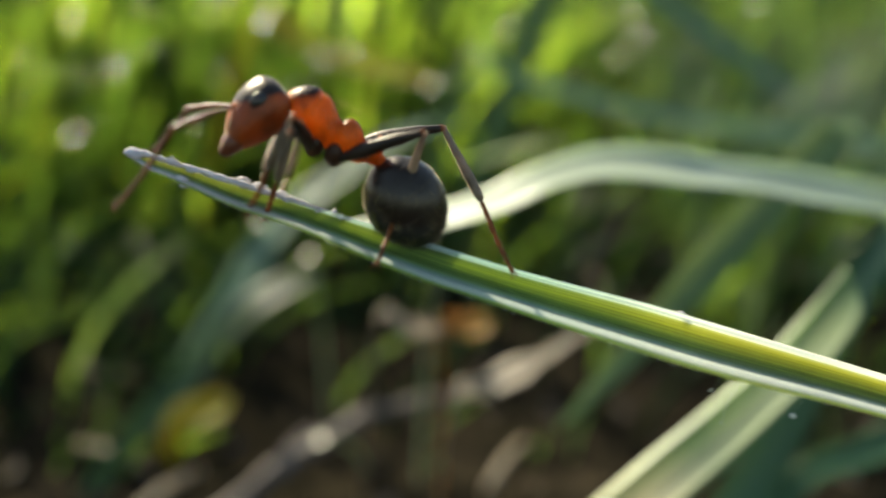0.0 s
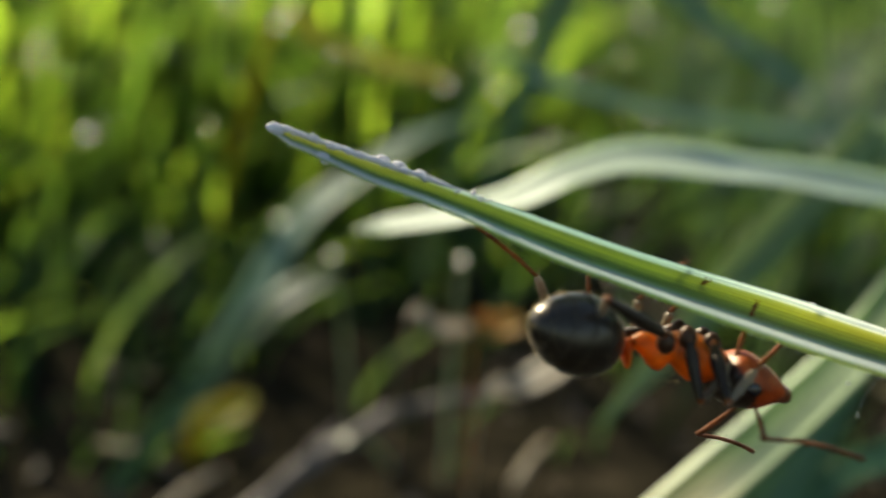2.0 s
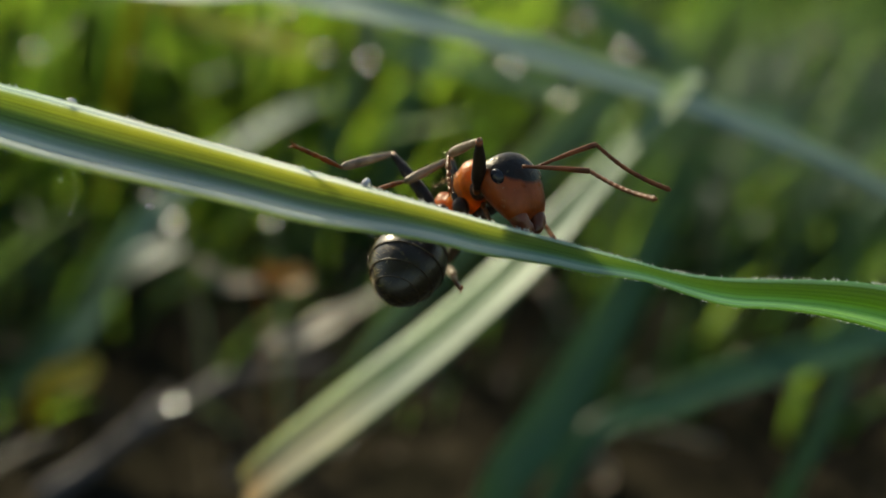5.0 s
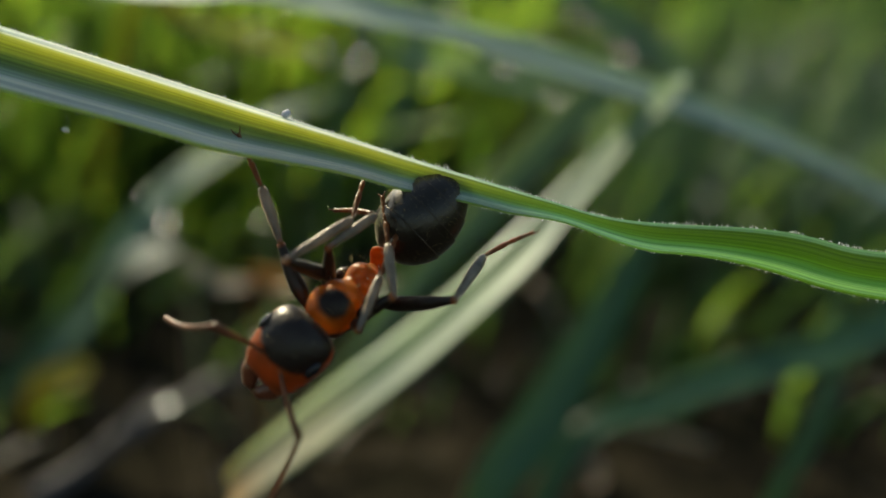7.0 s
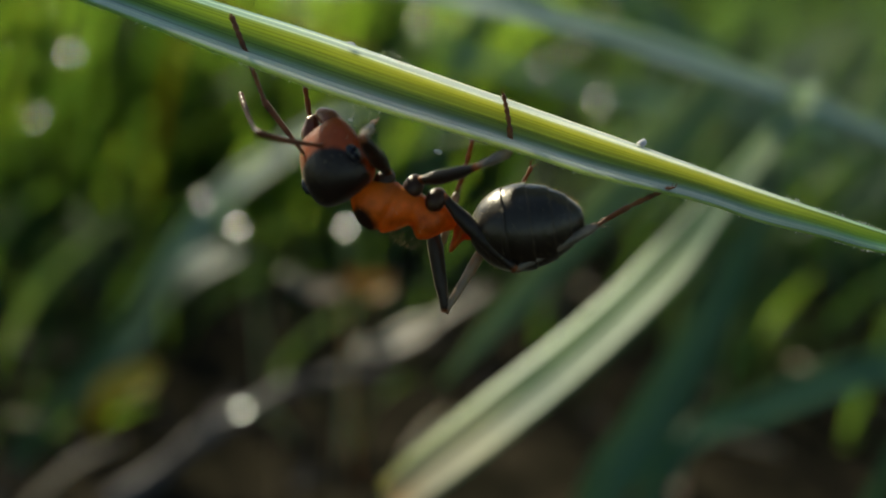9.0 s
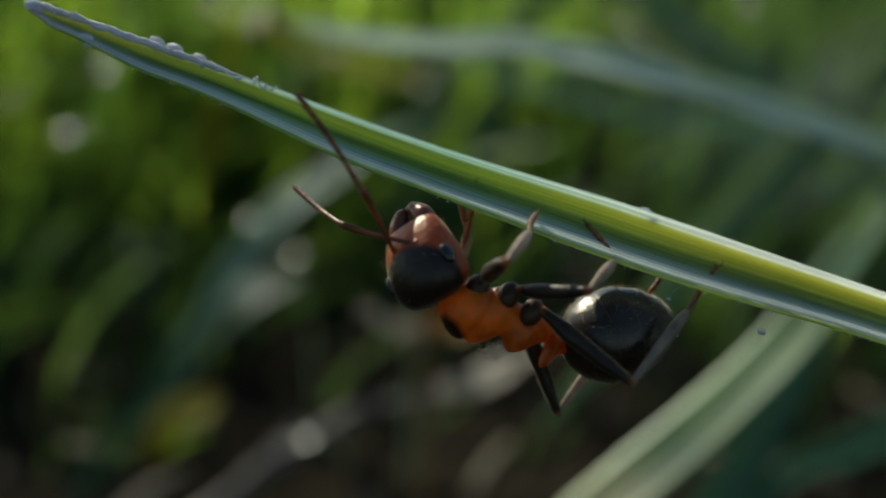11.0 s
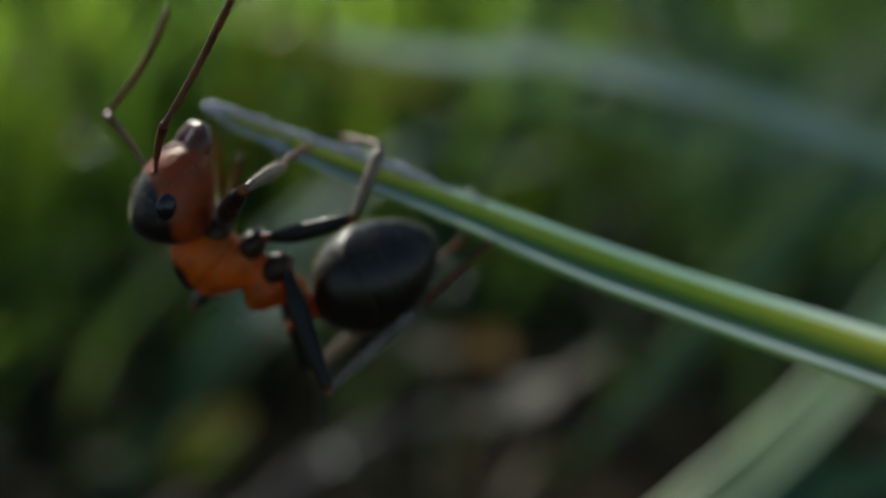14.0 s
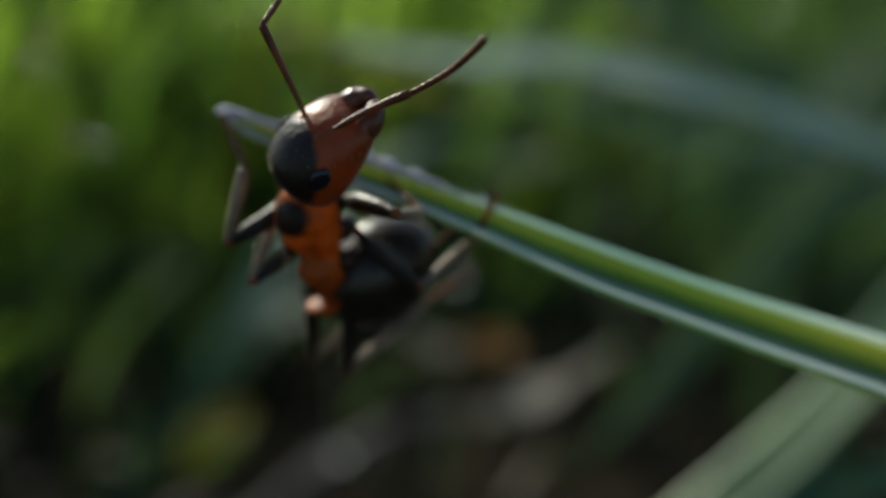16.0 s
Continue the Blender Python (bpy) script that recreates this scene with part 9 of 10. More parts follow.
    walk(limbs["rhfemur"], [
        (0, limb(-0.60, -0.58, -0.70, 0, -25, -155)), (0.17, limb(-0.60, -0.58, -0.70, 3, -28, -161)), (0.33, limb(-0.60, -0.58, -0.70, 6, -31, -168)),
        (0.5, limb(-0.60, -0.58, -0.70, 10, -34, -175)), (0.75, limb(-0.60, -0.58, -0.70, 1, -35, -160)), (1, limb(-0.60, -0.58, -0.70, -8, -35, -144)),
        (1.17, limb(-0.60, -0.58, -0.70, -9, -23, -142)), (1.33, limb(-0.60, -0.58, -0.70, -10, -10, -141)), (1.5, limb(-0.60, -0.58, -0.70, -11, 2, -140)),
        (1.75, limb(-0.60, -0.58, -0.70, -11, -7, -147)), (2, limb(-0.60, -0.58, -0.70, -10, -15, -154)), (2.5, limb(-0.60, -0.58, -0.70, -10, -23, -153)),
        (2.75, limb(-0.60, -0.58, -0.70, -13, -24, -146)), (3, limb(-0.60, -0.58, -0.70, -16, -25, -138)), (3.17, limb(-0.60, -0.58, -0.70, -24, -43, -121)),
        (3.33, limb(-0.60, -0.58, -0.70, -51, -59, -85)), (3.5, limb(-0.60, -0.58, -0.70, -89, -59, -40)), (3.75, limb(-0.60, -0.58, -0.70, -40, -61, -92)),
        (4, limb(-0.60, -0.58, -0.70, -8, -47, -128)), (4.25, limb(-0.60, -0.58, -0.70, -3, -54, -135)), (4.5, limb(-0.60, -0.58, -0.70, 4, -60, -143)),
        (5, limb(-0.60, -0.58, -0.70, -1, -66, -138)), (5.29, limb(-0.60, -0.58, -0.70, -3, -66, -136)), (5.58, limb(-0.60, -0.58, -0.70, -14, -69, -123)),
        (5.86, limb(-0.60, -0.58, -0.70, -51, -71, -83)), (6.15, limb(-0.60, -0.58, -0.70, -68, -67, -66)), (6.44, limb(-0.60, -0.58, -0.70, -79, -63, -53)),
        (6.72, limb(-0.60, -0.58, -0.70, -93, -53, -36)), (7.01, limb(-0.60, -0.58, -0.70, -96, -48, -31)), (7.3, limb(-0.60, -0.58, -0.70, -96, -47, -31)),
        (7.37, limb(-0.60, -0.58, -0.70, -58, -59, -74)), (7.43, limb(-0.60, -0.58, -0.70, 5, -43, -139)), (7.5, limb(-0.60, -0.58, -0.70, 19, -20, -160)),
        (7.67, limb(-0.60, -0.58, -0.70, 20, -11, -161)), (7.83, limb(-0.60, -0.58, -0.70, 20, -1, -162)), (8, limb(-0.60, -0.58, -0.70, 21, 9, -163)),
        (8.17, limb(-0.60, -0.58, -0.70, 20, 5, -164)), (8.33, limb(-0.60, -0.58, -0.70, 20, 1, -165)), (8.5, limb(-0.60, -0.58, -0.70, 20, -3, -167)),
        (8.75, limb(-0.60, -0.58, -0.70, 21, -11, -171)), (9, limb(-0.60, -0.58, -0.70, 22, -19, -176)), (9.25, limb(-0.60, -0.58, -0.70, 19, -3, -165)),
        (9.5, limb(-0.60, -0.58, -0.70, 19, 14, -154)), (9.75, limb(-0.60, -0.58, -0.70, 19, 5, -155)), (10, limb(-0.60, -0.58, -0.70, 19, -3, -156)),
        (10.31, limb(-0.60, -0.58, -0.70, 19, -4, -157)), (10.62, limb(-0.60, -0.58, -0.70, 19, -7, -157)), (10.94, limb(-0.60, -0.58, -0.70, 19, -11, -156)),
        (11.25, limb(-0.60, -0.58, -0.70, 20, -15, -159)), (11.56, limb(-0.60, -0.58, -0.70, 20, -18, -161)), (11.88, limb(-0.60, -0.58, -0.70, 20, -23, -160)),
        (12.19, limb(-0.60, -0.58, -0.70, 21, -26, -161)), (12.5, limb(-0.60, -0.58, -0.70, 21, -26, -161)), (12.75, limb(-0.60, -0.58, -0.70, 21, -34, -161)),
        (13, limb(-0.60, -0.58, -0.70, 21, -43, -161)), (13.17, limb(-0.60, -0.58, -0.70, 21, -43, -161)), (13.33, limb(-0.60, -0.58, -0.70, 21, -42, -161)),
        (13.5, limb(-0.60, -0.58, -0.70, 21, -42, -161)), (13.75, limb(-0.60, -0.58, -0.70, 23, -38, -164)), (14, limb(-0.60, -0.58, -0.70, 25, -34, -167)),
        (14.25, limb(-0.60, -0.58, -0.70, 23, -27, -162)), (14.5, limb(-0.60, -0.58, -0.70, 21, -21, -158)), (14.75, limb(-0.60, -0.58, -0.70, 26, -18, -177)),
        (15, limb(-0.60, -0.58, -0.70, 30, -13, 165)), (15.17, limb(-0.60, -0.58, -0.70, 28, -24, 173)), (15.33, limb(-0.60, -0.58, -0.70, 24, -34, -176)),
        (15.5, limb(-0.60, -0.58, -0.70, 17, -43, -164)), (15.75, limb(-0.60, -0.58, -0.70, 31, -27, 178)), (16, limb(-0.60, -0.58, -0.70, 31, -8, 175)),
    ])
    walk(limbs["rhtibia"], [
        (0, limb(-2.98, -1.70, 0.51, -0, 30, 155)), (0.17, limb(-3.02, -1.41, 0.66, -11, 47, 134)), (0.33, limb(-3.03, -1.10, 0.80, -44, 58, 89)),
        (0.5, limb(-3.00, -0.78, 0.91, -74, 52, 49)), (0.75, limb(-2.82, -1.40, 0.97, -44, 71, 82)), (1, limb(-2.53, -1.98, 0.95, 32, 70, 160)),
        (1.17, limb(-2.72, -2.21, 0.42, -75, 76, 48)), (1.33, limb(-2.81, -2.38, -0.18, -99, 33, 13)), (1.5, limb(-2.81, -2.46, -0.78, -98, 5, 8)),
        (1.75, limb(-3.01, -2.16, -0.37, -82, 55, 24)), (2, limb(-3.13, -1.80, 0.03, 49, 68, 155)), (2.5, limb(-2.99, -1.79, 0.42, 54, 63, 161)),
        (2.75, limb(-2.78, -2.08, 0.48, 63, 64, 171)), (3, limb(-2.55, -2.35, 0.52, 73, 64, -178)), (3.17, limb(-1.70, -2.39, 1.28, 97, 74, -153)),
        (3.33, limb(-0.47, -2.07, 1.79, 155, 77, -95)), (3.5, limb(0.54, -1.54, 1.79, -170, 68, -59)), (3.75, limb(-0.66, -1.98, 1.84, 147, 60, -105)),
        (4, limb(-1.84, -2.14, 1.40, 129, 43, -127)), (4.25, limb(-1.81, -1.80, 1.63, 147, 39, -103)), (4.5, limb(-1.75, -1.44, 1.82, 160, 31, -82)),
        (5, limb(-1.49, -1.38, 1.94, 154, 28, -96)), (5.29, limb(-1.45, -1.40, 1.95, 152, 29, -100)), (5.58, limb(-1.18, -1.46, 2.00, 148, 30, -109)),
        (5.86, limb(-0.48, -1.54, 2.03, 142, 31, -120)), (6.15, limb(-0.14, -1.60, 1.98, 131, 27, -147)), (6.44, limb(0.21, -1.64, 1.87, 125, 19, -169)),
        (6.72, limb(0.83, -1.60, 1.60, 122, 14, 178)), (7.01, limb(1.07, -1.58, 1.45, 120, 10, 171)), (7.3, limb(1.11, -1.59, 1.41, 120, 9, 169)),
        (7.37, limb(-0.19, -2.00, 1.80, 114, 33, 161)), (7.43, limb(-2.22, -1.97, 1.26, 92, 62, 138)), (7.5, limb(-3.15, -1.53, 0.30, 31, 73, 76)),
        (7.67, limb(-3.29, -1.52, -0.17, 47, 78, 92)), (7.83, limb(-3.36, -1.48, -0.66, 75, 81, 120)), (8, limb(-3.34, -1.42, -1.15, 109, 80, 155)),
        (8.17, limb(-3.38, -1.36, -0.96, 149, 78, -164)), (8.33, limb(-3.41, -1.31, -0.76, 171, 73, -142)), (8.5, limb(-3.42, -1.25, -0.57, -178, 66, -131)),
        (8.75, limb(-3.42, -1.01, -0.17, 172, 59, -141)), (9, limb(-3.34, -0.76, 0.22, 167, 52, -148)), (9.25, limb(-3.40, -1.32, -0.57, 156, 48, -161)),
        (9.5, limb(-3.14, -1.81, -1.38, 147, 43, -173)), (9.75, limb(-3.22, -1.79, -0.96, 140, 60, 179)), (10, limb(-3.25, -1.76, -0.54, 117, 75, 155)),
        (10.31, limb(-3.26, -1.72, -0.50, 119, 74, 158)), (10.62, limb(-3.26, -1.69, -0.37, 121, 73, 159)), (10.94, limb(-3.20, -1.74, -0.15, 116, 77, 154)),
        (11.25, limb(-3.21, -1.61, 0.03, 124, 72, 162)), (11.56, limb(-3.21, -1.49, 0.18, 128, 68, 167)), (11.88, limb(-3.11, -1.50, 0.43, 126, 71, 165)),
        (12.19, limb(-3.07, -1.45, 0.55, 127, 71, 166)), (12.5, limb(-3.07, -1.41, 0.57, 129, 69, 168)), (12.75, limb(-2.87, -1.35, 0.94, 122, 76, 161)),
        (13, limb(-2.62, -1.27, 1.27, 106, 82, 145)), (13.17, limb(-2.62, -1.27, 1.26, 110, 82, 148)), (13.33, limb(-2.63, -1.28, 1.26, 113, 82, 152)),
        (13.5, limb(-2.63, -1.28, 1.25, 117, 82, 156)), (13.75, limb(-2.79, -1.19, 1.10, 132, 81, 171)), (14, limb(-2.94, -1.10, 0.93, 142, 79, -179)),
        (14.25, limb(-3.05, -1.36, 0.64, -176, 74, -136)), (14.5, limb(-3.11, -1.61, 0.32, -159, 65, -119)), (14.75, limb(-3.36, -0.73, 0.18, -127, 59, -82)),
        (15, limb(-3.33, 0.16, -0.04, -111, 46, -61)), (15.17, limb(-3.24, -0.27, 0.46, -113, 40, -64)), (15.33, limb(-3.00, -0.73, 0.92, -115, 34, -67)),
        (15.5, limb(-2.65, -1.16, 1.27, -116, 28, -69)), (15.75, limb(-3.18, -0.50, 0.63, -113, 41, -56)), (16, limb(-3.46, -0.31, -0.32, -116, 53, -46)),
    ])
    walk(limbs["rhtarsus"], [
        (0, limb(-4.94, -0.79, -0.75, 0, 38, 158)), (0.17, limb(-4.21, -0.18, -1.17, -14, 53, 135)), (0.33, limb(-3.00, 0.23, -1.32, -52, 61, 88)),
        (0.5, limb(-1.99, 0.39, -1.05, -81, 53, 50)), (0.75, limb(-2.71, -0.60, -1.39, -71, 53, 63)), (1, limb(-3.35, -1.69, -1.39, -61, 53, 75)),
        (1.17, limb(-2.30, -1.77, -2.00, -52, 53, 86)), (1.33, limb(-0.78, -1.91, -1.56, -43, 53, 97)), (1.5, limb(-0.34, -2.13, -1.01, -35, 52, 107)),
        (1.75, limb(-1.71, -1.57, -2.42, -1, 53, 148)), (2, limb(-3.99, -1.41, -2.29, 26, 42, -178)), (2.5, limb(-4.08, -1.42, -1.80, 17, 54, 169)),
        (2.75, limb(-3.88, -1.91, -1.76, 22, 57, 175)), (3, limb(-3.63, -2.38, -1.73, 28, 60, -178)), (3.17, limb(-2.30, -2.69, -1.13, 30, 38, -177)),
        (3.33, limb(-0.51, -2.63, -0.65, 33, 12, -177)), (3.5, limb(1.02, -2.33, -0.54, 35, -9, -177)), (3.75, limb(-0.99, -3.19, -0.32, 33, 16, -148)),
        (4, limb(-2.94, -3.61, -0.30, 45, 36, -111)), (4.25, limb(-2.23, -3.69, 0.06, 54, 27, -94)), (4.5, limb(-1.46, -3.56, 0.53, 58, 15, -79)),
        (5, limb(-1.70, -3.57, 0.75, 58, 6, -81)), (5.29, limb(-1.83, -3.56, 0.75, 58, 6, -84)), (5.58, limb(-1.88, -3.52, 0.77, 57, 7, -92)),
        (5.86, limb(-1.57, -3.39, 0.75, 56, 9, -99)), (6.15, limb(-2.01, -2.81, 0.85, 50, 10, -120)), (6.44, limb(-2.11, -2.10, 1.07, 45, 9, -140)),
        (6.72, limb(-1.59, -1.53, 0.99, 43, 10, -149)), (7.01, limb(-1.35, -1.19, 0.99, 42, 9, -157)), (7.3, limb(-1.31, -1.11, 1.03, 41, 9, -160)),
        (7.37, limb(-2.17, -1.29, 0.45, 48, 26, -135)), (7.43, limb(-3.11, -1.17, -0.94, 79, 36, -55)), (7.5, limb(-2.98, -0.83, -2.10, 91, 24, -23)),
        (7.67, limb(-3.31, -0.99, -2.61, 89, 8, -39)), (7.83, limb(-3.56, -1.12, -3.13, 93, -12, -56)), (8, limb(-3.73, -1.23, -3.61, 101, -28, -73)),
        (8.17, limb(-3.87, -1.50, -3.40, 101, -19, -73)), (8.33, limb(-3.99, -1.77, -3.15, 101, -10, -74)), (8.5, limb(-4.08, -2.02, -2.85, 101, -2, -75)),
        (8.75, limb(-4.41, -1.81, -2.32, 84, 32, -104)), (9, limb(-4.64, -1.58, -1.75, 37, 53, -158)), (9.25, limb(-4.97, -1.85, -2.44, 1, 56, 159)),
        (9.5, limb(-4.94, -2.03, -3.10, -29, 46, 123)), (9.75, limb(-4.46, -1.77, -3.13, -29, 51, 124)), (10, limb(-3.82, -1.49, -2.96, -28, 56, 125)),
        (10.31, limb(-3.90, -1.46, -2.90, -26, 56, 127)), (10.62, limb(-3.93, -1.44, -2.76, -25, 57, 128)), (10.94, limb(-3.71, -1.49, -2.58, -31, 60, 121)),
        (11.25, limb(-3.93, -1.38, -2.35, -24, 60, 130)), (11.56, limb(-4.13, -1.28, -2.13, -17, 59, 137)), (11.88, limb(-3.88, -1.29, -1.94, -22, 64, 132)),
        (12.19, limb(-3.86, -1.26, -1.81, -20, 65, 133)), (12.5, limb(-3.93, -1.23, -1.77, -18, 64, 136)), (12.75, limb(-3.45, -1.15, -1.49, -16, 73, 138)),
        (13, limb(-2.91, -1.06, -1.20, -10, 81, 144)), (13.17, limb(-2.92, -1.09, -1.21, -7, 82, 148)), (13.33, limb(-2.92, -1.12, -1.22, -3, 82, 152)),
        (13.5, limb(-2.93, -1.14, -1.23, 1, 82, 156)), (13.75, limb(-3.18, -1.13, -1.37, 16, 81, 171)), (14, limb(-3.41, -1.11, -1.52, 26, 79, -179)),
        (14.25, limb(-3.55, -1.84, -1.77, -8, 79, 146)), (14.5, limb(-3.62, -2.53, -1.95, -33, 75, 121)), (14.75, limb(-3.18, -2.01, -1.96, 141, 76, -61)),
        (15, limb(-2.49, -1.36, -1.85, 138, 47, -60)), (15.17, limb(-2.41, -1.99, -1.15, 142, 60, -54)), (15.33, limb(-2.19, -2.64, -0.47, 156, 73, -38)),
        (15.5, limb(-1.87, -3.23, 0.11, -151, 81, 16)), (15.75, limb(-2.13, -2.06, -1.02, -30, 99, 137)), (16, limb(-2.42, -1.40, -2.31, -116, 96, 52)),
    ])
    walk(limbs["lascape"], [
        (0, limb(2.35, 1.22, 0.12, 0, 20, 52)), (0.17, limb(2.72, 0.77, 0.48, 9, 37, 77)), (0.33, limb(2.88, 0.13, 0.68, 45, 30, -179)),
        (0.5, limb(2.79, -0.55, 0.67, 52, 10, -157)), (0.75, limb(2.67, -0.19, 1.14, 49, -5, 176)), (1, limb(2.60, 0.40, 1.17, 53, -19, 147)),
        (1.17, limb(2.55, 0.39, 1.25, 55, -19, 138)), (1.33, limb(2.49, 0.37, 1.32, 58, -18, 129)), (1.5, limb(2.42, 0.36, 1.40, 60, -18, 120)),
        (1.75, limb(2.27, 0.46, 1.49, 62, -13, 113)), (2, limb(2.10, 0.56, 1.56, 63, -9, 106)), (2.5, limb(2.28, 0.50, 1.47, 66, -13, 91)),
        (2.75, limb(2.19, 0.72, 1.42, 66, -6, 92)), (3, limb(2.08, 0.93, 1.34, 66, 1, 94)), (3.17, limb(2.48, 0.66, 1.18, 69, -17, 83)),
        (3.33, limb(2.75, 0.56, 0.78, 80, -38, 66)), (3.5, limb(2.79, 0.67, 0.29, 98, -52, 44)), (3.75, limb(2.81, 0.50, -0.10, 108, -39, 28)),
        (4, limb(2.71, 0.33, -0.47, 112, -24, 18)), (4.25, limb(2.77, 0.50, -0.23, 104, -31, 34)), (4.5, limb(2.75, 0.69, 0.01, 94, -35, 52)),
        (5, limb(2.81, 0.19, -0.30, 96, -15, 43)), (5.29, limb(2.82, 0.18, -0.28, 96, -15, 44)), (5.58, limb(2.85, 0.17, -0.23, 96, -16, 45)),
        (5.86, limb(2.87, 0.15, -0.15, 95, -16, 46)), (6.15, limb(2.90, 0.14, -0.05, 95, -16, 48)), (6.44, limb(2.92, 0.13, 0.05, 95, -17, 49)),
        (6.72, limb(2.93, 0.13, 0.14, 94, -17, 51)), (7.01, limb(2.93, 0.13, 0.20, 94, -17, 52)), (7.3, limb(2.93, 0.13, 0.22, 94, -17, 52)),
        (7.37, limb(2.78, 0.21, 0.94, 102, -45, 39)), (7.43, limb(2.32, 0.25, 1.51, -127, -56, -94)), (7.5, limb(1.65, 0.25, 1.82, -114, -29, -112)),
        (7.67, limb(2.31, 0.32, 1.50, -124, -30, -93)), (7.83, limb(2.77, 0.24, 0.94, -135, -29, -73)), (8, limb(2.94, 0.02, 0.26, -144, -25, -56)),
        (8.17, limb(2.94, 0.02, 0.29, -144, -3, -51)), (8.33, limb(2.94, 0.01, 0.33, -141, 23, -45)), (8.5, limb(2.94, -0.00, 0.37, -135, 44, -37)),
        (8.75, limb(2.93, -0.14, 0.32, -121, 37, -15)), (9, limb(2.92, -0.26, 0.24, -113, 26, 3)), (9.25, limb(2.92, 0.09, 0.52, -110, 6, 21)),
        (9.5, limb(2.79, 0.44, 0.78, -114, -15, 39)), (9.75, limb(2.91, 0.15, 0.56, -122, 14, 1)), (10, limb(2.93, -0.11, 0.28, -149, 35, -46)),
        (10.31, limb(2.93, -0.09, 0.26, -148, 34, -44)), (10.62, limb(2.94, -0.06, 0.22, -146, 28, -40)), (10.94, limb(2.93, -0.01, 0.15, -143, 18, -34)),
        (11.25, limb(2.92, 0.04, 0.07, -141, 6, -28)), (11.56, limb(2.91, 0.08, -0.01, -141, -7, -21)), (11.88, limb(2.89, 0.11, -0.09, -142, -17, -16)),
        (12.19, limb(2.88, 0.12, -0.14, -143, -23, -13)), (12.5, limb(2.87, 0.13, -0.16, -143, -25, -11)), (12.75, limb(2.89, -0.04, -0.11, -140, -40, -16)),
        (13, limb(2.89, -0.20, -0.05, -134, -54, -22)), (13.17, limb(2.86, -0.20, -0.18, -152, -33, 2)), (13.33, limb(2.81, -0.22, -0.31, -158, 1, 21)),
        (13.5, limb(2.75, -0.23, -0.43, -155, 25, 33)), (13.75, limb(2.75, -0.20, -0.43, -154, 21, 35)), (14, limb(2.76, -0.16, -0.44, -154, 16, 37)),
        (14.25, limb(2.57, -0.48, -0.61, -152, 26, 42)), (14.5, limb(2.30, -0.77, -0.73, -148, 36, 49)), (14.75, limb(2.57, -0.41, -0.65, -148, 18, 48)),
        (15, limb(2.71, 0.00, -0.55, -146, -1, 47)), (15.17, limb(2.79, -0.05, -0.40, -146, 8, 49)), (15.33, limb(2.84, -0.12, -0.24, -145, 17, 51)),
        (15.5, limb(2.88, -0.21, -0.10, -144, 26, 54)), (15.75, limb(2.90, -0.31, 0.13, -151, 12, 38)), (16, limb(2.90, -0.31, 0.37, -153, -3, 23)),
    ])
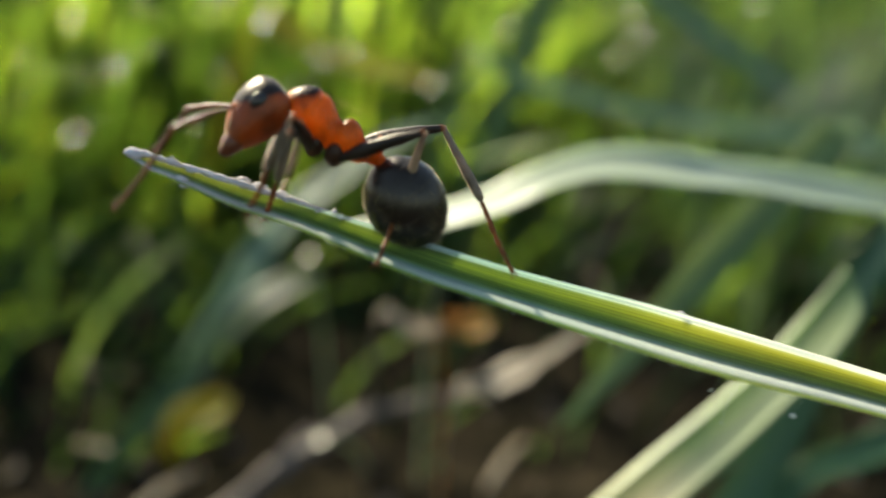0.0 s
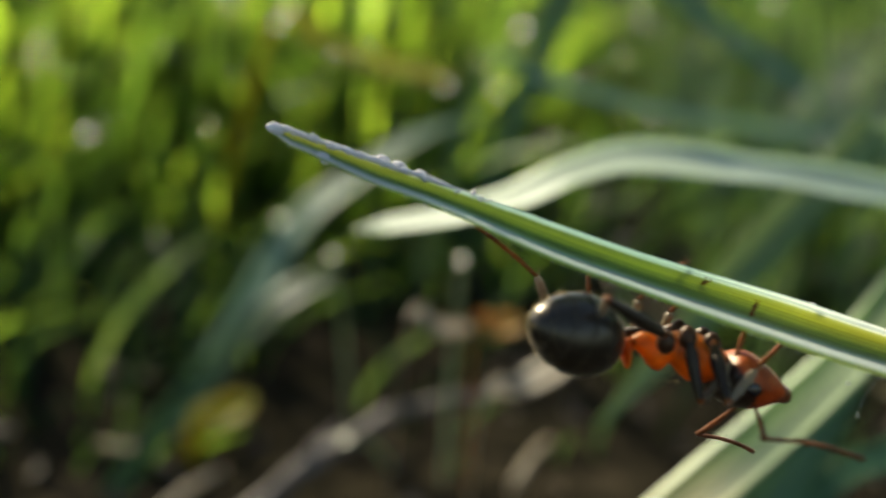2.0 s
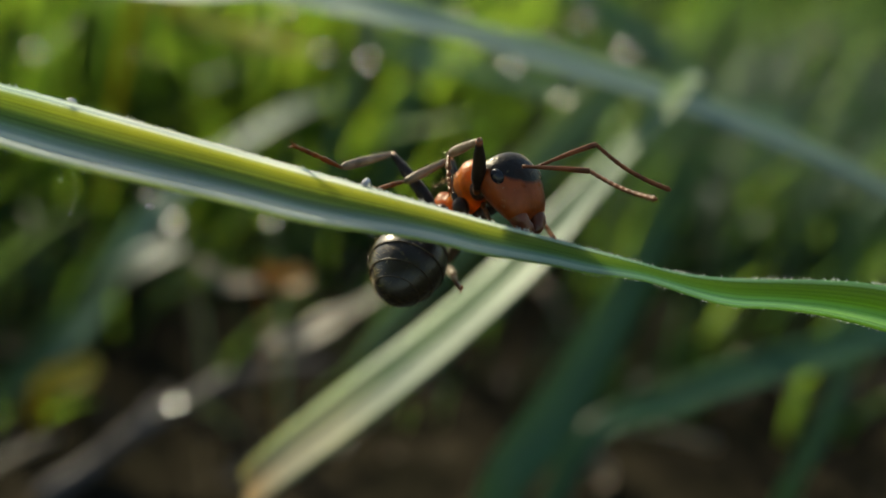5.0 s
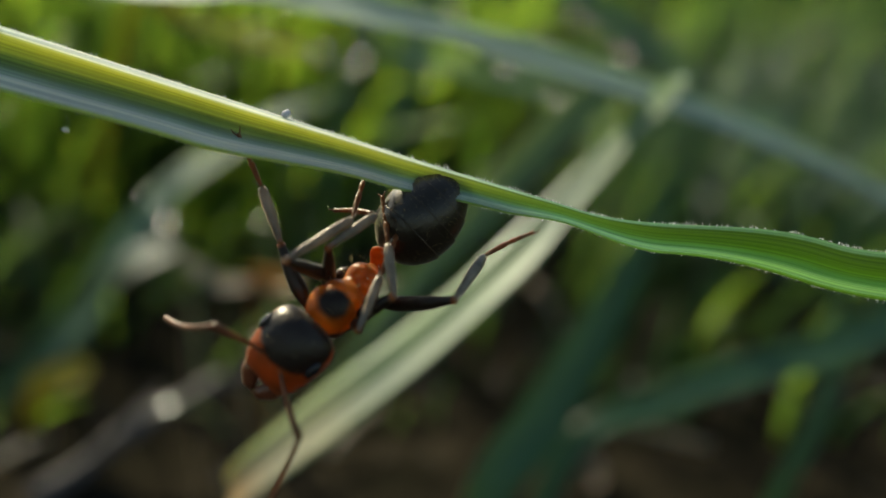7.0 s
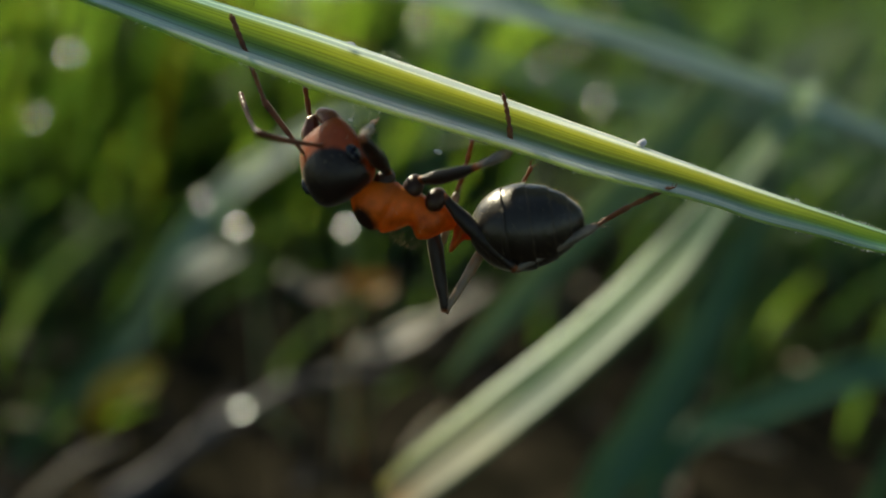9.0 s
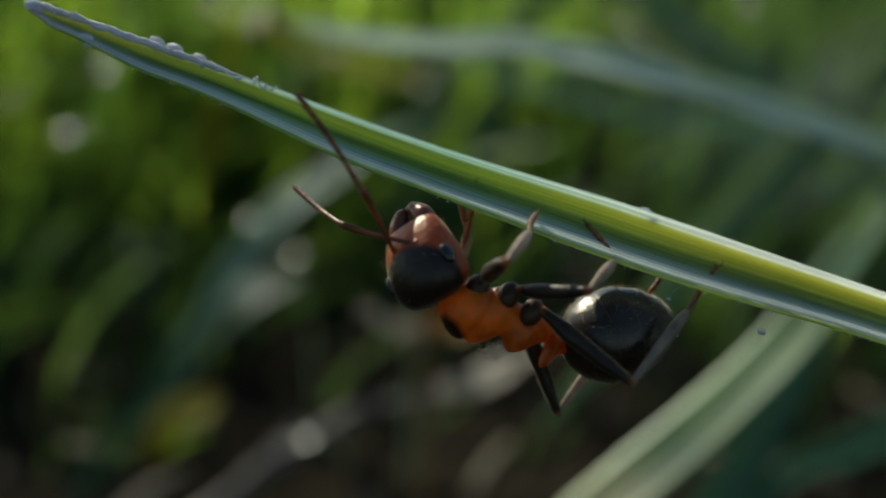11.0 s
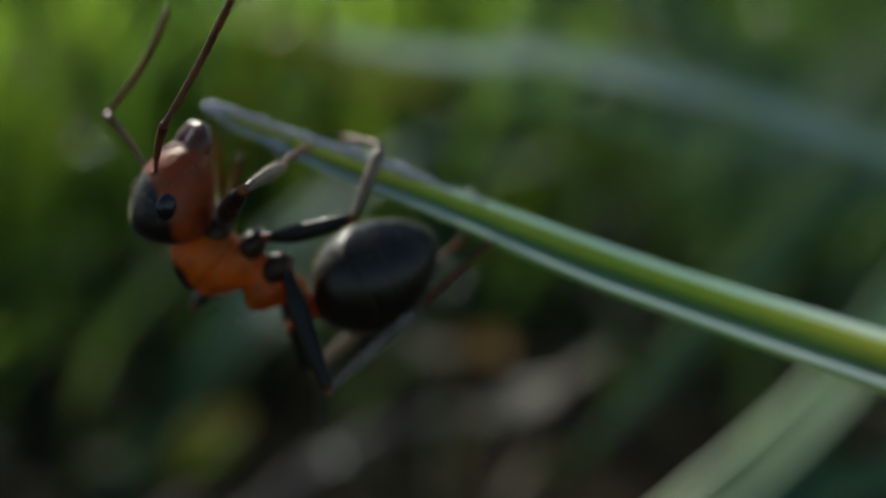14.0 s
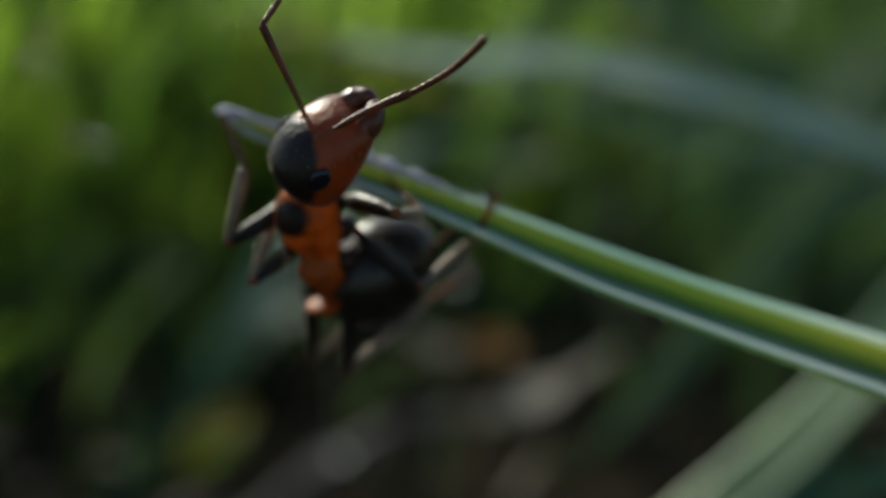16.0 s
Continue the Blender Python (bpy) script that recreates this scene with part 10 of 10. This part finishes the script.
    walk(limbs["lawhip"], [
        (0, limb(2.00, 0.00, 0.00, 0, 26, 22)), (0.17, limb(2.00, 0.00, 0.00, -10, -18, 4)), (0.33, limb(2.00, 0.00, 0.00, 30, -48, -119)),
        (0.5, limb(2.00, 0.00, 0.00, 79, -56, 174)), (0.75, limb(2.00, 0.00, 0.00, 41, -46, -140)), (1, limb(2.00, 0.00, 0.00, 33, -24, -124)),
        (1.17, limb(2.00, 0.00, 0.00, 32, -34, -122)), (1.33, limb(2.00, 0.00, 0.00, 30, -44, -117)), (1.5, limb(2.00, 0.00, 0.00, 25, -53, -110)),
        (1.75, limb(2.00, 0.00, 0.00, 15, -63, -99)), (2, limb(2.00, 0.00, 0.00, -2, -73, -80)), (2.5, limb(2.00, 0.00, 0.00, -26, -68, -54)),
        (2.75, limb(2.00, 0.00, 0.00, -35, -68, -44)), (3, limb(2.00, 0.00, 0.00, -46, -68, -32)), (3.17, limb(2.00, 0.00, 0.00, -50, -39, -31)),
        (3.33, limb(2.00, 0.00, 0.00, -47, -11, -46)), (3.5, limb(2.00, 0.00, 0.00, -47, 9, -68)), (3.75, limb(2.00, 0.00, 0.00, -47, 12, -67)),
        (4, limb(2.00, 0.00, 0.00, -46, 13, -65)), (4.25, limb(2.00, 0.00, 0.00, -46, 8, -64)), (4.5, limb(2.00, 0.00, 0.00, -47, 4, -64)),
        (5, limb(2.00, 0.00, 0.00, -47, -9, -63)), (5.29, limb(2.00, 0.00, 0.00, -47, -9, -63)), (5.58, limb(2.00, 0.00, 0.00, -47, -12, -62)),
        (5.86, limb(2.00, 0.00, 0.00, -48, -15, -62)), (6.15, limb(2.00, 0.00, 0.00, -48, -19, -61)), (6.44, limb(2.00, 0.00, 0.00, -48, -23, -60)),
        (6.72, limb(2.00, 0.00, 0.00, -49, -27, -59)), (7.01, limb(2.00, 0.00, 0.00, -49, -30, -59)), (7.3, limb(2.00, 0.00, 0.00, -49, -30, -59)),
        (7.37, limb(2.00, 0.00, 0.00, -34, -34, -83)), (7.43, limb(2.00, 0.00, 0.00, 12, -49, -151)), (7.5, limb(2.00, 0.00, 0.00, 34, -56, -180)),
        (7.67, limb(2.00, 0.00, 0.00, 64, -68, 147)), (7.83, limb(2.00, 0.00, 0.00, 101, -62, 104)), (8, limb(2.00, 0.00, 0.00, 108, -48, 95)),
        (8.17, limb(2.00, 0.00, 0.00, 148, -45, 47)), (8.33, limb(2.00, 0.00, 0.00, 175, -20, 11)), (8.5, limb(2.00, 0.00, 0.00, -176, 4, -13)),
        (8.75, limb(2.00, 0.00, 0.00, -175, 2, 1)), (9, limb(2.00, 0.00, 0.00, -175, -0, 15)), (9.25, limb(2.00, 0.00, 0.00, -175, -1, 25)),
        (9.5, limb(2.00, 0.00, 0.00, -175, -2, 34)), (9.75, limb(2.00, 0.00, 0.00, -175, -6, 10)), (10, limb(2.00, 0.00, 0.00, -173, -4, -15)),
        (10.31, limb(2.00, 0.00, 0.00, -173, -6, -15)), (10.62, limb(2.00, 0.00, 0.00, -172, -13, -16)), (10.94, limb(2.00, 0.00, 0.00, -172, -23, -19)),
        (11.25, limb(2.00, 0.00, 0.00, -169, -33, -26)), (11.56, limb(2.00, 0.00, 0.00, -163, -39, -37)), (11.88, limb(2.00, 0.00, 0.00, -158, -40, -45)),
        (12.19, limb(2.00, 0.00, 0.00, -155, -39, -50)), (12.5, limb(2.00, 0.00, 0.00, -154, -38, -51)), (12.75, limb(2.00, 0.00, 0.00, -154, -39, -52)),
        (13, limb(2.00, 0.00, 0.00, -154, -41, -50)), (13.17, limb(2.00, 0.00, 0.00, -168, -50, -30)), (13.33, limb(2.00, 0.00, 0.00, 135, -58, 44)),
        (13.5, limb(2.00, 0.00, 0.00, 119, -51, 65)), (13.75, limb(2.00, 0.00, 0.00, 121, -49, 62)), (14, limb(2.00, 0.00, 0.00, 123, -47, 60)),
        (14.25, limb(2.00, 0.00, 0.00, 125, -53, 56)), (14.5, limb(2.00, 0.00, 0.00, 131, -59, 49)), (14.75, limb(2.00, 0.00, 0.00, 154, -66, 23)),
        (15, limb(2.00, 0.00, 0.00, -179, -64, -6)), (15.17, limb(2.00, 0.00, 0.00, 172, -46, 3)), (15.33, limb(2.00, 0.00, 0.00, 169, -26, 7)),
        (15.5, limb(2.00, 0.00, 0.00, 168, -8, 9)), (15.75, limb(2.00, 0.00, 0.00, 165, -23, 29)), (16, limb(2.00, 0.00, 0.00, 157, -27, 52)),
    ])
    walk(limbs["rascape"], [
        (0, limb(2.68, 0.72, -0.21, 0, 31, -12)), (0.17, limb(2.88, 0.30, 0.01, -13, 48, -36)), (0.33, limb(2.91, -0.20, 0.09, -51, 56, -90)),
        (0.5, limb(2.76, -0.69, 0.01, -77, 45, -126)), (0.75, limb(2.64, -0.77, 0.79, -80, 3, -122)), (1, limb(2.49, -0.24, 1.36, -85, -39, -118)),
        (1.17, limb(2.42, -0.26, 1.43, -85, -39, -118)), (1.33, limb(2.34, -0.27, 1.49, -86, -39, -117)), (1.5, limb(2.26, -0.29, 1.55, -86, -39, -116)),
        (1.75, limb(2.10, -0.18, 1.67, -84, -41, -120)), (2, limb(1.92, -0.06, 1.76, -81, -43, -123)), (2.5, limb(2.09, -0.11, 1.68, -86, -49, -117)),
        (2.75, limb(2.03, 0.13, 1.71, -84, -55, -119)), (3, limb(1.96, 0.37, 1.70, -82, -62, -122)), (3.17, limb(2.57, 0.00, 1.30, -107, -41, -86)),
        (3.33, limb(2.91, -0.06, 0.56, -104, 2, -61)), (3.5, limb(2.85, 0.21, -0.21, -96, 29, -48)), (3.75, limb(2.68, 0.04, -0.59, -99, 43, -52)),
        (4, limb(2.40, -0.09, -0.91, -104, 57, -59)), (4.25, limb(2.63, -0.01, -0.66, -65, 44, -6)), (4.5, limb(2.79, 0.14, -0.38, -55, 17, 21)),
        (5, limb(2.68, -0.46, -0.46, -47, 13, 43)), (5.29, limb(2.69, -0.47, -0.43, -47, 11, 41)), (5.58, limb(2.72, -0.49, -0.36, -48, 6, 36)),
        (5.86, limb(2.75, -0.51, -0.26, -48, -6, 24)), (6.15, limb(2.79, -0.53, -0.14, -42, -24, 4)), (6.44, limb(2.82, -0.54, -0.01, -28, -39, -21)),
        (6.72, limb(2.83, -0.54, 0.10, -14, -45, -42)), (7.01, limb(2.84, -0.54, 0.18, -6, -46, -53)), (7.3, limb(2.84, -0.54, 0.21, -4, -46, -57)),
        (7.37, limb(2.74, -0.47, 0.88, 5, -31, -69)), (7.43, limb(2.35, -0.42, 1.44, 10, -15, -78)), (7.5, limb(1.75, -0.42, 1.76, 13, 1, -86)),
        (7.67, limb(2.28, -0.36, 1.51, 12, -13, -63)), (7.83, limb(2.66, -0.42, 1.06, 2, -28, -28)), (8, limb(2.80, -0.59, 0.52, -12, -33, 2)),
        (8.17, limb(2.80, -0.63, 0.44, -14, -36, 6)), (8.33, limb(2.79, -0.65, 0.37, -16, -39, 10)), (8.5, limb(2.79, -0.66, 0.29, -19, -42, 15)),
        (8.75, limb(2.73, -0.76, 0.11, -3, -39, -9)), (9, limb(2.67, -0.81, -0.07, 10, -31, -29)), (9.25, limb(2.85, -0.50, 0.19, -4, -42, -3)),
        (9.5, limb(2.92, -0.15, 0.47, -24, -46, 29)), (9.75, limb(2.88, -0.38, 0.13, -22, -42, 25)), (10, limb(2.76, -0.53, -0.22, -19, -38, 21)),
        (10.31, limb(2.76, -0.53, -0.23, -20, -35, 22)), (10.62, limb(2.75, -0.52, -0.24, -22, -28, 25)), (10.94, limb(2.75, -0.52, -0.26, -24, -14, 30)),
        (11.25, limb(2.74, -0.51, -0.29, -26, 4, 35)), (11.56, limb(2.73, -0.51, -0.31, -27, 23, 41)), (11.88, limb(2.73, -0.51, -0.33, -25, 36, 46)),
        (12.19, limb(2.72, -0.51, -0.34, -23, 43, 50)), (12.5, limb(2.72, -0.51, -0.35, -22, 45, 51)), (12.75, limb(2.69, -0.67, -0.25, -48, 51, 13)),
        (13, limb(2.64, -0.82, -0.14, -73, 44, -25)), (13.17, limb(2.60, -0.83, -0.23, -89, 44, -48)), (13.33, limb(2.56, -0.85, -0.31, -104, 39, -71)),
        (13.5, limb(2.50, -0.86, -0.39, -114, 31, -89)), (13.75, limb(2.52, -0.83, -0.39, -112, 24, -85)), (14, limb(2.54, -0.81, -0.40, -111, 16, -81)),
        (14.25, limb(2.24, -1.07, -0.49, -110, 3, -81)), (14.5, limb(1.89, -1.26, -0.51, -110, -10, -80)), (14.75, limb(2.31, -1.01, -0.48, -108, 7, -71)),
        (15, limb(2.62, -0.66, -0.40, -104, 24, -61)), (15.17, limb(2.64, -0.71, -0.32, -104, 3, -70)), (15.33, limb(2.64, -0.76, -0.25, -99, -23, -80)),
        (15.5, limb(2.62, -0.83, -0.19, -90, -43, -91)), (15.75, limb(2.64, -0.92, 0.28, -92, -7, -76)), (16, limb(2.63, -0.82, 0.74, -85, 30, -63)),
    ])
    walk(limbs["rawhip"], [
        (0, limb(2.00, 0.00, 0.00, 0, 31, 18)), (0.17, limb(2.00, 0.00, 0.00, 17, 6, 50)), (0.33, limb(2.00, 0.00, 0.00, 16, -3, 99)),
        (0.5, limb(2.00, 0.00, 0.00, 10, 8, 140)), (0.75, limb(2.00, 0.00, 0.00, 16, -34, 159)), (1, limb(2.00, 0.00, 0.00, 21, -64, 154)),
        (1.17, limb(2.00, 0.00, 0.00, 19, -72, 157)), (1.33, limb(2.00, 0.00, 0.00, 13, -80, 163)), (1.5, limb(2.00, 0.00, 0.00, -20, -86, -164)),
        (1.75, limb(2.00, 0.00, 0.00, -106, -80, -77)), (2, limb(2.00, 0.00, 0.00, -119, -71, -63)), (2.5, limb(2.00, 0.00, 0.00, -146, -70, -35)),
        (2.75, limb(2.00, 0.00, 0.00, -136, -64, -46)), (3, limb(2.00, 0.00, 0.00, -132, -57, -49)), (3.17, limb(2.00, 0.00, 0.00, -112, -65, -72)),
        (3.33, limb(2.00, 0.00, 0.00, 129, -76, 49)), (3.5, limb(2.00, 0.00, 0.00, 122, -48, 54)), (3.75, limb(2.00, 0.00, 0.00, 125, -38, 48)),
        (4, limb(2.00, 0.00, 0.00, 129, -27, 40)), (4.25, limb(2.00, 0.00, 0.00, 135, -8, 20)), (4.5, limb(2.00, 0.00, 0.00, 130, 21, 9)),
        (5, limb(2.00, 0.00, 0.00, 125, 52, 9)), (5.29, limb(2.00, 0.00, 0.00, 129, 54, 13)), (5.58, limb(2.00, 0.00, 0.00, 140, 58, 27)),
        (5.86, limb(2.00, 0.00, 0.00, 165, 64, 55)), (6.15, limb(2.00, 0.00, 0.00, -153, 69, 102)), (6.44, limb(2.00, 0.00, 0.00, -100, 72, 159)),
        (6.72, limb(2.00, 0.00, 0.00, -60, 69, -159)), (7.01, limb(2.00, 0.00, 0.00, -41, 66, -139)), (7.3, limb(2.00, 0.00, 0.00, -35, 65, -133)),
        (7.37, limb(2.00, 0.00, 0.00, 86, 73, -3)), (7.43, limb(2.00, 0.00, 0.00, 112, 32, 40)), (7.5, limb(2.00, 0.00, 0.00, 114, 3, 62)),
        (7.67, limb(2.00, 0.00, 0.00, 104, 21, 25)), (7.83, limb(2.00, 0.00, 0.00, 64, 41, -29)), (8, limb(2.00, 0.00, 0.00, 18, 48, -83)),
        (8.17, limb(2.00, 0.00, 0.00, 39, 57, -55)), (8.33, limb(2.00, 0.00, 0.00, 72, 55, -12)), (8.5, limb(2.00, 0.00, 0.00, 90, 45, 12)),
        (8.75, limb(2.00, 0.00, 0.00, 129, 46, 61)), (9, limb(2.00, 0.00, 0.00, 168, 44, 108)), (9.25, limb(2.00, 0.00, 0.00, 139, 42, 62)),
        (9.5, limb(2.00, 0.00, 0.00, 112, 40, 13)), (9.75, limb(2.00, 0.00, 0.00, 125, 24, 38)), (10, limb(2.00, 0.00, 0.00, 130, 7, 59)),
        (10.31, limb(2.00, 0.00, 0.00, 130, 9, 57)), (10.62, limb(2.00, 0.00, 0.00, 129, 12, 50)), (10.94, limb(2.00, 0.00, 0.00, 127, 14, 36)),
        (11.25, limb(2.00, 0.00, 0.00, 124, 13, 17)), (11.56, limb(2.00, 0.00, 0.00, 121, 12, -3)), (11.88, limb(2.00, 0.00, 0.00, 119, 12, -17)),
        (12.19, limb(2.00, 0.00, 0.00, 117, 14, -25)), (12.5, limb(2.00, 0.00, 0.00, 116, 14, -27)), (12.75, limb(2.00, 0.00, 0.00, 118, 5, -13)),
        (13, limb(2.00, 0.00, 0.00, 119, -3, 1)), (13.17, limb(2.00, 0.00, 0.00, 117, -10, 12)), (13.33, limb(2.00, 0.00, 0.00, 114, -17, 24)),
        (13.5, limb(2.00, 0.00, 0.00, 111, -20, 35)), (13.75, limb(2.00, 0.00, 0.00, 109, -21, 40)), (14, limb(2.00, 0.00, 0.00, 107, -22, 45)),
        (14.25, limb(2.00, 0.00, 0.00, 108, -5, 32)), (14.5, limb(2.00, 0.00, 0.00, 106, 12, 19)), (14.75, limb(2.00, 0.00, 0.00, 105, 6, 12)),
        (15, limb(2.00, 0.00, 0.00, 105, -1, 4)), (15.17, limb(2.00, 0.00, 0.00, 92, -24, 36)), (15.33, limb(2.00, 0.00, 0.00, 54, -37, 89)),
        (15.5, limb(2.00, 0.00, 0.00, 20, -31, 136)), (15.75, limb(2.00, 0.00, 0.00, 47, -38, 32)), (16, limb(2.00, 0.00, 0.00, 51, -11, -52)),
    ])


motions()
